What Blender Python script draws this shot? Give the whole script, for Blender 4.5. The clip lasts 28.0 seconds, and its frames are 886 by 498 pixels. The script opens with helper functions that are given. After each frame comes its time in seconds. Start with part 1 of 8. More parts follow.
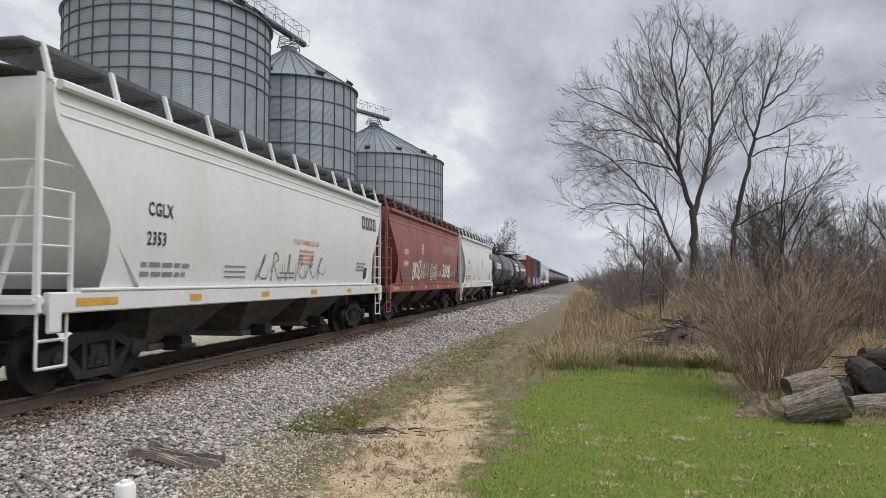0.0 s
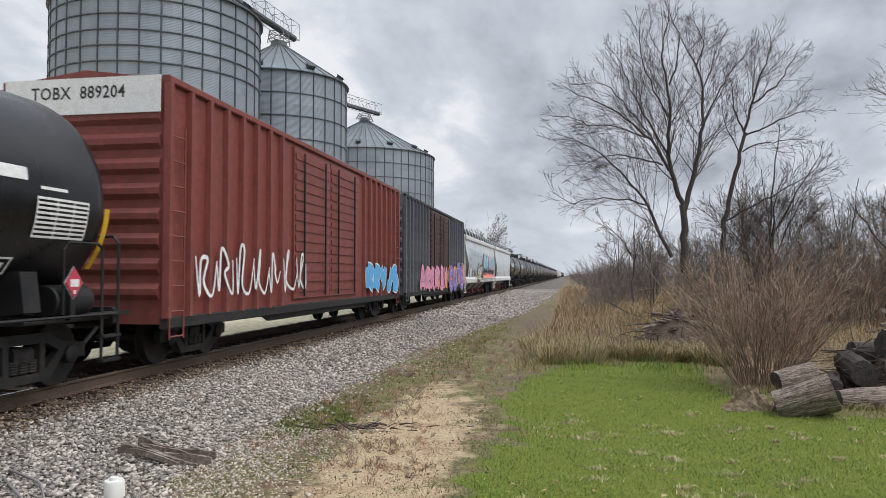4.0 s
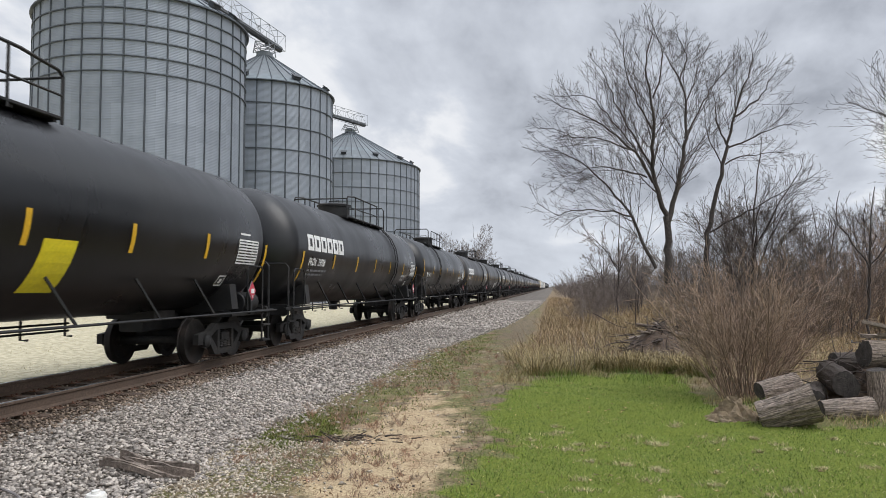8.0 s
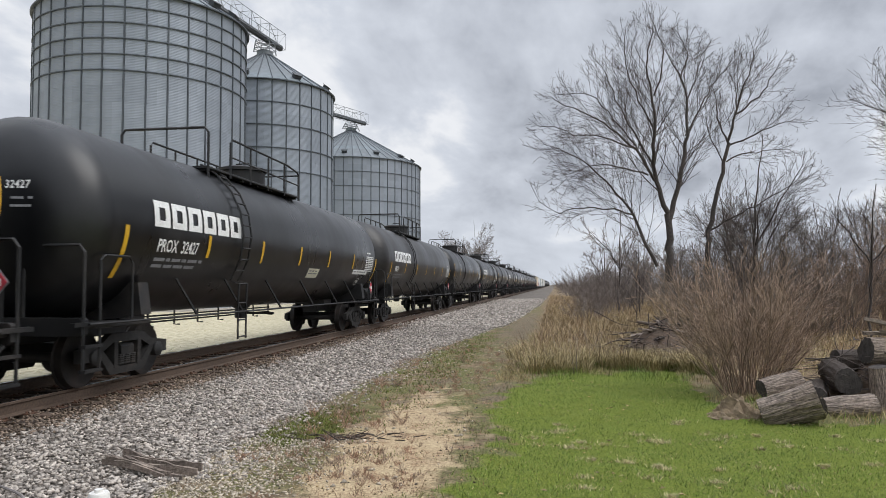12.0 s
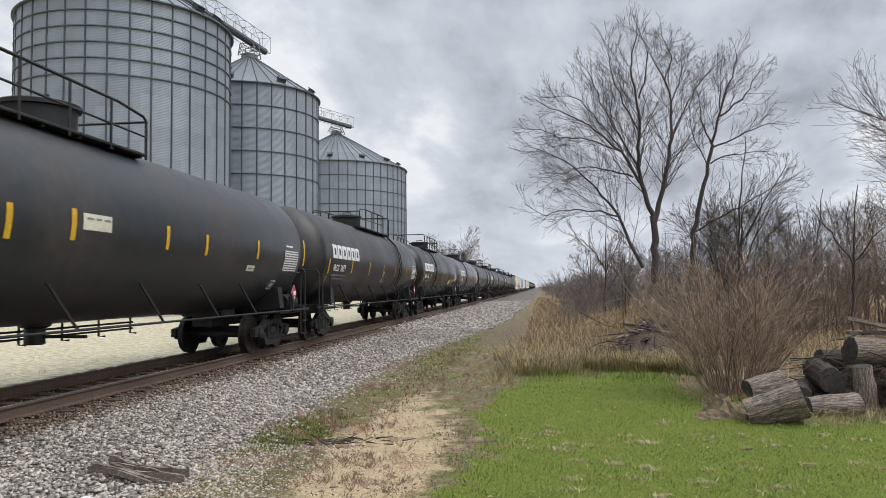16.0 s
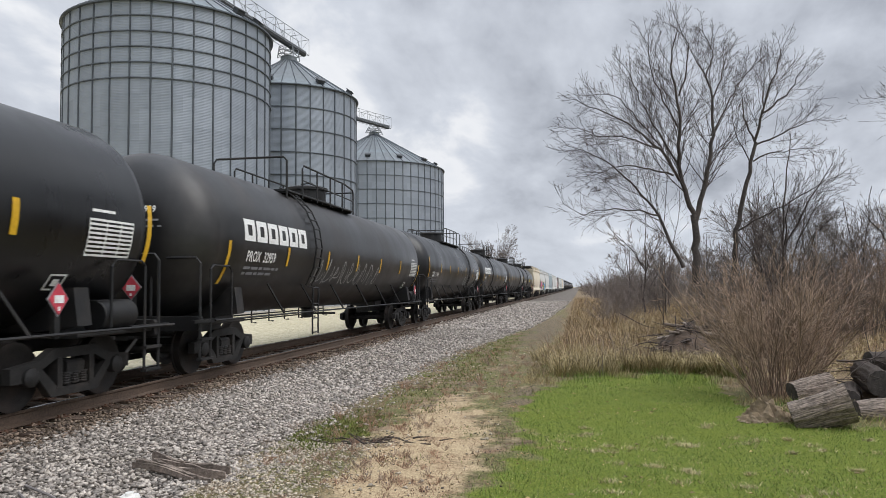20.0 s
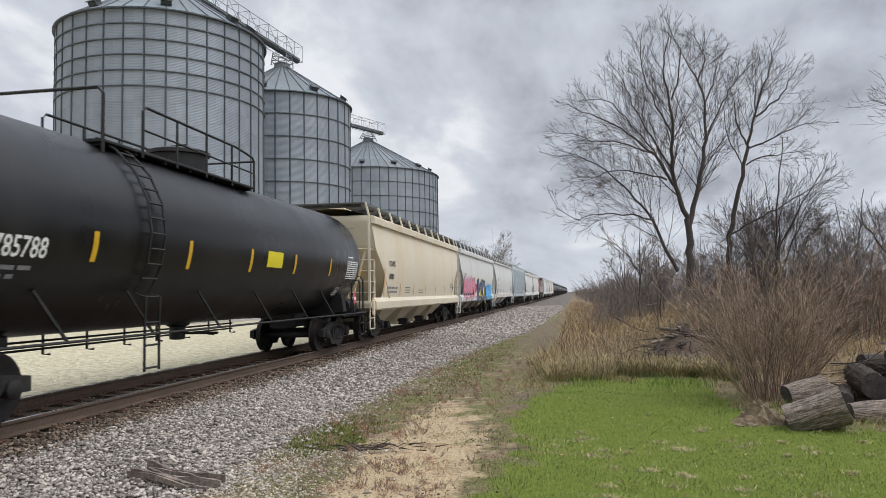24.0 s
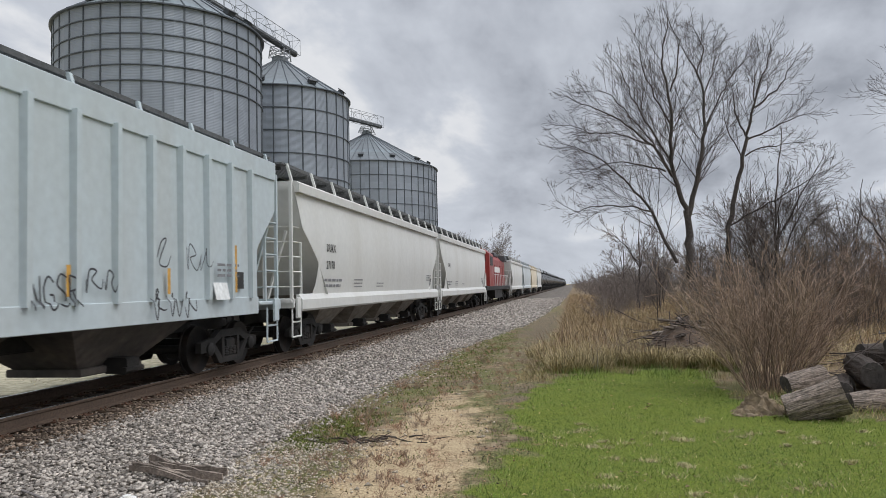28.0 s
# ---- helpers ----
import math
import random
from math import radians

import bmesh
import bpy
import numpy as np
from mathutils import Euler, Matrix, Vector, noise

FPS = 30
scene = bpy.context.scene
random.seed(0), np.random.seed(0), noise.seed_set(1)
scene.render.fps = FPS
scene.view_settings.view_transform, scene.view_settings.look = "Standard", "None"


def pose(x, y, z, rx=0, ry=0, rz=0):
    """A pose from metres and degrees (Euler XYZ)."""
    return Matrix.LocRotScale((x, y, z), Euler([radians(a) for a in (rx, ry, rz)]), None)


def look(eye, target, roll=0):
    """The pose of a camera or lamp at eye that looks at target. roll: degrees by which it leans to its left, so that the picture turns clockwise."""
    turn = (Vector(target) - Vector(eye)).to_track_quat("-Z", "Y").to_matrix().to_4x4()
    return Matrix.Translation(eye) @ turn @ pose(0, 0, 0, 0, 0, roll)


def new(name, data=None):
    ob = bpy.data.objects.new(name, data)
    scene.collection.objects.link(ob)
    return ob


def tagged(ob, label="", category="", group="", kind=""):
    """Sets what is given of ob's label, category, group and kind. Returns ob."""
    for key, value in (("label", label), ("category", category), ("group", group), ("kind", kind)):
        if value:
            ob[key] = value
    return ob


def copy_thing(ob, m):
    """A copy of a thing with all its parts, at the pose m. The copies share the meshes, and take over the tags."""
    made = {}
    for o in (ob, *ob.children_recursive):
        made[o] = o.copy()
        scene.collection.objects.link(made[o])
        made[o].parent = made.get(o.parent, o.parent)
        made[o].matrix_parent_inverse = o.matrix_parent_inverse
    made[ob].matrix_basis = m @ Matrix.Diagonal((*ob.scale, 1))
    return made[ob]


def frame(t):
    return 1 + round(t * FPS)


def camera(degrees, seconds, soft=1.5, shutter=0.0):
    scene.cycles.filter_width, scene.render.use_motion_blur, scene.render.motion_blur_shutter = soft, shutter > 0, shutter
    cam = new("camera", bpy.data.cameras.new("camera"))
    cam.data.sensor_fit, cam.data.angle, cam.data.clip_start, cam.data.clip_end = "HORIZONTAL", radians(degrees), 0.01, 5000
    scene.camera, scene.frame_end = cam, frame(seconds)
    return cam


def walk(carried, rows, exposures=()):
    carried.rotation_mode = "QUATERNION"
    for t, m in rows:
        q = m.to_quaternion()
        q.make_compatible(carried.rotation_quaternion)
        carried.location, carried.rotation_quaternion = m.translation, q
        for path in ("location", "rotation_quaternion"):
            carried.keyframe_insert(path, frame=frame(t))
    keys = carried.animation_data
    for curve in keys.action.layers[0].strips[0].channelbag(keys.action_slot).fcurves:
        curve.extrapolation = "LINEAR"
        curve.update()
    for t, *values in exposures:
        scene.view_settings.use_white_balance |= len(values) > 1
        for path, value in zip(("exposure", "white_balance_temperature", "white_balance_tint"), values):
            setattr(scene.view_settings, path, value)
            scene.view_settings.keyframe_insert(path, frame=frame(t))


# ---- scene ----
# world: x to the right of the line of travel, y along the railway, z up; lawn at z = 0
TRACK_X, RAIL_Z = -8.10, 0.23
EYE = Vector((0.0, 0.0, 1.80))


def aim(x, y, z, yaw, pitch, roll):
    return Matrix.Translation((x, y, z)) @ Euler((0, 0, radians(yaw))).to_matrix().to_4x4() @ Euler((radians(90 + pitch), 0, 0)).to_matrix().to_4x4() @ Euler((0, 0, radians(roll))).to_matrix().to_4x4()


PATH = [
    (0, 0.009, -0.010, 1.802, 10.395, 2.435, 0.059),
    (0.5, 0.010, -0.014, 1.797, 10.004, 2.447, 0.058),
    (1, 0.006, -0.007, 1.800, 9.804, 2.401, 0.084),
    (1.5, 0.003, -0.004, 1.799, 9.805, 2.383, 0.038),
    (2, -0.001, -0.002, 1.800, 9.872, 2.321, 0.040),
    (2.5, 0.002, 0.001, 1.800, 9.943, 2.249, 0.015),
    (3, 0.007, 0.008, 1.795, 9.913, 2.183, -0.065),
    (3.5, 0.001, 0.013, 1.799, 9.817, 2.062, -0.050),
    (5.5, 0.008, 0.004, 1.797, 9.205, 2.206, -0.090),
    (6, 0.004, 0.001, 1.800, 9.025, 2.407, -0.092),
    (6.5, 0.005, 0.000, 1.801, 8.925, 2.588, -0.098),
    (7, 0.004, 0.002, 1.800, 8.797, 2.736, -0.051),
    (7.5, -0.000, 0.002, 1.798, 8.687, 2.863, -0.002),
    (8, 0.000, -0.000, 1.800, 8.557, 2.922, 0.014),
    (8.5, -0.004, -0.001, 1.800, 8.401, 2.973, -0.005),
    (9, -0.001, -0.002, 1.800, 8.341, 3.005, -0.068),
    (9.5, 0.001, -0.008, 1.802, 8.354, 3.025, -0.125),
    (10, -0.001, -0.002, 1.801, 8.427, 3.024, -0.090),
    (10.5, 0.001, -0.008, 1.803, 8.546, 2.988, -0.119),
    (11, -0.000, -0.007, 1.797, 8.656, 2.954, -0.051),
    (11.5, -0.005, -0.007, 1.799, 8.688, 2.859, -0.046),
    (12, -0.008, 0.001, 1.798, 8.631, 2.796, -0.139),
    (12.5, -0.002, 0.003, 1.799, 8.492, 2.773, -0.328),
    (14.5, -0.019, -0.009, 1.797, 7.078, 2.624, -0.821),
    (15, -0.020, -0.015, 1.798, 7.040, 2.681, -0.711),
    (15.5, -0.017, -0.003, 1.798, 7.259, 2.842, -0.639),
    (16, -0.022, -0.005, 1.801, 7.561, 3.014, -0.565),
    (16.5, -0.022, -0.010, 1.799, 7.993, 3.140, -0.570),
    (17, -0.016, -0.010, 1.801, 8.428, 3.199, -0.569),
    (17.5, -0.011, -0.006, 1.798, 8.870, 3.183, -0.597),
    (18, -0.017, 0.001, 1.802, 9.268, 3.071, -0.576),
    (18.5, -0.018, 0.003, 1.803, 9.650, 2.965, -0.541),
    (19, -0.016, 0.006, 1.803, 10.023, 2.898, -0.507),
    (19.5, -0.014, 0.005, 1.804, 10.302, 2.895, -0.486),
    (20, -0.017, 0.005, 1.804, 10.480, 3.022, -0.482),
    (20.5, -0.016, -0.001, 1.808, 10.526, 3.194, -0.496),
    (21, -0.009, -0.012, 1.804, 10.565, 3.430, -0.549),
    (21.5, -0.010, -0.008, 1.806, 10.567, 3.593, -0.624),
    (23.5, -0.012, -0.008, 1.809, 10.211, 3.617, -0.886),
    (24, -0.007, -0.010, 1.809, 10.076, 3.450, -0.938),
    (24.5, -0.009, -0.023, 1.807, 9.944, 3.305, -0.936),
    (25, -0.011, -0.017, 1.805, 9.880, 3.190, -0.926),
    (25.5, -0.011, -0.013, 1.807, 9.842, 3.148, -0.939),
    (26, -0.006, -0.024, 1.805, 9.816, 3.147, -0.987),
    (26.5, -0.006, -0.012, 1.804, 9.746, 3.132, -0.991),
    (27, -0.001, -0.014, 1.802, 9.709, 3.082, -1.086),
    (27.5, -0.002, -0.014, 1.807, 9.767, 2.994, -1.139),
    (28, -0.007, -0.014, 1.804, 10.037, 2.912, -1.308),
]

cam = camera(62.16, 28.0, soft=0.55, shutter=0.06)
walk(cam, [(r[0], aim(*r[1:])) for r in PATH],
     exposures=[(0.0, -0.1), (2.0, -0.05), (3.0, 0.0), (5.0, -0.1), (6.0, -0.15), (7.0, -0.1), (8.0, 0.0), (23.5, 0.0), (25.0, -0.2), (28.0, -0.2)])

# ---- light: an overcast sky, brighter overhead, and a broad weak sun ----
SUN_EL, SUN_AZ = 52.0, 104.0
world = bpy.data.worlds.new("overcast_sky")
scene.world = world
world.use_nodes = True
wt = world.node_tree
wt.nodes.clear()


def wnode(kind, **kw):
    n = wt.nodes.new(kind)
    for k, v in kw.items():
        n.inputs[k].default_value = v
    return n


def wmath(op, a, b=None, clamp=False):
    n = wt.nodes.new("ShaderNodeMath")
    n.operation, n.use_clamp = op, clamp
    for i, v in enumerate((a, b)):
        if v is None:
            continue
        if isinstance(v, (int, float)):
            n.inputs[i].default_value = v
        else:
            wt.links.new(v, n.inputs[i])
    return n.outputs[0]


def build_sky():
    tc = wt.nodes.new("ShaderNodeTexCoord")
    sep = wt.nodes.new("ShaderNodeSeparateXYZ")
    wt.links.new(tc.outputs["Generated"], sep.inputs[0])
    x, y, z = sep.outputs
    zc = wmath("MAXIMUM", z, 0.0)
    lift = wmath("ADD", zc, 0.30)
    comb = wt.nodes.new("ShaderNodeCombineXYZ")
    wt.links.new(wmath("DIVIDE", x, lift), comb.inputs[0])
    wt.links.new(wmath("DIVIDE", y, lift), comb.inputs[1])
    mp = wt.nodes.new("ShaderNodeMapping")
    mp.inputs["Location"].default_value = (3.4, 1.3, 0)
    mp.inputs["Scale"].default_value = (-1.0, 0.62, 1.0)
    wt.links.new(comb.outputs[0], mp.inputs[0])
    n1 = wnode("ShaderNodeTexNoise", Scale=1.0, Detail=6.0, Roughness=0.52, Distortion=0.25)
    n2 = wnode("ShaderNodeTexNoise", Scale=3.8, Detail=6.0, Roughness=0.54, Distortion=0.2)
    for n in (n1, n2):
        wt.links.new(mp.outputs[0], n.inputs["Vector"])
    dens = wmath("ADD", wmath("MULTIPLY", n1.outputs[0], 0.55), wmath("MULTIPLY", n2.outputs[0], 0.45))
    ramp = wt.nodes.new("ShaderNodeValToRGB")
    e = ramp.color_ramp.elements
    e[0].position, e[0].color = 0.41, (0.84, 0.86, 0.90, 1)
    e[1].position, e[1].color = 0.66, (0.20, 0.22, 0.265, 1)
    m = e.new(0.462)
    m.color = (0.635, 0.675, 0.75, 1)
    m = e.new(0.53)
    m.color = (0.51, 0.545, 0.615, 1)
    wt.links.new(dens, ramp.inputs[0])
    # thin places let a little blue of the clear sky through
    sky = wt.nodes.new("ShaderNodeTexSky")
    sky.sky_type, sky.sun_disc = "NISHITA", False
    sky.sun_elevation, sky.sun_rotation = radians(SUN_EL), radians(SUN_AZ)
    skyb = wt.nodes.new("ShaderNodeMix")
    skyb.data_type, skyb.blend_type = "RGBA", "MULTIPLY"
    skyb.inputs[0].default_value = 1.0
    skyb.inputs[7].default_value = (0.10, 0.10, 0.10, 1)
    wt.links.new(sky.outputs[0], skyb.inputs[6])
    thin = wmath("MULTIPLY", wmath("SUBTRACT", 0.40, dens, True), 2.5, True)
    mixa = wt.nodes.new("ShaderNodeMix")
    mixa.data_type = "RGBA"
    wt.links.new(thin, mixa.inputs[0])
    wt.links.new(ramp.outputs[0], mixa.inputs[6])
    wt.links.new(skyb.outputs[2], mixa.inputs[7])
    # paler, hazier cloud low down
    low = wmath("MULTIPLY", wmath("SUBTRACT", 1.0, wmath("DIVIDE", zc, 0.13), True), 0.75)
    haze = wt.nodes.new("ShaderNodeMix")
    haze.data_type = "RGBA"
    wt.links.new(low, haze.inputs[0])
    wt.links.new(mixa.outputs[2], haze.inputs[6])
    haze.inputs[7].default_value = (0.68, 0.725, 0.80, 1)
    # overcast: much brighter towards the zenith than low down
    up = wmath("ADD", 1.0, wmath("MULTIPLY", wmath("POWER", zc, 4.0), 1.8))
    # and brighter round the sun that the cloud hides
    dot = wt.nodes.new("ShaderNodeVectorMath")
    dot.operation = "DOT_PRODUCT"
    wt.links.new(tc.outputs["Generated"], dot.inputs[0])
    el, az = radians(SUN_EL), radians(SUN_AZ)
    dot.inputs[1].default_value = (math.cos(el) * math.sin(az), math.cos(el) * math.cos(az), math.sin(el))
    glow = wmath("ADD", 1.0, wmath("MULTIPLY", wmath("POWER", wmath("MAXIMUM", dot.outputs["Value"], 0.0), 2.0), 0.75))
    law = wmath("MULTIPLY", up, glow)
    bg = wt.nodes.new("ShaderNodeBackground")
    wt.links.new(haze.outputs[2], bg.inputs[0])
    wt.links.new(law, bg.inputs[1])
    out = wt.nodes.new("ShaderNodeOutputWorld")
    wt.links.new(bg.outputs[0], out.inputs[0])


build_sky()
sun = new("sun", bpy.data.lights.new("sun", "SUN"))
sun.data.energy, sun.data.angle, sun.data.color = 1.45, radians(40), (1.0, 0.965, 0.92)
sun.matrix_world = look((30 * math.sin(radians(SUN_AZ)), 30 * math.cos(radians(SUN_AZ)), 30 * math.tan(radians(SUN_EL))), (0, 0, 0))

# ---- materials ----
def material(name, base, rough=0.7, metal=0.0, vary=0.25, grain=20.0, stain=1.2, stain_col=None, stain_amt=0.0,
             bump=0.2, bump_scale=60.0, rand=0.0, island=0.0, streak=0.0, spec=0.5):
    """A painted, stony or woody surface: base colour with grain and blotches, streaks and stains, relief, and a change from piece to piece."""
    m = bpy.data.materials.new(name)
    m.use_nodes = True
    nt = m.node_tree
    b = nt.nodes["Principled BSDF"]
    L = nt.links.new
    tc = nt.nodes.new("ShaderNodeTexCoord")
    n1 = nt.nodes.new("ShaderNodeTexNoise")
    n1.inputs["Scale"].default_value, n1.inputs["Detail"].default_value = grain, 5
    n2 = nt.nodes.new("ShaderNodeTexNoise")
    n2.inputs["Scale"].default_value, n2.inputs["Detail"].default_value = stain, 6
    L(tc.outputs["Object"], n1.inputs["Vector"])
    if streak:
        mp = nt.nodes.new("ShaderNodeMapping")
        mp.inputs["Scale"].default_value = (1, 1, streak)
        L(tc.outputs["Object"], mp.inputs[0])
        L(mp.outputs[0], n2.inputs["Vector"])
    else:
        L(tc.outputs["Object"], n2.inputs["Vector"])

    def mul(colour, fac_socket, lo, hi):
        mr = nt.nodes.new("ShaderNodeMapRange")
        mr.inputs[1].default_value, mr.inputs[2].default_value = 0.3, 0.7
        mr.inputs[3].default_value, mr.inputs[4].default_value = lo, hi
        L(fac_socket, mr.inputs[0])
        mx = nt.nodes.new("ShaderNodeVectorMath")
        mx.operation = "SCALE"
        L(colour, mx.inputs[0])
        L(mr.outputs[0], mx.inputs[3])
        return mx.outputs[0]

    rgb = nt.nodes.new("ShaderNodeRGB")
    rgb.outputs[0].default_value = (*base, 1)
    c = rgb.outputs[0]
    if stain_amt:
        mr = nt.nodes.new("ShaderNodeMapRange")
        mr.inputs[1].default_value, mr.inputs[2].default_value = 0.48, 0.72
        mr.inputs[4].default_value = stain_amt
        L(n2.outputs[0], mr.inputs[0])
        mx = nt.nodes.new("ShaderNodeMix")
        mx.data_type = "RGBA"
        L(mr.outputs[0], mx.inputs[0])
        L(c, mx.inputs[6])
        mx.inputs[7].default_value = (*stain_col, 1)
        c = mx.outputs[2]
    c = mul(c, n1.outputs[0], 1 - vary, 1 + vary)
    c = mul(c, n2.outputs[0], 1 - vary * 0.7, 1 + vary * 0.7)
    if rand:
        oi = nt.nodes.new("ShaderNodeObjectInfo")
        c = mul(c, oi.outputs["Random"], 1 - rand, 1 + rand)
    if island:
        ge = nt.nodes.new("ShaderNodeNewGeometry")
        c = mul(c, ge.outputs["Random Per Island"], 1 - island, 1 + island)
    L(c, b.inputs["Base Color"])
    rr = nt.nodes.new("ShaderNodeMapRange")
    rr.inputs[1].default_value, rr.inputs[2].default_value = 0.3, 0.7
    rr.inputs[3].default_value, rr.inputs[4].default_value = max(0.05, rough - 0.1), min(1, rough + 0.1)
    L(n2.outputs[0], rr.inputs[0])
    L(rr.outputs[0], b.inputs["Roughness"])
    b.inputs["Metallic"].default_value = metal
    b.inputs["Specular IOR Level"].default_value = spec
    if bump:
        n3 = nt.nodes.new("ShaderNodeTexNoise")
        n3.inputs["Scale"].default_value, n3.inputs["Detail"].default_value = bump_scale, 4
        L(tc.outputs["Object"], n3.inputs["Vector"])
        bp = nt.nodes.new("ShaderNodeBump")
        bp.inputs["Strength"].default_value, bp.inputs["Distance"].default_value = bump, 0.02
        L(n3.outputs[0], bp.inputs["Height"])
        L(bp.outputs[0], b.inputs["Normal"])
    return m


M = {}
M["rail"] = material("rusted_rail", (0.105, 0.072, 0.052), 0.75, 0.2, 0.3, 30, 2, bump=0.3)
M["rail_head"] = material("polished_rail_head", (0.45, 0.44, 0.43), 0.25, 1.0, 0.1, 30, 2, bump=0.02)
M["tie"] = material("weathered_tie_wood", (0.085, 0.058, 0.042), 0.9, 0, 0.4, 25, 3, bump=0.6, rand=0.3)
M["spike"] = material("rusted_spike", (0.13, 0.07, 0.045), 0.8, 0.2)
M["ballast"] = material("crushed_granite", (0.375, 0.331, 0.288), 0.9, 0, 0.25, 40, 0.7, (0.17, 0.145, 0.12), 0.55, 0.4, 60, island=0.38)
M["gravel_fine"] = material("pale_limestone_chips", (0.42, 0.36, 0.28), 0.9, 0, 0.2, 40, 1.1, bump=0.3, island=0.3)
M["ballast_rust"] = material("rust_stained_ballast", (0.22, 0.165, 0.122), 0.9, 0, 0.3, 40, 0.7, (0.085, 0.06, 0.045), 0.6, 0.4, 60, island=0.4)
M["steel_black"] = material("black_steel_underframe", (0.0055, 0.0055, 0.006), 0.6, 0, 0.4, 8, 1.5, (0.045, 0.036, 0.03), 0.4, 0.15, 30)
M["truck"] = material("dusty_cast_steel", (0.0115, 0.0105, 0.010), 0.75, 0, 0.4, 10, 2.0, (0.036, 0.029, 0.024), 0.6, 0.25, 30)
M["wheel"] = material("worn_wheel_steel", (0.014, 0.012, 0.011), 0.6, 0.3, 0.3, 12, 2, (0.042, 0.028, 0.022), 0.5)
M["tank_black"] = material("black_tank_paint", (0.0045, 0.0047, 0.0055), 0.32, 0, 0.25, 5, 0.9, (0.016, 0.015, 0.0145), 0.4, 0.04, 40, streak=0.25, spec=0.5)
M["tank_faded"] = material("faded_black_tank_paint", (0.012, 0.0115, 0.0115), 0.36, 0, 0.25, 5, 0.8, (0.042, 0.036, 0.032), 0.55, 0.05, 40, streak=0.25)
M["tank_slate"] = material("slate_tank_paint", (0.020, 0.023, 0.026), 0.38, 0, 0.22, 5, 0.8, (0.08, 0.055, 0.045), 0.35, 0.05, 40, streak=0.25)
# black tank whose sky sheen is painted in as a lighter base colour
M["tank_sheen"] = material("sheen_toned_tank_paint", (0.10, 0.10, 0.105), 0.30, 0.2, 0.15, 5, 0.8, (0.05, 0.05, 0.05), 0.5, 0.04, 40, streak=0.25)
M["white"] = material("white_marking_paint", (0.75, 0.75, 0.73), 0.6, 0, 0.12, 30, 4, (0.3, 0.28, 0.26), 0.35, 0.05)
M["black_mark"] = material("black_marking_paint", (0.025, 0.025, 0.025), 0.6, 0, 0.2)
M["emblem"] = material("charcoal_emblem_paint", (0.075, 0.075, 0.078), 0.6, 0, 0.15)
M["grey_mark"] = material("weathered_marking_paint", (0.20, 0.20, 0.21), 0.7, 0, 0.2)
M["yellow"] = material("yellow_reflective_tape", (0.62, 0.36, 0.015), 0.45, 0, 0.15)
M["amber"] = material("amber_reflective_tape", (0.55, 0.30, 0.06), 0.5, 0, 0.2)
M["yellow_sheet"] = material("yellow_notice_sheet", (0.72, 0.60, 0.02), 0.5, 0, 0.1)
M["pink_red"] = material("faded_red_lettering", (0.62, 0.25, 0.20), 0.6, 0, 0.2)
M["hop_white"] = material("white_hopper_paint", (0.62, 0.62, 0.595), 0.5, 0, 0.04, 6, 0.6, (0.45, 0.43, 0.385), 0.35, 0.05, 25, streak=0.2)
M["hop_grey"] = material("pale_grey_hopper_paint", (0.53, 0.57, 0.585), 0.5, 0, 0.05, 6, 0.6, (0.34, 0.335, 0.33), 0.35, 0.05, 25, streak=0.2)
M["hop_slate"] = material("bluish_grey_cover_paint", (0.40, 0.44, 0.475), 0.55, 0, 0.06, 6, 0.7, (0.48, 0.51, 0.53), 0.4, 0.05, 25)
M["hop_rib"] = material("grey_blue_hopper_paint", (0.47, 0.53, 0.555), 0.55, 0, 0.06, 6, 0.7, (0.32, 0.30, 0.27), 0.4, 0.05, 25, streak=0.2)
M["hop_beige"] = material("cream_hopper_paint", (0.69, 0.61, 0.47), 0.5, 0, 0.04, 6, 0.5, (0.60, 0.47, 0.27), 0.5, 0.05, 25, streak=0.2)
M["hop_red"] = material("oxide_red_hopper_paint", (0.265, 0.088, 0.070), 0.6, 0, 0.14, 6, 0.8, (0.10, 0.05, 0.045), 0.5, 0.05, 25, streak=0.2)
M["faded_panel"] = material("faded_grey_brown_paint", (0.23, 0.16, 0.135), 0.65, 0, 0.2, 6, 1.0)
# bay paints: underside shade is put into the base colours, grime into the stains
M["hop_shade"] = material("grimy_shaded_bay_paint", (0.29, 0.262, 0.228), 0.7, 0, 0.3, 6, 1.2, (0.12, 0.095, 0.08), 0.8, 0.1, 25)
M["bay_dark"] = material("shade_darkened_bay_paint", (0.075, 0.068, 0.062), 0.7, 0, 0.3, 6, 1.2, (0.15, 0.12, 0.10), 0.6, 0.1, 25)
M["bay_red"] = material("grimy_red_bay_shade_and_door_paint", (0.07, 0.03, 0.026), 0.7, 0, 0.3, 6, 1.2, (0.05, 0.04, 0.035), 0.6, 0.1, 25)
M["box_red"] = material("red_boxcar_paint", (0.19, 0.042, 0.032), 0.55, 0, 0.18, 6, 0.9, (0.12, 0.05, 0.04), 0.45, 0.06, 25, streak=0.2)
M["box_blue"] = material("dark_slate_boxcar_paint", (0.075, 0.082, 0.10), 0.55, 0, 0.2, 6, 0.9, (0.15, 0.14, 0.14), 0.6, 0.06, 25, streak=0.15)
M["loco_red"] = material("red_locomotive_paint", (0.26, 0.03, 0.024), 0.45, 0, 0.15)
M["placard_red"] = material("red_placard_enamel", (0.48, 0.045, 0.07), 0.45, 0, 0.12)
M["gate_red"] = material("faded_red_gate_paint", (0.20, 0.05, 0.05), 0.6, 0, 0.25, 8, 2, (0.12, 0.05, 0.045), 0.5)
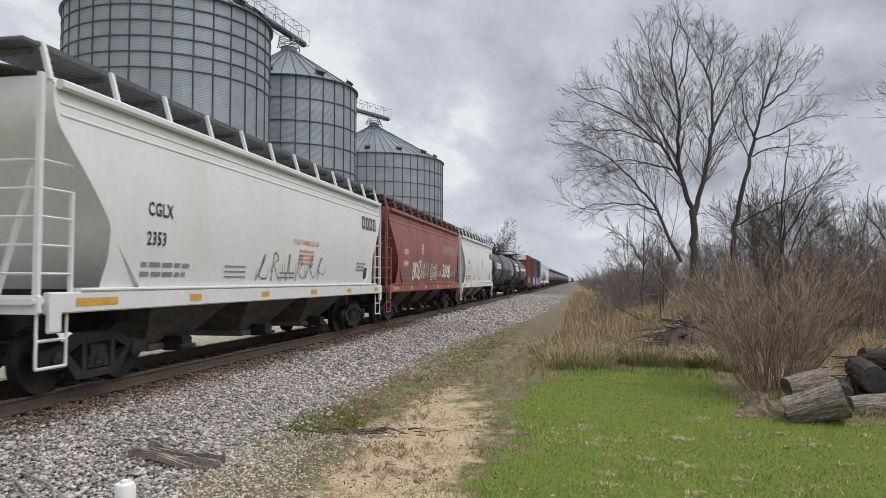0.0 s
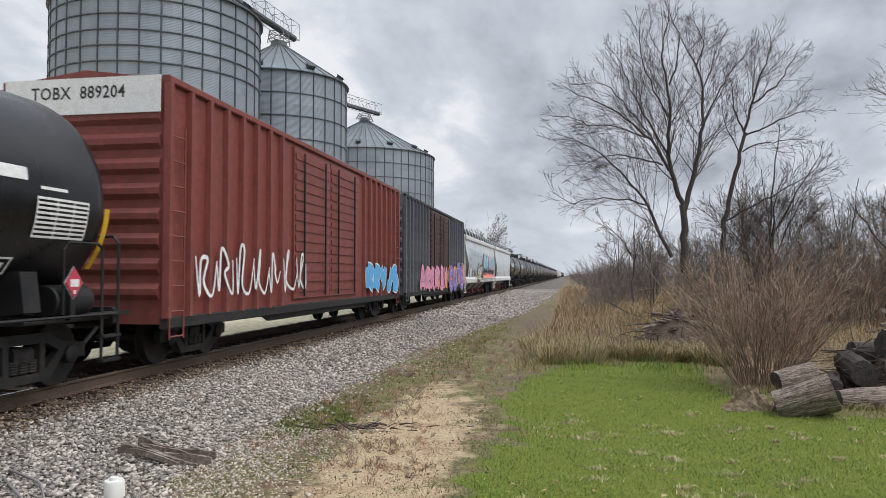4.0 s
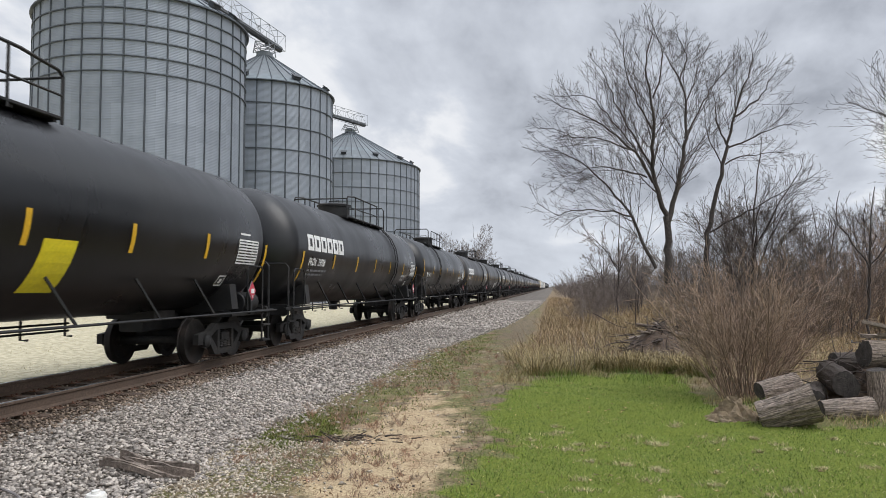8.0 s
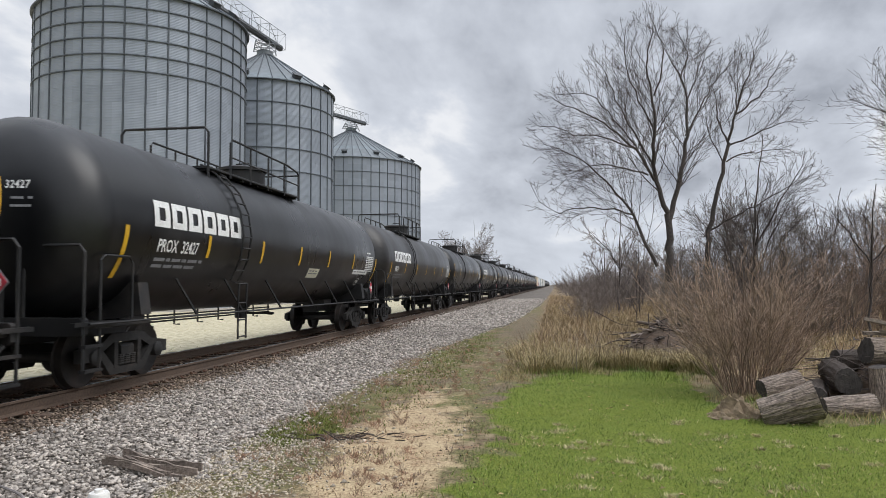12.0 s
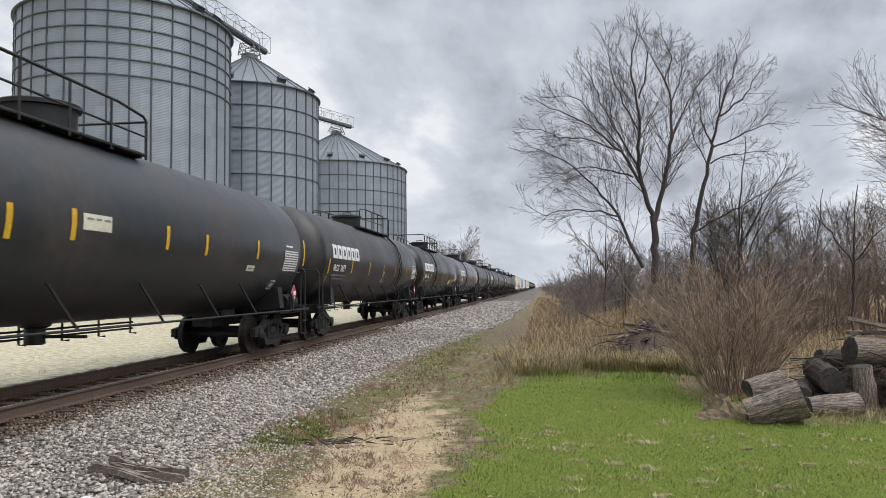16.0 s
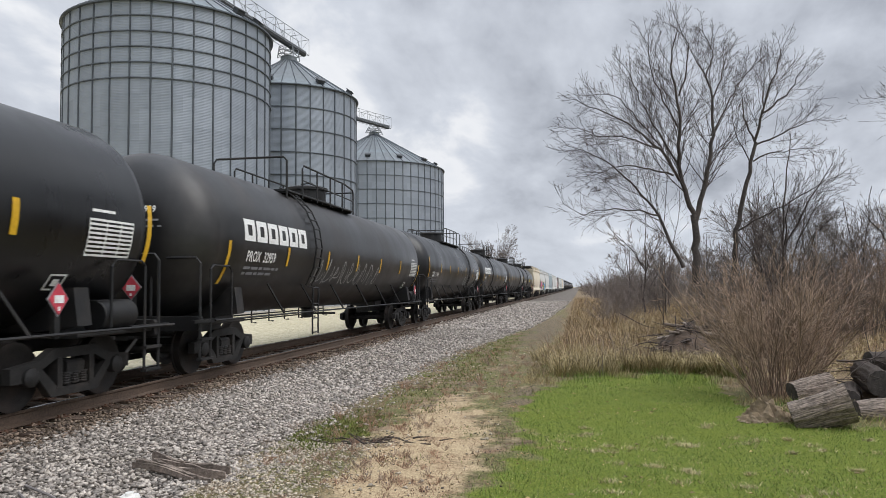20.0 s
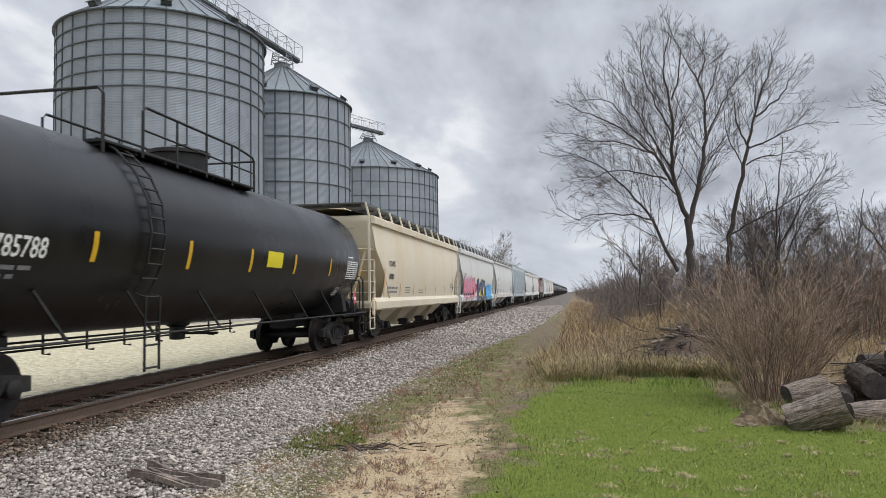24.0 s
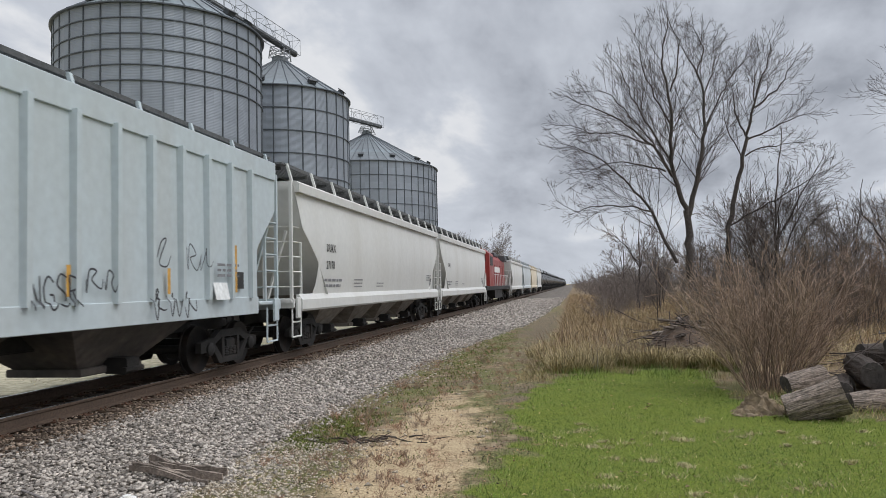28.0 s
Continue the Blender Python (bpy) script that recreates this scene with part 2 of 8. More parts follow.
M["sheet_cream"] = material("cream_notice_sheet", (0.60, 0.58, 0.45), 0.6, 0, 0.1)
M["walkway"] = material("galvanised_grating", (0.12, 0.123, 0.123), 0.6, 0.5, 0.25)
for nm, col in (("violet", (0.22, 0.15, 0.42)), ("orange", (0.75, 0.33, 0.05)), ("salmon", (0.80, 0.30, 0.25)), ("pink", (0.72, 0.30, 0.40)),
                ("sky", (0.32, 0.55, 0.68)), ("azure", (0.10, 0.38, 0.68)), ("crimson", (0.50, 0.04, 0.05)), ("lemon", (0.72, 0.62, 0.05)),
                ("charcoal", (0.03, 0.03, 0.035)), ("chalk", (0.70, 0.71, 0.70)), ("plum", (0.07, 0.05, 0.09)), ("teal", (0.10, 0.26, 0.36)), ("slate_blue", (0.11, 0.15, 0.27))):
    M[nm] = material(nm + "_spray_paint", col, 0.6, 0, 0.15, 12, 2, bump=0.03)
M["faint_pink"] = material("faint_pink_spray_paint", (0.66, 0.42, 0.44), 0.6, 0, 0.1)
M["clod"] = material("dry_turf_and_earth", (0.24, 0.18, 0.115), 0.95, 0, 0.4, 14, 3, (0.10, 0.075, 0.05), 0.6, 1.0, 20)
M["chalk_dust"] = material("worn_chalk_scrawl", (0.33, 0.33, 0.32), 0.8, 0, 0.2)
M["bark"] = material("grey_brown_bark", (0.065, 0.054, 0.048), 0.9, 0, 0.35, 12, 2, bump=0.6, bump_scale=30)
M["twig"] = material("brown_twigs", (0.075, 0.059, 0.052), 0.9, 0, 0.3, 3, 0.6, bump=0)
# far twigs: distance haze is put into this paler colour
M["twig_far"] = material("far_haze_pale_twigs", (0.17, 0.14, 0.125), 0.9, 0, 0.3, 1, 0.2, bump=0)
M["twig_thin"] = material("thin_brown_twigs", (0.165, 0.135, 0.118), 0.9, 0, 0.3, 3, 0.6, bump=0)
M["stubble"] = material("dry_brown_stubble", (0.225, 0.17, 0.10), 0.9, 0, 0.25, 5, 0.7, bump=0, island=0.45)
M["earth"] = material("dark_earth_and_rot", (0.105, 0.072, 0.05), 0.95, 0, 0.45, 9, 2.2, (0.05, 0.038, 0.03), 0.7, 1.0, 14)
M["stem"] = material("tan_shrub_stems", (0.315, 0.226, 0.165), 0.9, 0, 0.3, 6, 1, bump=0, island=0.35)
M["straw"] = material("dry_tall_grass", (0.32, 0.255, 0.13), 0.9, 0, 0.25, 5, 0.7, bump=0, island=0.4)
M["rustgrass"] = material("rusty_dry_weeds", (0.24, 0.155, 0.095), 0.9, 0, 0.25, 5, 0.7, bump=0, island=0.4)
M["grass"] = material("lawn_grass", (0.136, 0.206, 0.032), 0.75, 0, 0.3, 7, 0.9, (0.22, 0.21, 0.055), 0.7, 0, island=0.4)
M["lawn_far"] = material("deep_green_lawn_grass", (0.110, 0.180, 0.030), 0.75, 0, 0.3, 7, 0.9, bump=0, island=0.4)
M["fieldgrass"] = material("orange_tan_field_grass", (0.31, 0.225, 0.125), 0.9, 0, 0.25, 3, 0.5, bump=0, island=0.4)
M["moss"] = material("moss_and_low_weeds", (0.105, 0.125, 0.02), 0.85, 0, 0.3, 8, 2, bump=0, island=0.35)
M["leaf_dead"] = material("fallen_leaves", (0.30, 0.21, 0.11), 0.85, 0, 0.3, bump=0, island=0.5)
M["log_dark"] = material("dark_log_wood", (0.06, 0.045, 0.036), 0.85, 0, 0.35, 14, 3, bump=0.8, bump_scale=40)
M["log_end"] = material("sawn_log_end", (0.055, 0.047, 0.042), 0.9, 0, 0.4, 18, 4, bump=0.5)
M["rot_wood"] = material("silvered_broken_wood", (0.215, 0.172, 0.14), 0.9, 0, 0.4, 20, 3, bump=0.6)
M["pvc"] = material("white_plastic_pipe", (0.74, 0.72, 0.68), 0.4, 0, 0.06, 10, 3, (0.5, 0.46, 0.4), 0.3, 0.03)
M["wire"] = material("grey_cable", (0.22, 0.20, 0.19), 0.7, 0, 0.2)
M["roof"] = material("galvanised_roof_sheet", (0.17, 0.188, 0.20), 0.65, 0.2, 0.12, 2, 0.3, (0.22, 0.28, 0.30), 0.5, 0.05, 8, rand=0.08)
M["rib"] = material("galvanised_stiffener", (0.085, 0.097, 0.11), 0.55, 0.4, 0.15, 2, 0.4)
M["lattice"] = material("galvanised_lattice_steel", (0.22, 0.235, 0.25), 0.6, 0.4, 0.2)
M["leg_dark"] = material("dark_conveyor_housing", (0.07, 0.075, 0.08), 0.6, 0.3, 0.2)
M["thatch"] = material("pale_dead_lawn_thatch", (0.46, 0.40, 0.23), 0.9, 0, 0.25, 5, 0.7, bump=0, island=0.35)
M["pinkweed"] = material("reddish_dry_weed", (0.30, 0.175, 0.115), 0.9, 0, 0.25, 5, 0.7, bump=0, island=0.4)
M["concrete"] = material("concrete", (0.40, 0.38, 0.35), 0.9, 0, 0.15)


def sheet_material():
    """Corrugated galvanised sheet: fine horizontal waves, each sheet a little lighter or darker."""
    m = material("corrugated_galvanised_sheet", (0.25, 0.278, 0.312), 0.5, 0.4, 0.06, 1.2, 0.22, (0.20, 0.225, 0.255), 0.45, 0, rand=0.05, streak=0.25)
    nt = m.node_tree
    tc = nt.nodes.new("ShaderNodeTexCoord")
    sep = nt.nodes.new("ShaderNodeSeparateXYZ")
    nt.links.new(tc.outputs["Object"], sep.inputs[0])
    f = nt.nodes.new("ShaderNodeMath")
    f.operation = "MULTIPLY"
    f.inputs[1].default_value = 2 * math.pi / 0.112
    nt.links.new(sep.outputs[2], f.inputs[0])
    s = nt.nodes.new("ShaderNodeMath")
    s.operation = "SINE"
    nt.links.new(f.outputs[0], s.inputs[0])
    bp = nt.nodes.new("ShaderNodeBump")
    bp.inputs["Strength"].default_value, bp.inputs["Distance"].default_value = 0.26, 0.02
    nt.links.new(s.outputs[0], bp.inputs["Height"])
    nt.links.new(bp.outputs[0], nt.nodes["Principled BSDF"].inputs["Normal"])
    return m


M["sheet"] = sheet_material()


def bark_material():
    """Weathered bark with long furrows that run along the log."""
    m = material("furrowed_log_bark", (0.285, 0.228, 0.186), 0.9, 0, 0.3, 30, 3, (0.15, 0.112, 0.088), 0.6, 0, 40)
    nt = m.node_tree
    b = nt.nodes["Principled BSDF"]
    tc = nt.nodes.new("ShaderNodeTexCoord")
    mp = nt.nodes.new("ShaderNodeMapping")
    mp.inputs["Scale"].default_value = (2.2, 20, 20)
    nt.links.new(tc.outputs["Object"], mp.inputs[0])
    n = nt.nodes.new("ShaderNodeTexNoise")
    n.inputs["Scale"].default_value, n.inputs["Detail"].default_value = 3.4, 5
    nt.links.new(mp.outputs[0], n.inputs["Vector"])
    r = nt.nodes.new("ShaderNodeMapRange")
    r.inputs[1].default_value, r.inputs[2].default_value, r.inputs[3].default_value, r.inputs[4].default_value = 0.36, 0.60, 0.42, 1.15
    nt.links.new(n.outputs[0], r.inputs[0])
    was = b.inputs["Base Color"].links[0].from_socket
    mul = nt.nodes.new("ShaderNodeVectorMath")
    mul.operation = "SCALE"
    nt.links.new(was, mul.inputs[0])
    nt.links.new(r.outputs[0], mul.inputs["Scale"])
    nt.links.new(mul.outputs[0], b.inputs["Base Color"])
    bp = nt.nodes.new("ShaderNodeBump")
    bp.inputs["Strength"].default_value, bp.inputs["Distance"].default_value = 1.0, 0.03
    nt.links.new(n.outputs[0], bp.inputs["Height"])
    nt.links.new(bp.outputs[0], b.inputs["Normal"])
    return m


M["log"] = bark_material()
M["rust_pale"] = material("pale_rust_stain", (0.55, 0.46, 0.36), 0.7, 0, 0.1)
M["rust_mid"] = material("rust_halo_stain", (0.50, 0.34, 0.20), 0.75, 0, 0.15)
M["rust"] = material("rust_stain", (0.42, 0.21, 0.075), 0.8, 0, 0.3, 14, 4)


# ---- building helpers ----
def mesh_of(name, verts, faces, mats, smooth=False, face_mats=None):
    me = bpy.data.meshes.new(name)
    me.from_pydata([tuple(v) for v in verts], [], faces)
    for m in (mats if isinstance(mats, (list, tuple)) else [mats]):
        me.materials.append(m)
    if face_mats is not None:
        me.polygons.foreach_set("material_index", face_mats)
    if smooth:
        me.polygons.foreach_set("use_smooth", [True] * len(me.polygons))
    me.update()
    return me


def mesh_np(name, V, F, mat, smooth=False):
    """A mesh from arrays: V (n, 3), F (m, k)."""
    me = bpy.data.meshes.new(name)
    n, k = F.shape
    me.vertices.add(len(V))
    me.vertices.foreach_set("co", np.asarray(V, np.float32).ravel())
    me.loops.add(n * k)
    me.loops.foreach_set("vertex_index", np.asarray(F, np.int32).ravel())
    me.polygons.add(n)
    me.polygons.foreach_set("loop_start", np.arange(0, n * k, k, dtype=np.int32))
    if smooth:
        me.polygons.foreach_set("use_smooth", np.ones(n, bool))
    me.materials.append(mat)
    me.update(calc_edges=True)
    return me


class Shape:
    """Collects boxes, tubes and prisms into one mesh."""

    def __init__(self):
        self.v, self.f = [], []

    def add(self, verts, faces):
        o = len(self.v)
        self.v += [Vector(p) for p in verts]
        self.f += [tuple(i + o for i in f) for f in faces]
        return self

    def box(self, cx, cy, cz, sx, sy, sz, bevel=0.0, m=None):
        hx, hy, hz = sx / 2, sy / 2, sz / 2
        if bevel:
            b = min(bevel, hx * 0.9, hz * 0.9)
            prof = [(-hx + b, -hz), (hx - b, -hz), (hx, -hz + b), (hx, hz - b), (hx - b, hz), (-hx + b, hz), (-hx, hz - b), (-hx, -hz + b)]
        else:
            prof = [(-hx, -hz), (hx, -hz), (hx, hz), (-hx, hz)]
        n = len(prof)
        vs = [Vector((cx + x, cy - hy, cz + z)) for x, z in prof] + [Vector((cx + x, cy + hy, cz + z)) for x, z in prof]
        if m:
            vs = [m @ p for p in vs]
        fs = [tuple(range(n)), tuple(range(2 * n - 1, n - 1, -1))] + [(i, i + n, (i + 1) % n + n, (i + 1) % n) for i in range(n)]
        return self.add(vs, fs)

    def tube(self, pts, r, n=6, r2=None, cap=True):
        pts = [Vector(p) for p in pts]
        rings, k = [], len(pts)
        up = Vector((0.13, 0.21, 0.97))
        for i, p in enumerate(pts):
            d = (pts[min(i + 1, k - 1)] - pts[max(i - 1, 0)]).normalized()
            a = d.cross(up)
            if a.length < 0.1:
                a = d.cross(Vector((1, 0.1, 0)))
            a.normalize()
            b = d.cross(a)
            rr = r if r2 is None else r + (r2 - r) * i / (k - 1)
            rings.append([p + rr * (math.cos(2 * math.pi * j / n) * a + math.sin(2 * math.pi * j / n) * b) for j in range(n)])
        vs = [p for ring in rings for p in ring]
        fs = [(i * n + j, i * n + (j + 1) % n, (i + 1) * n + (j + 1) % n, (i + 1) * n + j) for i in range(k - 1) for j in range(n)]
        if cap:
            fs += [tuple(range(n - 1, -1, -1)), tuple(range((k - 1) * n, k * n))]
        return self.add(vs, fs)

    def prism(self, poly, axis, lo, hi):
        """A flat outline, pushed along an axis ('x', 'y' or 'z') from lo to hi."""
        n = len(poly)

        def at(p, h):
            return {"x": (h, p[0], p[1]), "y": (p[0], h, p[1]), "z": (p[0], p[1], h)}[axis]
        vs = [at(p, lo) for p in poly] + [at(p, hi) for p in poly]
        fs = [tuple(range(n - 1, -1, -1)), tuple(range(n, 2 * n))] + [(i, (i + 1) % n, (i + 1) % n + n, i + n) for i in range(n)]
        return self.add(vs, fs)

    def lathe(self, prof, n=32, axis="y", centre=(0, 0, 0)):
        """(distance along the axis, radius) turned round the axis."""
        c = Vector(centre)
        vs = []
        for h, r in prof:
            for j in range(n):
                a = 2 * math.pi * j / n
                u, w = r * math.cos(a), r * math.sin(a)
                vs.append(c + Vector({"x": (h, u, w), "y": (u, h, w), "z": (u, w, h)}[axis]))
        k = len(prof)
        fs = [(i * n + j, i * n + (j + 1) % n, (i + 1) * n + (j + 1) % n, (i + 1) * n + j) for i in range(k - 1) for j in range(n)]
        fs += [tuple(range(n)), tuple(range((k - 1) * n, k * n))]
        return self.add(vs, fs)

    def mesh(self, name, mat, smooth=False):
        me = mesh_of(name, self.v, self.f, mat, smooth)
        bm = bmesh.new()
        bm.from_mesh(me)
        bmesh.ops.recalc_face_normals(bm, faces=bm.faces)
        bm.to_mesh(me)
        bm.free()
        if smooth:
            me.set_sharp_from_angle(angle=radians(40))
        return me


def thing(name, m, label, category, group="", kind=""):
    ob = new(name)
    ob.matrix_basis = m
    return tagged(ob, label, category, group, kind)


def part(name, me, parent, label="", m=None):
    ob = new(name, me)
    ob.parent = parent
    if m is not None:
        ob.matrix_basis = m
    if label:
        tagged(ob, label)
    return ob


CACHE = {}


def cached(key, build):
    if key not in CACHE:
        CACHE[key] = build()
    return CACHE[key]

# ---- ground ----
def smooth(a, b, x):
    t = np.clip((x - a) / (b - a), 0, 1)
    return t * t * (3 - 2 * t)


def wob(x, y, s, seed=0.0):
    """A cheap smooth wobble between -1 and 1."""
    return (np.sin(x * s * 1.7 + 1.3 * np.sin(y * s * 1.1 + seed) + seed) + np.sin(y * s * 2.1 + 1.7 * np.sin(x * s * 0.9 + 2 * seed) + 2.3 * seed)) / 2


def lawn_edge(y):
    """x of the lawn's left edge."""
    return np.interp(y, [0, 5, 6.3, 8.7, 10.1, 12, 14.2, 15.5], [-1.3, -1.1, -0.83, -0.52, -0.9, -0.75, -0.36, 0.2]) + 0.10 * wob(y * 0 + 1.0, y, 3.1)


def zones(x, y):
    """Shares of lawn, ballast, tall dry grass, moss and bare sand at a place."""
    w = 0.14 * wob(x, y, 4.3, 1.0) + 0.07 * wob(x, y, 11.0, 2.0)
    far = np.interp(x, [-1, 0, 1.5, 2.6, 3.0, 20], [14.6, 14.9, 15.6, 15.8, 13.0, 13.0]) + 0.35 * wob(x, y * 0, 2.2, 0.6) + 0.2 * wob(x, y * 0, 6.1, 1.9)
    lawn = smooth(-0.30, 0.30, x - lawn_edge(y) + 1.3 * w) * smooth(0.25, -0.25, y - far + 2 * w)
    dirt = smooth(1.0, 0.7, np.abs((x - 2.35 - 0.5 * (y - 10.2)) * 0.25)) * smooth(9.9, 10.1, y + w) * smooth(2.3, 2.5, x + w)
    lawn = lawn * (1 - dirt)
    toe = np.interp(y, [0, 4.5, 6.0, 7.2, 8.4, 20, 30, 45, 100, 400], [-3.2, -3.1, -3.4, -3.75, -3.7, -3.45, -2.4, -1.7, -1.0, -0.4])
    bal = smooth(0.14, -0.14, x - toe + 1.2 * w) * smooth(-10.6, -10.2, x + w)
    tall = smooth(-0.25, 0.35, x + 0.55 + 1.6 * w + 0.32 * wob(x * 0, y, 0.9, 2.2) + 0.012 * np.clip(y - 20, 0, 60)) * smooth(-0.2, 0.7, y - far + 2 * w - 1.1 * np.clip(wob(x, y * 0.3, 1.9, 4.1), 0, 1)) * (1 - lawn)
    moss = smooth(1.0, 0.5, np.hypot((x + 3.1 - 0.02 * (y - 9)) / 0.62, (y - 9.2) / 1.7) + 1.4 * w) + 0.8 * smooth(1.0, 0.4, np.hypot((x + 2.55) / 0.8, (y - 20) / 11.0) + 1.6 * w)
    moss = np.clip(moss * np.interp(y, [11, 13], [1.0, 0.55]), 0, 1) * (1 - bal) * (1 - lawn)
    sand = smooth(1.15, 0.5, np.hypot((x + 1.78 + 0.06 * (y - 8)) / 0.78, (y - 8.0) / 4.6) + 1.7 * w) * (1 - lawn) * (1 - bal)
    lot = smooth(-10.1, -10.7, x + w)
    soil = np.clip(smooth(1.0, 0.3, np.hypot((x + 0.75) / 0.6, (y - 12.3) / 2.2) + 1.5 * w) + smooth(1.0, 0.3, np.hypot((x + 1.35) / 1.15, (y - 34) / 22) + 1.6 * w) + 0.8 * smooth(1.0, 0.4, np.hypot((x + 2.5) / 0.5, (y - 8.3) / 0.35) + 2.0 * w) + 0.8 * smooth(1.0, 0.4, np.hypot((x + 2.0) / 0.8, (y - 13.6) / 0.5) + 2.0 * w), 0, 1) * (1 - lawn) * (1 - bal)
    return lawn, bal, tall, moss, sand, lot, soil


def ground_z(x, y):
    x, y = np.asarray(x, float), np.asarray(y, float)
    z = 0.035 * wob(x, y, 0.55, 3.0) * smooth(-3.8, -2.0, x) + 0.012 * wob(x, y, 3.1, 5.0)
    shoulder = np.interp(x, [-13.2, -11.6, -10.0, -9.5, -6.8, -6.2, -5.4, -4.2, -3.5], [-0.04, -0.04, -0.02, -0.02, -0.03, -0.02, -0.03, -0.07, -0.02])
    near = smooth(-3.3, -3.8, x) * smooth(-13.6, -12.8, x)
    z = z * (1 - near) + shoulder * near + 0.008 * wob(x, y, 9.0) * near
    z = z - 0.04 * smooth(-12.6, -13.4, x)
    hump = 0.16 * np.exp(-(((x - 2.95) / 0.75) ** 2 + ((y - 10.95) / 0.55) ** 2))
    return z + hump * smooth(1.5, 2.2, x)


def ground_material():
    m = bpy.data.materials.new("mixed_ground")
    m.use_nodes = True
    nt, b = m.node_tree, m.node_tree.nodes["Principled BSDF"]
    L = nt.links.new
    tc = nt.nodes.new("ShaderNodeTexCoord")

    def noise_tex(scale, detail=6.0, rough=0.6):
        n = nt.nodes.new("ShaderNodeTexNoise")
        n.inputs["Scale"].default_value, n.inputs["Detail"].default_value, n.inputs["Roughness"].default_value = scale, detail, rough
        L(tc.outputs["Object"], n.inputs["Vector"])
        return n.outputs[0]

    def ramp(fac, *stops):
        r = nt.nodes.new("ShaderNodeValToRGB")
        e = r.color_ramp.elements
        for i, (p, c) in enumerate(stops):
            q = e[i] if i < 2 else e.new(p)
            q.position, q.color = p, (*c, 1)
        L(fac, r.inputs[0])
        return r.outputs[0]

    def mix(fac, a, c):
        n = nt.nodes.new("ShaderNodeMix")
        n.data_type = "RGBA"
        L(fac, n.inputs[0])
        L(a, n.inputs[6])
        L(c, n.inputs[7])
        return n.outputs[2]

    def share(name, lo=0.25, hi=0.75, speck=0.0, fac=None):
        a = nt.nodes.new("ShaderNodeAttribute")
        a.attribute_name = name
        s = a.outputs["Fac"]
        if speck:
            q = nt.nodes.new("ShaderNodeMath")
            q.operation = "MULTIPLY_ADD"
            L(fac, q.inputs[0])
            q.inputs[1].default_value, q.inputs[2].default_value = speck, -speck / 2
            w = nt.nodes.new("ShaderNodeMath")
            L(s, w.inputs[0])
            L(q.outputs[0], w.inputs[1])
            s = w.outputs[0]
        mr = nt.nodes.new("ShaderNodeMapRange")
        mr.inputs[1].default_value, mr.inputs[2].default_value = lo, hi
        L(s, mr.inputs[0])
        return mr.outputs[0]

    def share_of(fac, lo, hi):
        mr = nt.nodes.new("ShaderNodeMapRange")
        mr.inputs[1].default_value, mr.inputs[2].default_value = lo, hi
        L(fac, mr.inputs[0])
        return mr.outputs[0]

    fine, mid, big = noise_tex(38), noise_tex(5.5), noise_tex(0.9)
    dirt = ramp(mid, (0.40, (0.085, 0.062, 0.038)), (0.60, (0.28, 0.22, 0.14)), (0.5, (0.165, 0.127, 0.08)))
    olive = ramp(fine, (0.40, (0.062, 0.066, 0.022)), (0.60, (0.20, 0.185, 0.08)))
    rusty = ramp(fine, (0.40, (0.15, 0.085, 0.052)), (0.60, (0.31, 0.205, 0.135)))
    patchy = noise_tex(1.9, 8.0, 0.7)
    pm = nt.nodes.new("ShaderNodeMapRange")
    pm.inputs[1].default_value, pm.inputs[2].default_value = 0.50, 0.62
    L(patchy, pm.inputs[0])
    dirt = mix(pm.outputs[0], dirt, rusty)
    bm = nt.nodes.new("ShaderNodeMapRange")
    bm.inputs[1].default_value, bm.inputs[2].default_value = 0.43, 0.55
    L(big, bm.inputs[0])
    c = mix(bm.outputs[0], dirt, olive)
    blotch = noise_tex(2.6, 9.0, 0.72)
    sand = mix(share_of(blotch, 0.50, 0.64), ramp(fine, (0.40, (0.31, 0.23, 0.138)), (0.60, (0.51, 0.40, 0.25))), ramp(fine, (0.40, (0.14, 0.09, 0.052)), (0.60, (0.42, 0.29, 0.175))))
    c = mix(share("sand", 0.2, 0.8, 1.4, mid), c, sand)
    c = mix(share("soil", 0.35, 0.95, 1.6, blotch), c, ramp(fine, (0.40, (0.06, 0.046, 0.03)), (0.60, (0.24, 0.19, 0.125))))
    c = mix(share("moss", 0.3, 0.8, 1.5, blotch), c, ramp(fine, (0.40, (0.045, 0.052, 0.012)), (0.60, (0.17, 0.165, 0.045))))
    c = mix(share("tall", 0.2, 0.8, 0.6, mid), c, ramp(fine, (0.40, (0.10, 0.07, 0.042)), (0.60, (0.27, 0.20, 0.12))))
    c = mix(share("lawn", 0.3, 0.7, 0.8, mid), c, ramp(fine, (0.40, (0.085, 0.112, 0.013)), (0.60, (0.16, 0.19, 0.032))))
    c = mix(share("bal", 0.35, 0.65, 0.5, mid), c, ramp(fine, (0.3, (0.07, 0.060, 0.052)), (0.7, (0.21, 0.185, 0.16))))
    c = mix(share("lot", 0.3, 0.7, 0.4, mid), c, ramp(mid, (0.40, (0.38, 0.335, 0.23)), (0.60, (0.58, 0.525, 0.37))))
    L(c, b.inputs["Base Color"])
    b.inputs["Roughness"].default_value = 0.95
    b.inputs["Specular IOR Level"].default_value = 0.2
    bp = nt.nodes.new("ShaderNodeBump")
    bp.inputs["Strength"].default_value, bp.inputs["Distance"].default_value = 0.7, 0.03
    L(fine, bp.inputs["Height"])
    L(bp.outputs[0], b.inputs["Normal"])
    return m


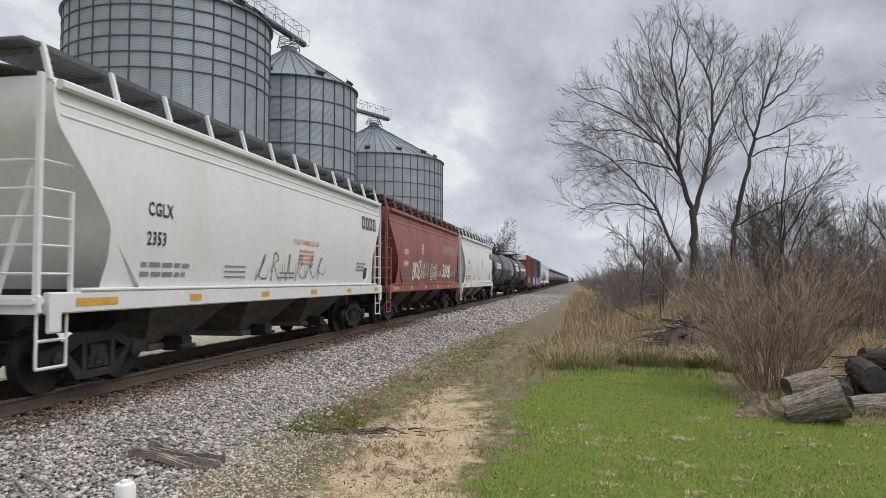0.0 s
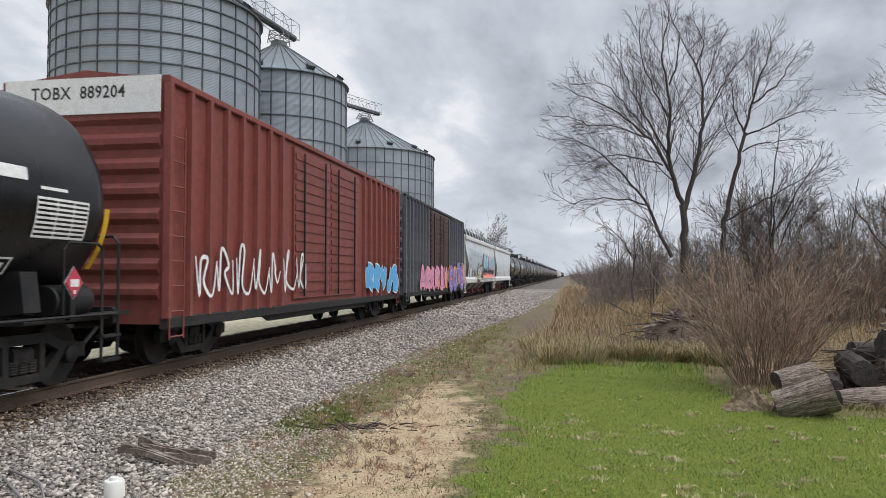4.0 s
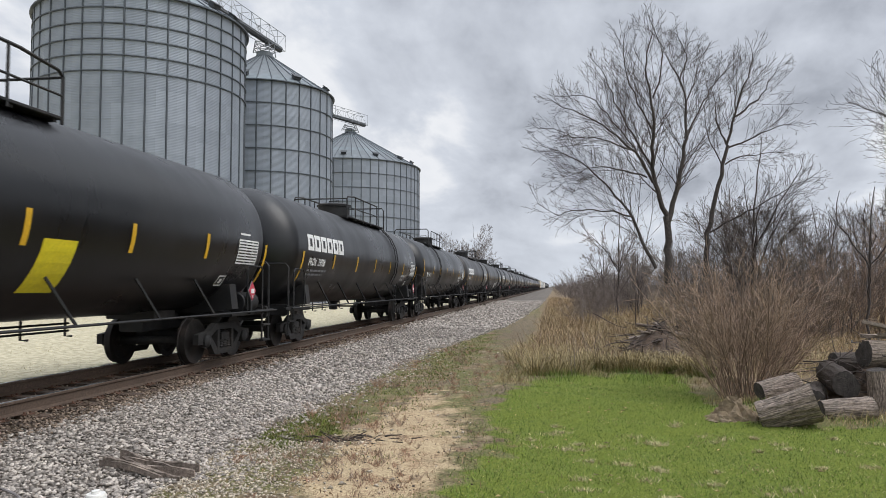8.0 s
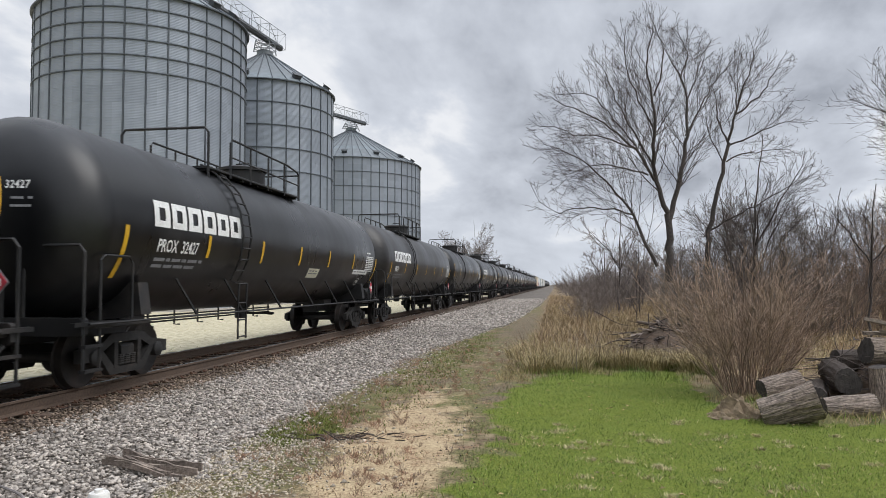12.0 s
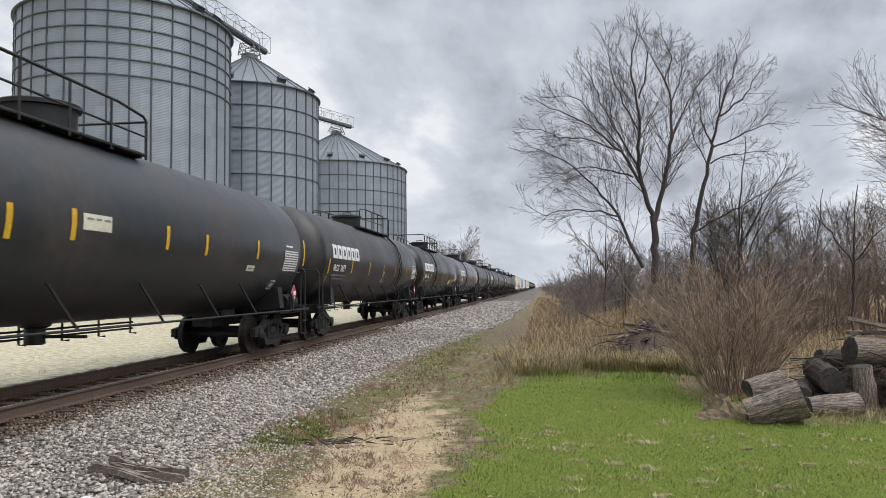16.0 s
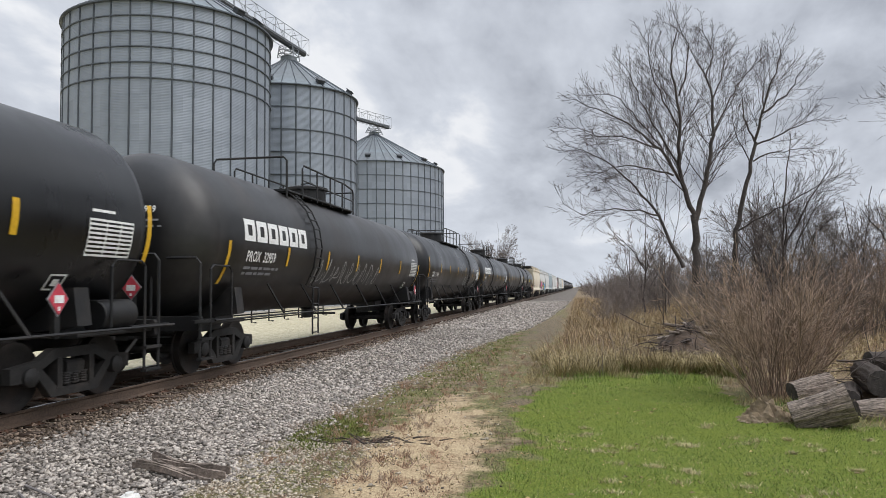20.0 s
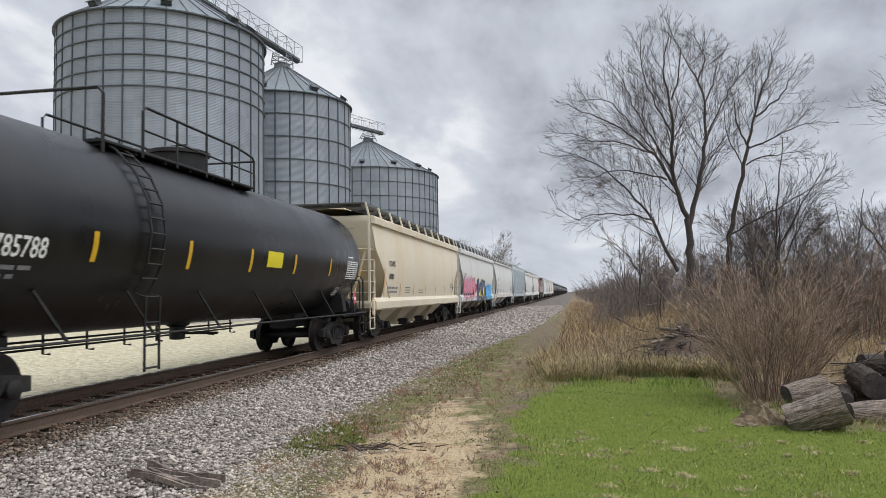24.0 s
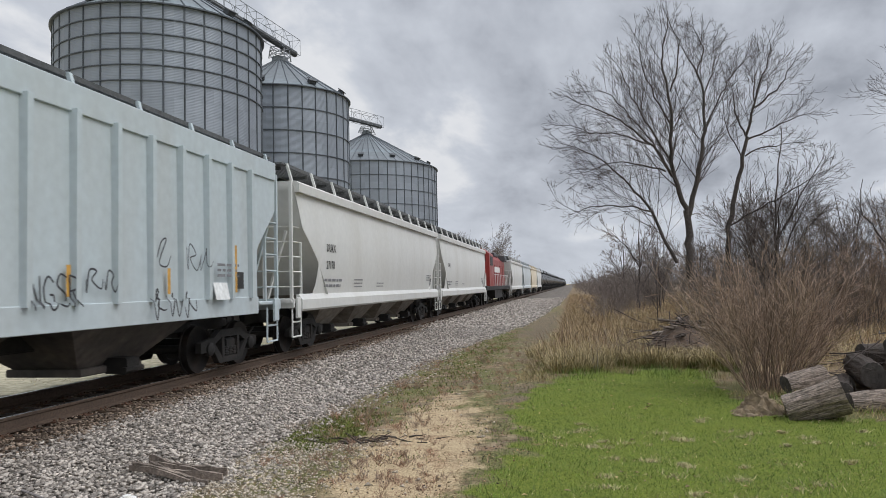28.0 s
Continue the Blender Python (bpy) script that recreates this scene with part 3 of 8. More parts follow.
def build_ground():
    xs = np.concatenate([[-4000, -1500, -600, -250, -120, -70, -45, -30, -22, -17], np.arange(-14, -6.5, 0.35), np.arange(-6.5, 6.5, 0.09), np.arange(6.5, 14, 0.5), [17, 22, 30, 45, 70, 120, 250, 600, 1500, 4000]])
    ys = np.concatenate([[-4000, -1500, -600, -250, -100, -50, -25, -12, -5, 0, 2], np.arange(3.5, 20, 0.10), np.arange(20, 45, 0.6), np.arange(45, 120, 5), [130, 160, 200, 260, 350, 500, 800, 1400, 2500, 4000]])
    X, Y = np.meshgrid(xs, ys)
    V = np.stack([X, Y, ground_z(X, Y)], -1).reshape(-1, 3)
    nx, ny = len(xs), len(ys)
    i = (np.arange(ny - 1)[:, None] * nx + np.arange(nx - 1)).ravel()
    F = np.stack([i, i + 1, i + nx + 1, i + nx], 1)
    me = mesh_np("ground", V, F, ground_material(), True)
    for name, val in zip(("lawn", "bal", "tall", "moss", "sand", "lot", "soil"), zones(X, Y)):
        me.attributes.new(name, "FLOAT", "POINT").data.foreach_set("value", np.asarray(val, np.float32).ravel())
    tagged(new("ground", me), "mixed ground of lawn, sand, dry grass and gravel", "ground", kind="structure")


build_ground()

# ---- railway track ----
def build_track():
    y0, y1 = -700.0, 1700.0
    prof = [(-0.07, 0), (0.07, 0), (0.07, 0.012), (0.014, 0.035), (0.011, 0.125), (0.035, 0.140), (0.036, 0.165), (0.028, 0.172), (-0.028, 0.172), (-0.036, 0.165), (-0.035, 0.140), (-0.011, 0.125), (-0.014, 0.035), (-0.07, 0.012)]
    prof = [(a, 1.17 * b) for a, b in prof]
    base = RAIL_Z - 0.172 * 1.17
    track = thing("railway_track", Matrix.Translation((TRACK_X, 0, 0)), "rusty steel railway track on wooden ties in ballast", "railway track", kind="structure")
    for sx in (-1, 1):
        rail = part("rail", Shape().prism([(sx * 0.754 + a, base + b) for a, b in prof], "y", y0, y1).mesh("rail", M["rail"]), track, "brown rusted steel rail")
        part("running_surface", Shape().box(sx * 0.754, (y0 + y1) / 2, RAIL_Z - 0.001, 0.050, y1 - y0, 0.006, 0.002).mesh("running_surface", M["rail_head"]), rail, "polished rail head")
    rng = random.Random(4)
    tie = Shape().box(0, 0, 0, 2.6, 0.23, 0.18, 0.012).mesh("tie", M["tie"])
    plate = Shape().box(0, 0, 0, 0.36, 0.19, 0.02)
    for a, b in ((-0.12, 0.06), (0.12, -0.06), (-0.12, -0.06), (0.12, 0.06)):
        plate.tube([(a, b, 0), (a, b, 0.035)], 0.017, 6)
    plate = plate.mesh("tie_plate", M["spike"])
    rest = Shape()
    n = 0
    for i in range(-40, 900):
        y = i * 0.52
        if 5.0 <= y < 150.0:
            t = part("tie", tie, track, m=pose(rng.uniform(-0.05, 0.05), y, base - 0.105 + rng.uniform(-0.008, 0.008), 0, 0, rng.uniform(-1, 1)))
            if y < 40:
                for sx in (-0.754, 0.754):
                    part("tie_plate", plate, t, m=pose(sx, 0, 0.096))
        else:
            rest.box(rng.uniform(-0.05, 0.05), y, base - 0.105, 2.6, 0.23, 0.18)
    tagged(part("far_ties", rest.mesh("far_ties", M["tie"]), track), kind="stuff")


build_track()

# ---- grain bins ----
SHEET_H = 1.118


def grain_bin(name, x, y, r, z_eave, z_top, posts, ring_step, upper_rings, label):
    """A corrugated steel bin: curved wall sheets, upright stiffeners, wind rings, a ribbed cone roof with hatches."""
    g = thing(name, pose(x, y, 0), label, "grain bin", "grain bins")
    face = math.atan2(-y, -x)
    nsheet = posts // 2
    rows = int(z_eave / SHEET_H)
    base = z_eave - rows * SHEET_H
    step = 2 * math.pi / nsheet
    seg = 6
    vs = []
    for k in range(seg + 1):
        a = (k / seg - 0.5) * step
        for rr in (r, r - 0.02):
            for z in (-0.02, SHEET_H):
                q = rr + (0.006 if z < 0 else 0)
                vs.append((q * math.cos(a), q * math.sin(a), z))
    fs = []
    for k in range(seg):
        o = 4 * k
        fs += [(o, o + 4, o + 5, o + 1), (o + 2, o + 3, o + 7, o + 6), (o + 1, o + 5, o + 7, o + 3), (o, o + 2, o + 6, o + 4)]
    sheet = mesh_of("wall_sheet", vs, fs, M["sheet"])
    wall = part("wall", Shape().lathe([(0, r - 0.06), (z_eave - 0.05, r - 0.06)], 48, "z").mesh("wall", M["sheet"], True), g, "corrugated galvanised bin wall")
    shown = 5 if nsheet <= 18 else 6
    for i in range(nsheet):
        a = i * step
        d = (a - face + math.pi) % (2 * math.pi) - math.pi
        if abs(d) <= shown * step + 0.01:
            for j in range(rows):
                if base + (j + 1) * SHEET_H > 1.5:
                    part("wall_sheet", sheet, wall, m=Matrix.Translation((0, 0, base + j * SHEET_H)) @ Matrix.Rotation(a + 0.0, 4, "Z"))
    rib = Shape().prism([(r - 0.01, -0.065), (r + 0.03, -0.065), (r + 0.03, -0.045), (r + 0.075, -0.03), (r + 0.075, 0.03), (r + 0.03, 0.045), (r + 0.03, 0.065), (r - 0.01, 0.065)], "z", 0, z_eave).mesh("stiffener", M["rib"])
    for i in range(posts):
        a = (i + 0.5) * 2 * math.pi / posts
        part("stiffener", rib, g, m=Matrix.Rotation(a, 4, "Z"))
    ring = Shape().lathe([(-0.035, r + 0.02), (-0.035, r + 0.10), (0.035, r + 0.10), (0.035, r + 0.02)], 72, "z").mesh("wind_ring", M["rib"], True)
    for k in range(1, upper_rings + 1):
        part("wind_ring", ring, g, m=pose(0, 0, z_eave - k * ring_step * SHEET_H))
    # cone roof in ribbed panels, with a collar and vents
    npan = posts
    rt = 0.75
    pan_step = 2 * math.pi / npan
    n0, n1 = (r + 0.22), rt
    ca, sa = math.cos(pan_step / 2), math.sin(pan_step / 2)
    pv = [(n0 * ca, -n0 * sa, z_eave - 0.02), (n0 * ca, n0 * sa, z_eave - 0.02), (n1 * ca, n1 * sa, z_top), (n1 * ca, -n1 * sa, z_top)]
    pv += [(a, b, c - 0.06) for a, b, c in pv]
    pan = mesh_of("roof_panel", pv, [(0, 1, 2, 3), (7, 6, 5, 4), (0, 4, 5, 1), (2, 6, 7, 3), (1, 5, 6, 2), (3, 7, 4, 0)], M["roof"])
    seam = Shape().tube([(n0, 0, z_eave + 0.02), (n1, 0, z_top + 0.03)], 0.05, 4).mesh("roof_rib", M["rib"])
    roof = part("roof", Shape().lathe([(z_top - 0.1, rt + 0.15), (z_top + 0.45, rt + 0.10), (z_top + 0.62, rt * 0.5)], 20, "z").mesh("roof_collar", M["roof"], True), g, "ribbed galvanised cone roof")
    vent = Shape().box(0, 0, 0.18, 0.55, 0.75, 0.36, 0.05).box(0, 0, 0.40, 0.75, 0.95, 0.06, 0.02).mesh("roof_vent", M["leg_dark"])
    for i in range(npan):
        a = i * pan_step
        part("roof_panel", pan, roof, m=Matrix.Rotation(a, 4, "Z"))
        part("roof_rib", seam, roof, m=Matrix.Rotation(a + pan_step / 2, 4, "Z"))
    slope = math.atan2(z_top - z_eave, r - rt)
    for i in range(0, npan, 4):
        a = (i + 0.5) * pan_step
        q = 0.86
        rr = rt + (n0 - rt) * q
        zz = z_top + (z_eave - z_top) * q
        part("roof_vent", vent, roof, m=Matrix.Rotation(a, 4, "Z") @ Matrix.Translation((rr, 0, zz)) @ Matrix.Rotation(slope, 4, "Y"))
    eave = Shape().lathe([(z_eave - 0.08, r), (z_eave - 0.08, r + 0.26), (z_eave + 0.02, r + 0.26), (z_eave + 0.05, r)], 72, "z").mesh("eave_ring", M["rib"], True)
    part("eave_ring", eave, g)
    part("footing", Shape().lathe([(-0.6, r + 0.5), (0.12, r + 0.5), (0.12, r - 0.1)], 40, "z").mesh("footing", M["concrete"]), g, "concrete footing ring")
    return g


grain_bin("grain_bin", -32.3, 53.8, 7.83, 22.35, 27.2, 34, 1, 5, "tall round corrugated galvanised steel grain bin with wind rings")
grain_bin("grain_bin", -30.4, 73.75, 7.2, 21.9, 26.3, 32, 2, 4, "tall round galvanised steel grain bin with cone roof")
grain_bin("grain_bin", -34.1, 120.4, 11.75, 21.6, 28.0, 52, 2, 6, "wide round galvanised steel grain bin with cone roof")


def lattice_box(sh, a, b, w, h, n, r=0.035):
    """A lattice bridge from a to b: four chords, posts and diagonals."""
    a, b = Vector(a), Vector(b)
    d = (b - a).normalized()
    s = d.cross(Vector((0, 0, 1))).normalized() * (w / 2)
    u = Vector((0, 0, h))
    for k in (-1, 1):
        for q in (0, 1):
            sh.tube([a + k * s + q * u, b + k * s + q * u], r, 4)
        for i in range(n + 1):
            p = a + (b - a) * i / n
            sh.tube([p + k * s, p + k * s + u], r * 0.8, 4)
            if i < n:
                q = a + (b - a) * (i + 1) / n
                sh.tube([p + k * s + (u if i % 2 else u * 0), q + k * s + (u * 0 if i % 2 else u)], r * 0.7, 4)
    for i in range(n + 1):
        p = a + (b - a) * i / n
        sh.tube([p - s, p + s], r * 0.8, 4)
        sh.tube([p - s + u, p + s + u], r * 0.8, 4)


def conveyor(a, b, legs, label, w=1.3, h=1.9, n=14):
    a, b = Vector(a), Vector(b)
    c = thing("conveyor_bridge", Matrix.Translation((a + b) / 2), label, "conveyor")
    o = (a + b) / 2
    sh = Shape()
    lattice_box(sh, a - o, b - o, w, h, n)
    part("lattice", sh.mesh("lattice", M["lattice"]), c)
    sh = Shape()
    d = (b - a).normalized()
    up = Vector((0, 0, 0.25))
    sh.tube([a - o + up, b - o + up], 0.36, 8)
    part("conveyor_housing", sh.mesh("conveyor_housing", M["leg_dark"], True), c, "dark enclosed conveyor housing")
    for x, y, z0, z1, s in legs:
        sh = Shape()
        t = 0.75
        for q in (-1, 1):
            for k in (-1, 1):
                sh.tube([Vector((x + s * q, y + s * k, z0)) - o, Vector((x + t * q, y + t * k, z1)) - o], 0.06, 5)
        nlev = 3
        for lev in range(nlev):
            f0, f1 = lev / nlev, (lev + 1) / nlev
            s0, s1 = s + (t - s) * f0, s + (t - s) * f1
            za, zb = z0 + (z1 - z0) * f0, z0 + (z1 - z0) * f1
            cs = [(-1, -1), (1, -1), (1, 1), (-1, 1)]
            for k in range(4):
                p, q = cs[k], cs[(k + 1) % 4]
                sh.tube([Vector((x + s0 * p[0], y + s0 * p[1], za)) - o, Vector((x + s1 * q[0], y + s1 * q[1], zb)) - o], 0.035, 4)
                sh.tube([Vector((x + s1 * p[0], y + s1 * p[1], zb)) - o, Vector((x + s1 * q[0], y + s1 * q[1], zb)) - o], 0.035, 4)
        tagged(part("support_tower", sh.mesh("support_tower", M["lattice"]), c), kind="stuff")
    return c


conveyor((-32.4, 52.6, 27.65), (-29.8, 76.6, 27.75), [(-30.4, 73.75, 26.5, 27.8, 0.9)], "galvanised lattice conveyor bridge with dark housing over bin roofs", 1.3, 1.75, 13)
conveyor((-31.9, 121.4, 29.2), (-46.5, 90.0, 29.3), [(-34.1, 120.4, 28.2, 29.3, 1.2), (-45.9, 91.3, 0.0, 29.3, 1.4)], "galvanised lattice conveyor bridge between grain bin roofs", 1.4, 1.8, 17)

# ---- plants ----
def tubes(lines, sides):
    """Tapered tubes along (points, r0, r1) lines as arrays."""
    V, F, o = [], [], 0
    for pts, r0, r1 in lines:
        P = np.asarray(pts, float)
        n = len(P)
        d = np.gradient(P, axis=0)
        d /= np.linalg.norm(d, axis=1)[:, None] + 1e-9
        ref = np.array([0.31, 0.95, 0.05]) if abs(d[0, 2]) > 0.8 else np.array([0.05, 0.1, 0.99])
        a = np.cross(d, ref)
        a /= np.linalg.norm(a, axis=1)[:, None] + 1e-9
        b = np.cross(d, a)
        r = np.linspace(r0, r1, n)[:, None, None]
        ang = np.arange(sides) * 2 * math.pi / sides
        ring = P[:, None] + r * (np.cos(ang)[None, :, None] * a[:, None] + np.sin(ang)[None, :, None] * b[:, None])
        V.append(ring.reshape(-1, 3))
        i = (np.arange(n - 1)[:, None] * sides + np.arange(sides)).ravel()
        j = (np.arange(n - 1)[:, None] * sides + (np.arange(sides) + 1) % sides).ravel()
        F.append(np.stack([i, j, j + sides, i + sides], 1) + o)
        o += n * sides
    return np.concatenate(V), np.concatenate(F)


def curve_through(pts, n):
    """A soft line through a few points."""
    P = np.asarray(pts, float)
    s = np.r_[0, np.cumsum(np.linalg.norm(np.diff(P, axis=0), axis=1))]
    t = np.linspace(0, s[-1], n)
    q = np.stack([np.interp(t, s, P[:, k]) for k in range(3)], 1)
    for _ in range(2):
        q[1:-1] = (q[:-2] + 2 * q[1:-1] + q[2:]) / 4
    return q


def shoot(rng, base, direction, length, r0, n, lift, wander):
    """A branch that wanders and bends upward."""
    p, d = np.array(base, float), np.array(direction, float)
    d /= np.linalg.norm(d) + 1e-9
    pts, step = [p.copy()], length / n
    for _ in range(n):
        d = d + rng.normal(0, wander, 3) + np.array([0, 0, lift])
        d /= np.linalg.norm(d) + 1e-9
        p = p + d * step
        pts.append(p.copy())
    return np.array(pts)


def side_branches(rng, parent, count, lo, length, angle, r_share, n, lift, wander, r_min):
    """Branches off a parent line (points, r0, r1)."""
    pts, r0, r1 = parent
    m = len(pts) - 1
    out = []
    for k in range(count):
        f = lo + (1 - lo) * (k + rng.random()) / count
        i = min(int(f * m), m - 1)
        p = pts[i] + (pts[i + 1] - pts[i]) * (f * m - i)
        d = pts[i + 1] - pts[i]
        d /= np.linalg.norm(d) + 1e-9
        s = rng.normal(0, 1, 3)
        s -= d * s.dot(d)
        s /= np.linalg.norm(s) + 1e-9
        a = radians(angle * rng.uniform(0.7, 1.25))
        L = length * (1.2 - 0.85 * f) * rng.uniform(0.5, 1.35)
        rr = max(r_min, (r0 + (r1 - r0) * f) * r_share)
        out.append((shoot(rng, p, d * math.cos(a) + s * math.sin(a), L, rr, n, lift, wander), rr, r_min))
    return out


def bare_tree(name, limbs, at, label, seed, twig="twig", density=1.0, size=1.0, r_tip=0.0045, trim=0.93, rays=1.0):
    """A leafless tree: limbs given as lines round its foot, then three orders of finer branches."""
    rng = np.random.default_rng(seed)
    g = thing(name, pose(*at), label, "tree", "bare trees")
    main = []
    for pts, r0, r1 in limbs:
        keep = trim if main else 1.0
        q = curve_through(pts, max(6, 3 * len(pts)))
        q[1:] += rng.normal(0, 0.03 * size, q[1:].shape)
        main.append((q[:max(4, int(len(q) * keep + 0.5))], r0 * 0.62, r1 * 0.6))
    V, F = tubes(main[:1], 9)
    part("trunk", mesh_np("trunk", V, F, M["bark"], True), g, "grey-brown bark trunk")
    if len(main) > 1:
        for one in main[1:]:
            V, F = tubes([one], 7)
            part("limb", mesh_np("limb", V, F, M["bark"], True), g)
    l1 = []
    for one in main[1:] or main:
        ln = np.linalg.norm(one[0][-1] - one[0][0])
        l1 += side_branches(rng, one, max(4, int(5.4 * ln / size * density)), 0.10, rays * (0.30 * ln + 0.70 * size), 42, 0.24, 8, 0.05, 0.045, 0.005 * size)
    l2 = []
    for one in l1:
        ln = np.linalg.norm(one[0][-1] - one[0][0])
        l2 += side_branches(rng, one, max(3, int(3.6 * ln / size * density)), 0.12, 0.42 * ln + 0.20 * size, 38, 0.45, 5, 0.045, 0.04, r_tip)
    l3 = []
    for one in l2:
        ln = np.linalg.norm(one[0][-1] - one[0][0])
        l3 += side_branches(rng, one, max(2, int(2.4 * ln / size * density)), 0.2, 0.40 * ln + 0.14 * size, 36, 0.6, 3, 0.03, 0.04, r_tip * 0.75)
    V, F = tubes(l1, 5)
    tagged(part("branchwork", mesh_np("branchwork", V, F, M["bark"], True), g, "bare crooked branches"), kind="stuff")
    V, F = tubes(l2 + l3, 3)
    tagged(part("crown", mesh_np("crown", V, F, M[twig]), g, "open crown of fine bare twigs"), kind="stuff")
    return g


TY = 27.0


def limb(rng, pts, r0, r1, y0=0.0, spread=0.0):
    """Limb points (x, z) set out in depth round the tree's foot."""
    n = len(pts)
    return ([(x - 3.9, y0 + spread * k / max(1, n - 1), z) for k, (x, z) in enumerate(pts)], r0, r1)


def big_trees():
    rng = np.random.default_rng(3)
    left = [
        limb(rng, [(4.01, 1.90), (4.06, 3.11), (4.02, 4.33)], 0.240, 0.180, 0.0, 0.0),
        limb(rng, [(4.02, 4.33), (3.54, 5.57), (3.48, 6.53), (3.56, 7.49), (3.45, 8.60), (3.20, 9.72), (3.41, 10.54), (3.62, 11.23)], 0.150, 0.020, 0.0, -0.8),
        limb(rng, [(4.04, 4.06), (4.59, 5.95), (4.74, 7.45), (4.83, 8.54), (4.64, 9.37), (4.26, 10.22), (3.94, 10.86)], 0.160, 0.018, 0.0, 0.9),
        limb(rng, [(4.64, 9.37), (5.03, 10.32), (4.74, 11.17), (4.53, 11.76)], 0.050, 0.012, 0.7, 1.0),
        limb(rng, [(3.54, 5.50), (3.02, 6.47), (2.09, 7.26), (1.42, 7.70), (0.47, 8.08), (-0.42, 8.50)], 0.090, 0.012, -0.1, -1.2),
        limb(rng, [(3.62, 2.44), (3.11, 3.53), (2.83, 4.35), (2.07, 5.46), (1.14, 6.39), (0.19, 6.97), (-0.71, 7.21)], 0.110, 0.012, 0.1, 0.9),
        limb(rng, [(2.86, 4.32), (1.93, 4.57), (0.85, 4.59), (0.03, 4.32), (-0.79, 4.96)], 0.055, 0.010, 0.3, -0.9),
        limb(rng, [(3.49, 6.12), (2.77, 7.45), (2.25, 8.64), (1.99, 9.63), (1.43, 10.43)], 0.070, 0.012, -0.1, 0.9),
        limb(rng, [(3.51, 7.35), (2.72, 8.76), (2.39, 9.82), (2.54, 10.87)], 0.055, 0.012, -0.3, -1.3),
        limb(rng, [(3.52, 8.45), (3.86, 9.55), (3.68, 10.39), (3.22, 11.25)], 0.050, 0.012, -0.5, -1.0),
        limb(rng, [(4.71, 7.17), (5.41, 8.45), (6.08, 9.44), (6.73, 10.10), (7.12, 10.55)], 0.060, 0.012, 0.4, 1.4),
        limb(rng, [(4.79, 8.40), (5.30, 9.48), (5.45, 10.44), (5.33, 10.99)], 0.050, 0.012, 0.6, 1.6),
        limb(rng, [(3.34, 5.71), (2.35, 6.01), (1.41, 6.03), (0.45, 5.64), (-0.37, 5.52)], 0.050, 0.010, 0.0, -1.4),
        limb(rng, [(2.76, 6.62), (1.82, 7.13), (0.88, 7.16), (0.06, 7.61), (-0.84, 7.64)], 0.045, 0.010, -0.5, 0.8),
        limb(rng, [(3.02, 6.40), (2.10, 7.95), (1.30, 8.96), (0.48, 8.86), (-0.07, 9.09)], 0.050, 0.010, -0.3, 1.2),
    ]
    right = [
        limb(rng, [(5.45, 1.89), (5.52, 3.63), (5.87, 5.11), (6.21, 6.45), (6.26, 6.96)], 0.170, 0.100, 0.0, 0.0),
        limb(rng, [(6.26, 6.96), (6.50, 7.93), (6.71, 8.87), (7.13, 9.67), (6.97, 10.63)], 0.085, 0.012, 0.0, -0.8),
        limb(rng, [(6.26, 6.96), (5.94, 7.95), (6.04, 8.90), (5.72, 9.67)], 0.060, 0.012, 0.0, 0.9),
        limb(rng, [(6.50, 7.93), (7.34, 8.57), (7.86, 9.43), (8.06, 9.83)], 0.060, 0.012, -0.2, -0.6),
        limb(rng, [(6.26, 6.83), (7.44, 7.35), (8.32, 7.73), (9.20, 7.89)], 0.060, 0.010, 0.0, 0.7),
        limb(rng, [(5.56, 3.74), (7.00, 4.55), (7.89, 5.07), (8.52, 5.45), (9.21, 5.63)], 0.060, 0.010, 0.0, -0.9),
        limb(rng, [(6.21, 6.25), (7.04, 6.63), (7.93, 6.80), (8.99, 6.84)], 0.050, 0.010, 0.0, 1.2),
        limb(rng, [(6.56, 8.20), (6.72, 9.41), (7.63, 10.32)], 0.045, 0.010, -0.2, 1.4),
        limb(rng, [(6.14, 6.05), (5.39, 7.42), (5.28, 8.52)], 0.040, 0.010, 0.0, -1.2),
    ]
    bare_tree("bare_tree", left, (3.9, TY, 0), "tall leafless tree with several spreading limbs", 11, density=1.2, rays=0.95, trim=0.94)
    bare_tree("bare_tree", right, (3.9, TY + 0.8, 0), "tall leafless tree with upswept limbs beside another", 12, density=1.2, rays=0.95, trim=0.94)


big_trees()


def plain_limbs(rng, h, lean=0.0, n=4, r=0.12):
    out = [([(0, 0, -0.2), (lean * 0.1, 0, h * 0.3), (lean * 0.4, 0.1, h * 0.65), (lean, 0.2, h)], r, 0.02)]
    for k in range(n):
        a = k * 2.4 + rng.uniform(-0.4, 0.4)
        z = h * rng.uniform(0.15, 0.5)
        q = rng.uniform(0.2, 0.42) * h
        out.append(([(lean * z / h * 0.5, 0, z), (q * 0.4 * math.cos(a), q * 0.4 * math.sin(a), z + 0.2 * h), (q * math.cos(a), q * math.sin(a), z + rng.uniform(0.3, 0.5) * h)], r * 0.6, 0.015))
    return out


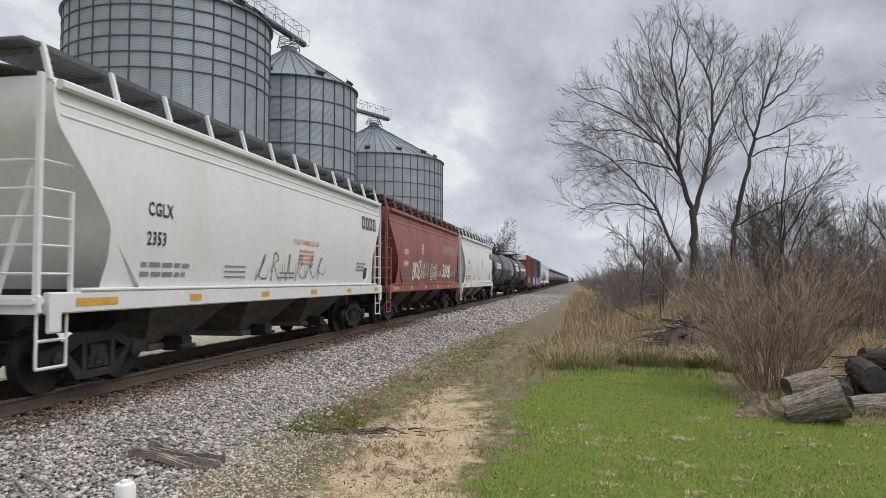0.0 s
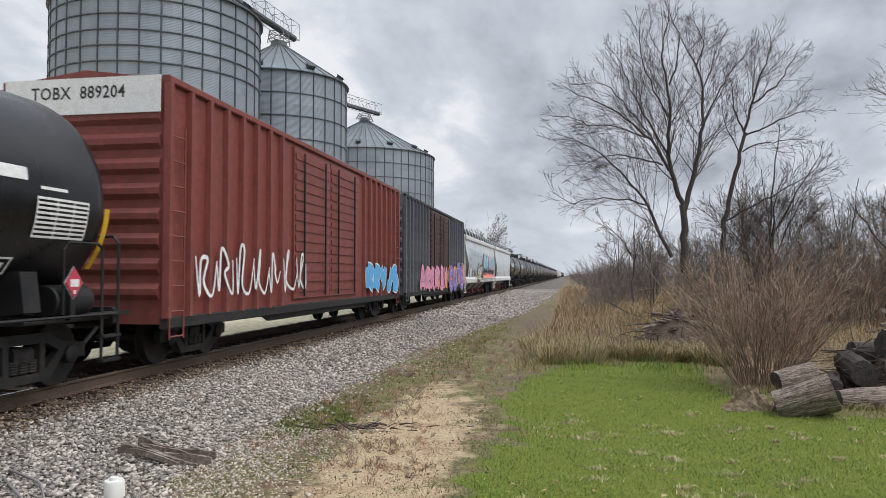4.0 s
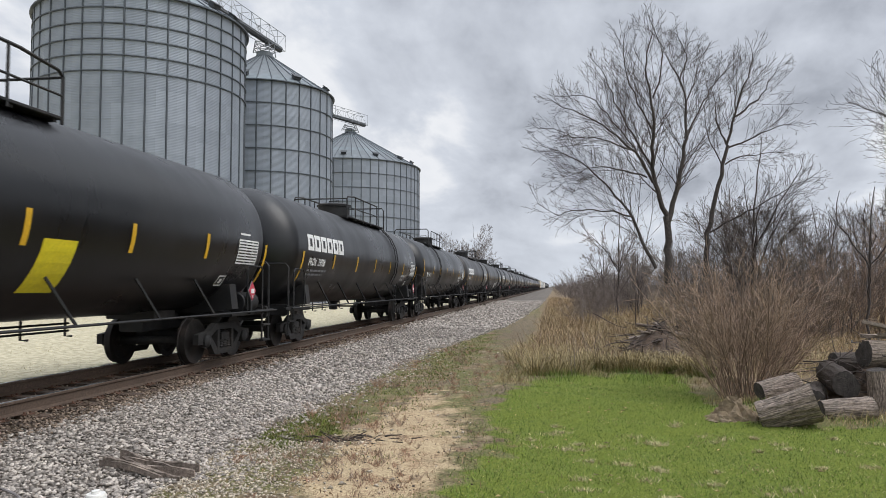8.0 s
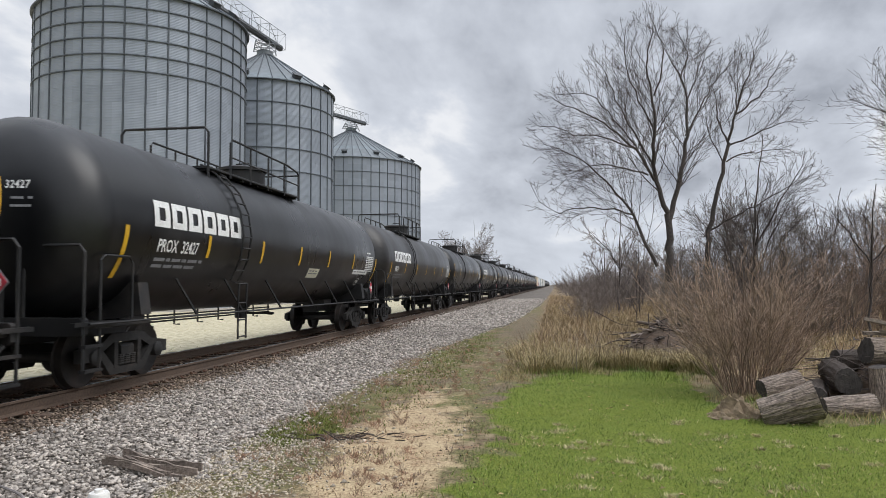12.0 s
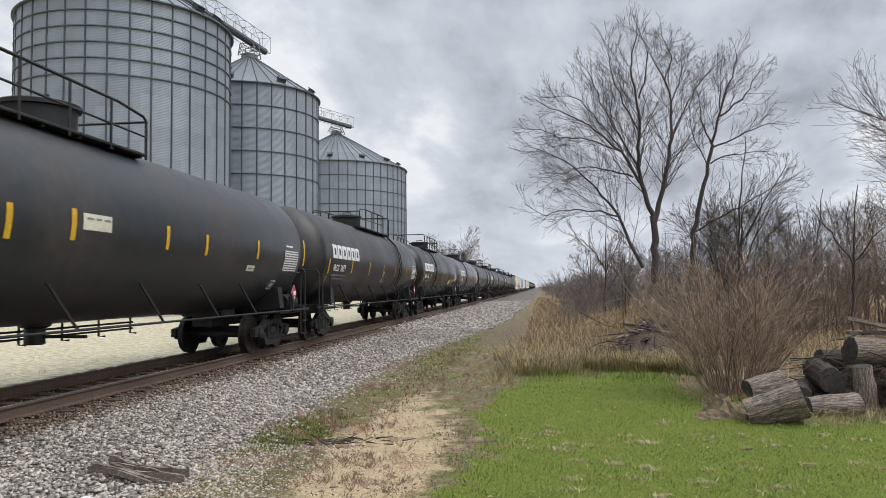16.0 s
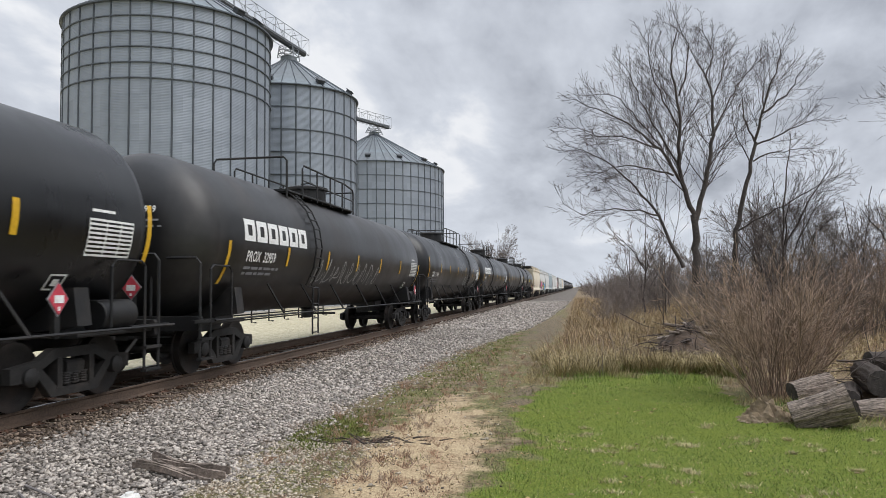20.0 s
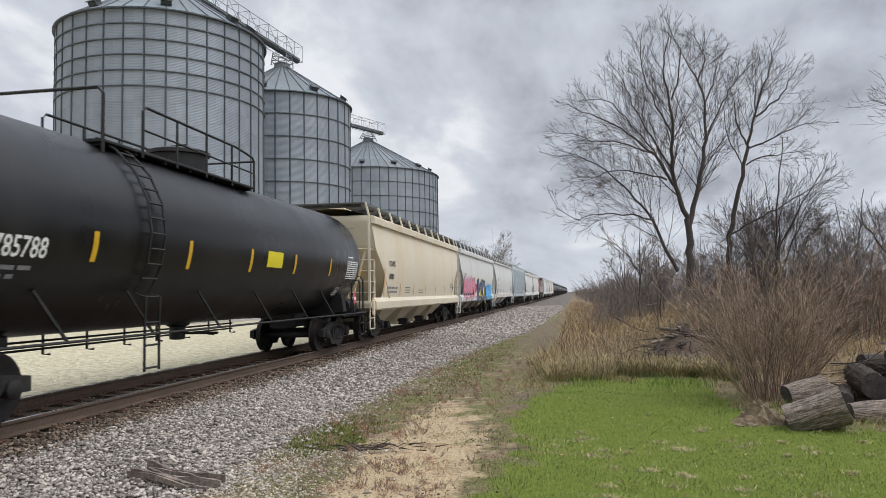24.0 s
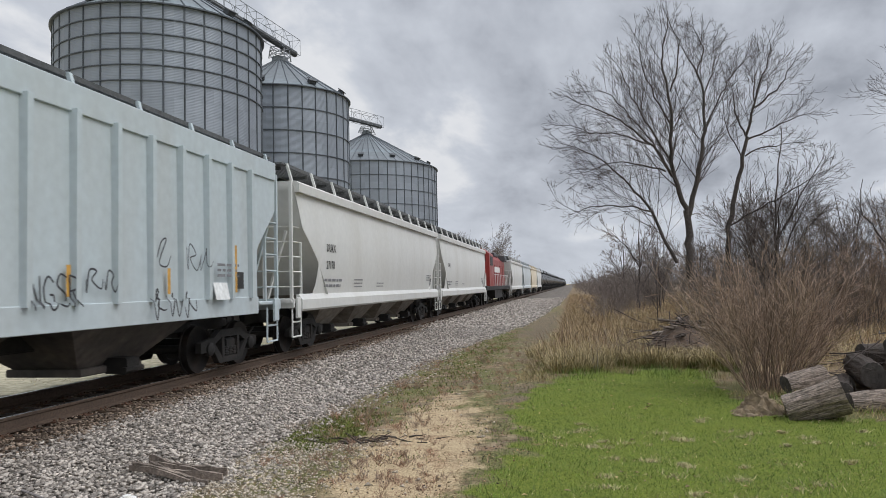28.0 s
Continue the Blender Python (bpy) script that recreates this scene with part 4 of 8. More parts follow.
def other_trees():
    rng = random.Random(9)
    bare_tree("bare_tree", plain_limbs(rng, 7.4, 0.5, 6, 0.10), (7.2, 28.5, 0), "slim leafless tree in a thicket", 21, density=1.2)
    bare_tree("bare_tree", plain_limbs(rng, 14.0, -0.8, 11, 0.13), (15.0, 26.4, 0), "leafless tree at the edge of a thicket", 22, density=1.05)
    bare_tree("bare_tree", plain_limbs(rng, 5.0, 0.4, 4, 0.07), (9.8, 25.0, 0), "small leafless tree in a thicket", 23, density=0.7)
    edge = bare_tree("bare_tree", plain_limbs(rng, 10.5, 0.6, 6, 0.15), (15.6, 29.0, 0), "leafless tree at the edge of a thicket", 26, density=1.2)
    sap = bare_tree("bare_tree", plain_limbs(rng, 5.4, 0.5, 7, 0.04), (7.9, 29.0, 0), "small leafless tree among thicket shrubs", 27, "twig_thin", density=1.2, size=0.8)
    for x, y, q, r in ((9.4, 29.8, 0.85, 40), (6.4, 27.6, 0.95, 130), (5.6, 28.6, 0.8, 330), (7.9, 30.2, 1.1, 180), (6.9, 31.8, 1.1, 15), (10.9, 31.6, 0.95, 150), (8.3, 27.8, 0.75, 120), (12.4, 32.2, 0.95, 250), (5.0, 31.5, 0.75, 90), (3.2, 30.0, 0.6, 60), (11.8, 34.0, 1.1, 280), (14.2, 33.5, 1.1, 200)):
        copy_thing(sap, pose(x, y, -0.03, 0, 0, r) @ Matrix.Scale(q, 4))
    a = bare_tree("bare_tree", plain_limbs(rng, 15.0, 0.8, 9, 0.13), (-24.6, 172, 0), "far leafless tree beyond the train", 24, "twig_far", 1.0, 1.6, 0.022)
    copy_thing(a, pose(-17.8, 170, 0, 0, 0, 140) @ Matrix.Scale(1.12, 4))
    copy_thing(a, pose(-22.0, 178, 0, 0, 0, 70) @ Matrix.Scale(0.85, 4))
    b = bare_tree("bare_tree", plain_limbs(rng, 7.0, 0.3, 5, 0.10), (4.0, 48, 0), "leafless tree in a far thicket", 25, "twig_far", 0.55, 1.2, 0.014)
    for k in range(26):
        y = rng.uniform(42, 190)
        x = rng.uniform(1.0, 5.0) + (y - 40) * rng.uniform(0.02, 0.30)
        copy_thing(b, pose(x, y, -0.05, 0, 0, rng.uniform(0, 360)) @ Matrix.Scale(rng.uniform(0.6, 1.15), 4))


other_trees()


def shrub(at, label, seed, stems, h, spread, key="stem", foot=0.35, thin=0.011, fine=3):
    """A many-stemmed leafless shrub: stems fan out from a clump and fork into twigs."""
    rng = np.random.default_rng(seed)
    g = thing("shrub", pose(*at), label, "shrub", "shrubs")
    l1 = []
    for k in range(stems):
        a = rng.uniform(0, 2 * math.pi)
        q = foot * math.sqrt(rng.random())
        lean = rng.uniform(0.05, 1.0) * spread
        b = a + rng.normal(0, 0.5)
        d = (math.cos(b) * lean, math.sin(b) * lean, 1.0)
        l1.append((shoot(rng, (q * math.cos(a), q * math.sin(a), -0.06), d, h * rng.uniform(0.55, 1.05) * (1 + 0.15 * lean), thin, 7, 0.015, 0.085), thin * rng.uniform(0.7, 1.4), 0.003))
    l2 = []
    for one in l1:
        l2 += side_branches(rng, one, 6, 0.25, 0.32 * h, 28, 0.6, 4, 0.03, 0.11, 0.0036)
    l3 = []
    for one in l2:
        l3 += side_branches(rng, one, fine, 0.2, 0.15 * h, 32, 0.7, 2, 0.02, 0.14, 0.0032)
    V, F = tubes(l1, 4)
    tagged(part("stem_clump", mesh_np("stem_clump", V, F, M[key]), g, "many thin upright stems"), kind="stuff")
    V, F = tubes(l2 + l3, 3)
    tagged(part("twig_spray", mesh_np("twig_spray", V, F, M[key]), g, "fine leafless twigs"), kind="stuff")
    return g


def thickets():
    rng = random.Random(17)
    shrub((3.1, 12.7, 0), "tan leafless shrub with many fanning stems behind logs", 31, 130, 2.25, 0.85, "stem", 0.40, 0.008, 4)
    shrub((4.4, 16.8, 0), "low tan leafless shrub with fanning stems", 32, 50, 1.5, 0.9, "stem", 0.5, 0.008)
    a = shrub((9.4, 26.5, 0), "brown leafless shrub in rough grass", 33, 60, 2.9, 0.7, "stem", 0.6, 0.010)
    b = shrub((6.4, 26.0, 0), "grey-brown leafless shrub in a thicket", 34, 40, 3.2, 0.9, "twig_thin", 0.9, 0.010)
    c = shrub((4.9, 25.2, 0), "low grey-brown leafless shrub", 35, 34, 2.0, 1.0, "twig_thin", 0.7, 0.009)
    for x, y, q in ((10.8, 28.5, 1.2), (12.6, 29.5, 1.6), (8.0, 28.0, 1.0), (13.9, 28, 1.6), (14.5, 30, 1.8)):
        copy_thing(a, pose(x, y, -0.03, 0, 0, rng.uniform(0, 360)) @ Matrix.Scale(q, 4))
    for k in range(28):
        y = rng.uniform(26, 75)
        lo = 3.6 if y < 34 else 1.2
        x = lo + abs(rng.gauss(0, 1)) * (2.0 + 0.16 * (y - 22)) + 0.3
        src = b if x > lo + 1.5 else c
        copy_thing(src, pose(x, y, -0.03, 0, 0, rng.uniform(0, 360)) @ Matrix.Scale(rng.uniform(0.75, 1.2), 4))
    far = shrub((6, 90, 0), "far brown leafless thicket with haze in its colour", 36, 40, 3.0, 0.9, "twig_far", 1.6, 0.03, 2)
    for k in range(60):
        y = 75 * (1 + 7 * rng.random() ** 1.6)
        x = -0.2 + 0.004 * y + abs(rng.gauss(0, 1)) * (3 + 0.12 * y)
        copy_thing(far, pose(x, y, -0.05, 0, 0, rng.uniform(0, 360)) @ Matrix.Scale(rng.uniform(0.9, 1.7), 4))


thickets()


def blades(rng, xs, ys, h, w, lean, curl=0.0):
    """Grass blades, two faces each, rooted on the ground."""
    n = len(xs)
    z = ground_z(xs, ys) - 0.01
    a = rng.uniform(0, 2 * math.pi, n)
    b = rng.uniform(0, 2 * math.pi, n)
    tip = lean * rng.uniform(0.1, 1.0, n) * h
    dx, dy = np.cos(b) * tip, np.sin(b) * tip
    wx, wy = np.cos(a) * w / 2, np.sin(a) * w / 2
    root = np.stack([xs, ys, z], 1)
    W = np.stack([wx, wy, 0 * wx], 1)
    mid = root + np.stack([dx * 0.35, dy * 0.35, h * 0.55], 1)
    top = root + np.stack([dx, dy, h * (1 - curl * rng.random(n))], 1)
    V = np.stack([root - W, root + W, mid + W * 0.7, mid - W * 0.7, top], 1).reshape(-1, 3)
    o = np.arange(n)[:, None] * 5
    F = np.concatenate([o + [0, 1, 2], o + [0, 2, 3], o + [3, 2, 4]])
    return V, F


def scatter(rng, n, x0, x1, y0, y1, keep):
    """Places in a field, denser towards the near edge, kept by a share function."""
    x = rng.uniform(x0, x1, n)
    y = y0 * (y1 / y0) ** rng.random(n)
    k = keep(x, y) > rng.random(n)
    return x[k], y[k]


def grass_fields():
    rng = np.random.default_rng(41)

    def field(name, label, key, n, box, keep, h, w, lean, curl=0.0, grow=None):
        x, y = scatter(rng, n, *box, keep)
        k = len(x)
        if grow:
            h = h * grow(x, y)
        V, F = blades(rng, x, y, h * rng.uniform(0.5, 1.2, k), w * rng.uniform(0.7, 1.3, k), lean, curl)
        tagged(new(name, mesh_np(name, V, F, M[key])), label, "grass", kind="stuff")

    def patchy(x, y, s, lo=0.0):
        return np.clip(0.5 + 0.9 * wob(x, y, s, 1.7) + lo, 0, 1)
    field("lawn_grass", "short green mown lawn grass", "grass", 190000, (-1.6, 9, 4.0, 17), lambda x, y: zones(x, y)[0] * np.clip(1.25 - 0.09 * (y - 4) + 0.35 * wob(x, y, 1.3, 0.7), 0.15, 1), 0.034, 0.006, 1.3)
    field("lawn_grass", "deep green mown lawn grass", "lawn_far", 120000, (-1.6, 9, 4.6, 17), lambda x, y: zones(x, y)[0] * np.clip(0.05 + 0.09 * (y - 4) - 0.35 * wob(x, y, 1.3, 0.7), 0, 1), 0.036, 0.006, 1.3)
    field("lawn_blades", "yellow-green blades among the lawn grass", "thatch", 26000, (-1.6, 9, 4.0, 10), lambda x, y: zones(x, y)[0] * np.clip(0.9 - 0.16 * (y - 4), 0, 0.6), 0.030, 0.005, 1.4)
    field("lawn_thatch", "pale dead grass spots in the lawn", "thatch", 30000, (-1.6, 9, 4.0, 16), lambda x, y: zones(x, y)[0] * np.clip(2.2 * wob(x, y, 2.9, 4.4) * wob(x, y, 1.1, 0.4) - 0.25, 0, 1), 0.03, 0.010, 1.4)
    field("lawn_grass_edge", "longer grass tufts along the lawn edge", "grass", 12000, (-1.4, 6, 5.0, 17), lambda x, y: zones(x, y)[0] * (1 - zones(x + 0.25, y + 0.3)[0] * zones(x - 0.3, y)[0]), 0.07, 0.008, 1.1)
    field("tall_dry_grass", "tall dry straw-coloured grass", "straw", 70000, (-1.0, 9, 15.2, 60), lambda x, y: zones(x, y)[2] * patchy(x, y, 2.3, 0.0), 0.42, 0.008, 1.8, 0.75, lambda x, y: (0.15 + 0.85 * zones(x - 0.7, y - 1.4)[2]) * (0.75 + 0.5 * wob(x, y, 2.3, 0.9)))
    field("edge_grass", "short mixed grass at the foot of the tall grass", "straw", 15000, (-1.1, 3.2, 13.4, 17.5), lambda x, y: (1 - zones(x, y)[0]) * np.clip(0.45 + 0.7 * wob(x, y, 2.6, 5.1), 0, 1), 0.14, 0.007, 1.6)
    field("edge_grass", "rank green grass at the edge of the lawn", "grass", 9000, (-0.9, 3.2, 13.6, 17.0), lambda x, y: np.clip(0.35 + 0.8 * wob(x, y, 2.1, 2.1), 0, 1) * smooth(13.6, 15.0, y), 0.15, 0.007, 1.3)
    field("field_grass", "orange-tan dry grass of a far field", "fieldgrass", 60000, (-0.6, 24, 21.0, 110), lambda x, y: zones(x, y)[2] * patchy(x, y, 0.5, 0.45), 0.62, 0.016, 1.3, 0.5, lambda x, y: 0.8 + 0.3 * wob(x, y, 0.8, 1.1))
    field("tall_dry_weeds", "rusty brown dry weeds", "rustgrass", 30000, (-1.0, 9, 16.0, 90), lambda x, y: zones(x, y)[2] * patchy(x, y, 0.8, 0.0), 0.55, 0.007, 1.2, 0.6, lambda x, y: (0.15 + 0.85 * zones(x - 0.7, y - 1.4)[2]) * (0.75 + 0.4 * wob(x, y, 1.9, 2.9)))
    field("dry_stubble", "sparse dry grass stubble on sand", "stubble", 42000, (-3.6, 0.5, 4.6, 40), lambda x, y: np.interp(y, [5, 11, 22], [1, 0.8, 0.25]) * (1 - 0.8 * zones(x, y)[6]) * (1 - zones(x, y)[1]) * (1 - zones(x, y)[0]) * (1 - 0.85 * zones(x, y)[4]) * patchy(x, y, 2.6, -0.1), 0.035, 0.006, 1.8)
    field("brown_weeds", "low reddish-brown dry weeds", "rustgrass", 8000, (-3.4, -0.4, 5.0, 30), lambda x, y: (1 - zones(x, y)[1]) * (1 - zones(x, y)[0]) * patchy(x, y, 3.4, -0.32), 0.07, 0.006, 1.5)
    field("pink_weeds", "reddish dry weed mats on sand", "pinkweed", 24000, (-3.3, -0.5, 4.8, 26), lambda x, y: (1 - zones(x, y)[1]) * (1 - zones(x, y)[0]) * np.clip(1.6 * wob(x, y, 2.1, 7.7) * patchy(x, y, 5.0) - 0.2, 0, 1), 0.035, 0.007, 2.0)
    field("thin_grass", "thin green grass creeping over sand", "moss", 26000, (-3.2, 0.2, 4.6, 24), lambda x, y: (1 - zones(x, y)[1]) * (1 - zones(x, y)[0]) * np.clip(0.30 * smooth(-2.6, -0.6, x) + 1.2 * wob(x, y, 1.7, 3.3) * smooth(-2.8, -1.4, x) - 0.1, 0, 0.7), 0.04, 0.008, 1.3)
    field("lot_stubble", "dry stubble on a gravel lot", "thatch", 40000, (-34, -10.3, 7, 70), lambda x, y: patchy(x, y, 0.7, -0.25), 0.045, 0.012, 1.9)
    field("moss_patch", "patch of low mossy weeds", "moss", 48000, (-4.0, -1.2, 6.5, 34), lambda x, y: zones(x, y)[3], 0.05, 0.014, 1.3)
    field("mound_grass", "rank green tufts round old logs", "grass", 5000, (1.9, 6.2, 9.6, 11.2), lambda x, y: (1 - zones(x, y)[0]) * np.clip(0.1 + 1.4 * wob(x, y, 2.7, 1.9), 0, 1), 0.11, 0.007, 1.4)
    field("mound_grass", "dry grass round old logs", "straw", 4000, (2.0, 6.0, 9.8, 12.5), lambda x, y: (1 - zones(x, y)[0]) * 0.8, 0.16, 0.008, 1.2)
    # pale dead tufts in the lawn
    nt = 110
    cx, cy = rng.uniform(-0.4, 5.5, nt), 4.4 * 2.3 ** rng.random(nt)
    q = rng.integers(0, nt, 7000)
    a, r = rng.uniform(0, 6.3, 7000), np.abs(rng.normal(0, 0.07, 7000)) * rng.uniform(0.3, 1.6, nt)[q]
    x, y = cx[q] + r * np.cos(a) * 1.5, cy[q] + r * np.sin(a)
    V, F = blades(rng, x, y, rng.uniform(0.035, 0.055, 7000), np.full(7000, 0.009), 1.6)
    tagged(new("dead_tufts", mesh_np("dead_tufts", V, F, M["thatch"])), "pale tufts of dead grass in the lawn", "grass", kind="stuff")
    # fallen leaves on the lawn
    x, y = scatter(rng, 700, -1.0, 8, 4.2, 15, lambda x, y: zones(x, y)[0] * patchy(x, y, 1.3, -0.2))
    n = len(x)
    a = rng.uniform(0, 6.3, n)
    s = rng.uniform(0.018, 0.04, n)
    z = ground_z(x, y) + 0.035
    c, d = np.cos(a) * s, np.sin(a) * s
    V = np.stack([np.stack([x - c, y - d, z], 1), np.stack([x + d * 0.6, y - c * 0.6, z + 0.012], 1), np.stack([x + c, y + d, z + 0.004], 1), np.stack([x - d * 0.6, y + c * 0.6, z + 0.014], 1)], 1).reshape(-1, 3)
    F = np.arange(4 * n).reshape(-1, 4)
    tagged(new("fallen_leaves", mesh_np("fallen_leaves", V, F, M["leaf_dead"])), "scattered dry fallen leaves on the lawn", "leaves", kind="stuff")


grass_fields()


def grass_clumps():
    """Fountain-like tufts of dry grass along the field's edge, with taller stalks."""
    rng = np.random.default_rng(61)
    for key, name, label, n, h0, per in (("straw", "straw_tufts", "ragged tufts of tall straw-coloured grass", 190, 0.46, 130), ("moss", "green_tufts", "olive green grass low in dry tufts", 46, 0.30, 70), ("rustgrass", "weed_stalks", "tall reddish dry weed stalks", 60, 0.85, 14), ("twig_thin", "dark_weed_stalks", "thin dark dead weed stems", 45, 0.8, 10)):
        V, F, o = [], [], 0
        for k in range(n):
            y = (15.1 if name != "weed_stalks" else 16.3) + abs(rng.normal(0, 1.0)) * (3.0 if key != "moss" else 0.7)
            x = rng.uniform(-0.75, 2.8) + 0.25 * math.sin(1.7 * y)
            if zones(np.array([x]), np.array([y]))[2][0] < 0.4:
                y += 0.8
            m = per
            q = rng.uniform(0, 6.3, m)
            rr = rng.uniform(0.12, 0.26) * np.sqrt(rng.random(m))
            xs, ys = x + rr * np.cos(q), y + rr * np.sin(q)
            h = h0 * rng.uniform(0.45, 1.1, m) * rng.uniform(0.45, 1.15)
            w = np.full(m, 0.007)
            z = ground_z(xs, ys) - 0.01
            out = rng.uniform(0.3, 1.6, m) * h
            dx, dy = np.cos(q) * out, np.sin(q) * out
            a = rng.uniform(0, 6.3, m)
            W = np.stack([np.cos(a) * w / 2, np.sin(a) * w / 2, 0 * a], 1)
            root = np.stack([xs, ys, z], 1)
            mid = root + np.stack([dx * 0.35, dy * 0.35, h * 0.7], 1)
            top = root + np.stack([dx, dy, h * rng.uniform(0.6, 1.0, m)], 1)
            V.append(np.stack([root - W, root + W, mid + W * 0.8, mid - W * 0.8, top], 1).reshape(-1, 3))
            i = np.arange(m)[:, None] * 5 + o
            F.append(np.concatenate([i + [0, 1, 2], i + [0, 2, 3], i + [3, 2, 4]]))
            o += 5 * m
        tagged(new(name, mesh_np(name, np.concatenate(V), np.concatenate(F), M[key])), label, "grass", kind="stuff")


grass_clumps()

# ---- rolling stock: built in car space, y along the car with the leading end at -y, z = 0 at the rail head ----
def truck_parts(y):
    """One four-wheel truck: side frames with springs, axles, wheels."""
    def frame_mesh():
        s = Shape()
        for sx in (-1, 1):
            x0, x1 = sx * 0.98, sx * 1.10
            out = [(-1.22, 0.42), (-1.22, 0.62), (-0.75, 0.66), (-0.45, 0.80), (0.45, 0.80), (0.75, 0.66), (1.22, 0.62), (1.22, 0.42), (0.80, 0.40), (0.50, 0.17), (-0.50, 0.17), (-0.80, 0.40)]
            # hollow frame: top bar, bottom bar, columns
            s.prism([(-1.22, 0.40), (-1.22, 0.60), (-0.72, 0.66), (-0.45, 0.80), (0.45, 0.80), (0.72, 0.66), (1.22, 0.60), (1.22, 0.40), (1.02, 0.40), (0.66, 0.54), (0.40, 0.66), (-0.40, 0.66), (-0.66, 0.54), (-1.02, 0.40)], "x", min(x0, x1), max(x0, x1))
            s.prism([(-0.80, 0.52), (-0.70, 0.58), (-0.36, 0.27), (0.36, 0.27), (0.70, 0.58), (0.80, 0.52), (0.48, 0.15), (-0.48, 0.15)], "x", min(x0, x1), max(x0, x1))
            for k in (-0.33, 0.33):
                s.box(sx * 1.04, k, 0.46, 0.14, 0.10, 0.42)
        s.box(0, 0, 0.50, 2.2, 0.36, 0.24, 0.04)
        return s.mesh("side_frames", M["truck"])

    def spring_mesh():
        s = Shape()
        for sx in (-1, 1):
            for k in (-0.17, 0.0, 0.17):
                for j in range(5):
                    s.lathe([(0.29 + j * 0.034, 0.075), (0.305 + j * 0.034, 0.082), (0.32 + j * 0.034, 0.075)], 8, "z", (sx * 1.05, k, 0))
        return s.mesh("springs", M["truck"])

    def wheel_mesh():
        return Shape().lathe([(-0.065, 0.10), (-0.045, 0.36), (-0.065, 0.40), (-0.065, 0.455), (0.055, 0.462), (0.065, 0.490), (0.085, 0.490), (0.085, 0.39), (0.03, 0.34), (0.0, 0.12), (0.05, 0.10)], 24, "x").mesh("wheel", M["wheel"], True)

    def axle_mesh():
        s = Shape().lathe([(-1.04, 0.08), (-1.0, 0.085), (-0.8, 0.085), (0.8, 0.085), (1.0, 0.085), (1.04, 0.08)], 10, "x")
        for sx in (-1, 1):
            s.lathe([(sx * 1.02, 0.13), (sx * 1.14, 0.13), (sx * 1.17, 0.09)], 12, "x")
        return s.mesh("axle", M["truck"], True)
    return (cached("truck", frame_mesh), cached("springs", spring_mesh), cached("wheel", wheel_mesh), cached("axle", axle_mesh))


def add_trucks(car, centres, axles=(-0.89, 0.89)):
    fm, sm, wm, am = truck_parts(0)
    for y in centres:
        t = part("truck", fm, car, "dusty cast steel truck", pose(0, y, 0))
        tagged(part("springs", sm, t), kind="stuff")
        for a in axles:
            part("axle", am, t, m=pose(0, a, 0.46))
            part("wheel", wm, t, m=pose(-0.80, a, 0.46))
            part("wheel", wm, t, m=pose(0.80, a, 0.46, 0, 0, 180))


def add_couplers(car, half):
    def build():
        s = Shape().box(0, 0.35, 0, 0.16, 0.9, 0.18, 0.03)
        s.prism([(-0.14, -0.10), (-0.05, -0.30), (0.10, -0.32), (0.16, -0.18), (0.10, -0.05), (0.06, 0.0), (-0.10, 0.0)], "z", -0.14, 0.14)
        s.tube([(0.35, 0.2, -0.15), (0.30, -0.1, -0.42), (0.12, -0.32, -0.48)], 0.03, 6)
        return s.mesh("coupler", M["truck"])
    cm = cached("coupler", build)
    part("coupler", cm, car, m=pose(0, -half + 0.33, 0.86))
    part("coupler", cm, car, m=pose(0, half - 0.33, 0.86, 0, 0, 180))


def lettering(text, size, place, material_key, parent, name="lettering", label="", space=1.0, bold=0.0, squash=1.0):
    """Painted words from the built-in font, laid on the car's side by the function place(u, v) -> (x, y, z)."""
    cu = bpy.data.curves.new("words", "FONT")
    cu.body, cu.size, cu.space_character, cu.offset = text, size, space, bold
    cu.resolution_u = 2
    tmp = bpy.data.objects.new("words", cu)
    scene.collection.objects.link(tmp)
    me = bpy.data.meshes.new_from_object(tmp.evaluated_get(bpy.context.evaluated_depsgraph_get()))
    bpy.data.objects.remove(tmp)
    bpy.data.curves.remove(cu)
    for v in me.vertices:
        v.co = place(v.co.x * squash, v.co.y)
    me.materials.clear()
    me.materials.append(M[material_key])
    me.name = name
    return part(name, me, parent, label)


def patch(sh, place, u0, v0, u1, v1, n=4, thick=0.0):
    """A painted rectangle on the side, bent with it."""
    vs = [place(u, v0 + (v1 - v0) * i / n) for i in range(n + 1) for u in (u0, u1)]
    sh.add(vs, [(2 * i, 2 * i + 1, 2 * i + 3, 2 * i + 2) for i in range(n)])
    return sh


def bars(sh, place, u, v, lines, h=0.07, gap=0.06, rng=random):
    """Rows of short plain bars, for writing too small to read."""
    for k, w in enumerate(lines):
        x = u
        while x < u + w - 0.05:
            q = rng.uniform(0.12, 0.35)
            patch(sh, place, x, v - k * (h + gap), min(x + q, u + w), v - k * (h + gap) + h, 1)
            x += q + 0.06
    return sh


TANK_R, TANK_Z = 1.57, 2.61


def on_tank(y0, off=0.008):
    """Marks on the tank's side: u runs along the car from y0, v is the height over the rail along the curve."""
    def place(u, v):
        a = (v - TANK_Z) / TANK_R
        return Vector(((TANK_R + off) * math.cos(a), y0 + u, TANK_Z + (TANK_R + off) * math.sin(a)))
    return place


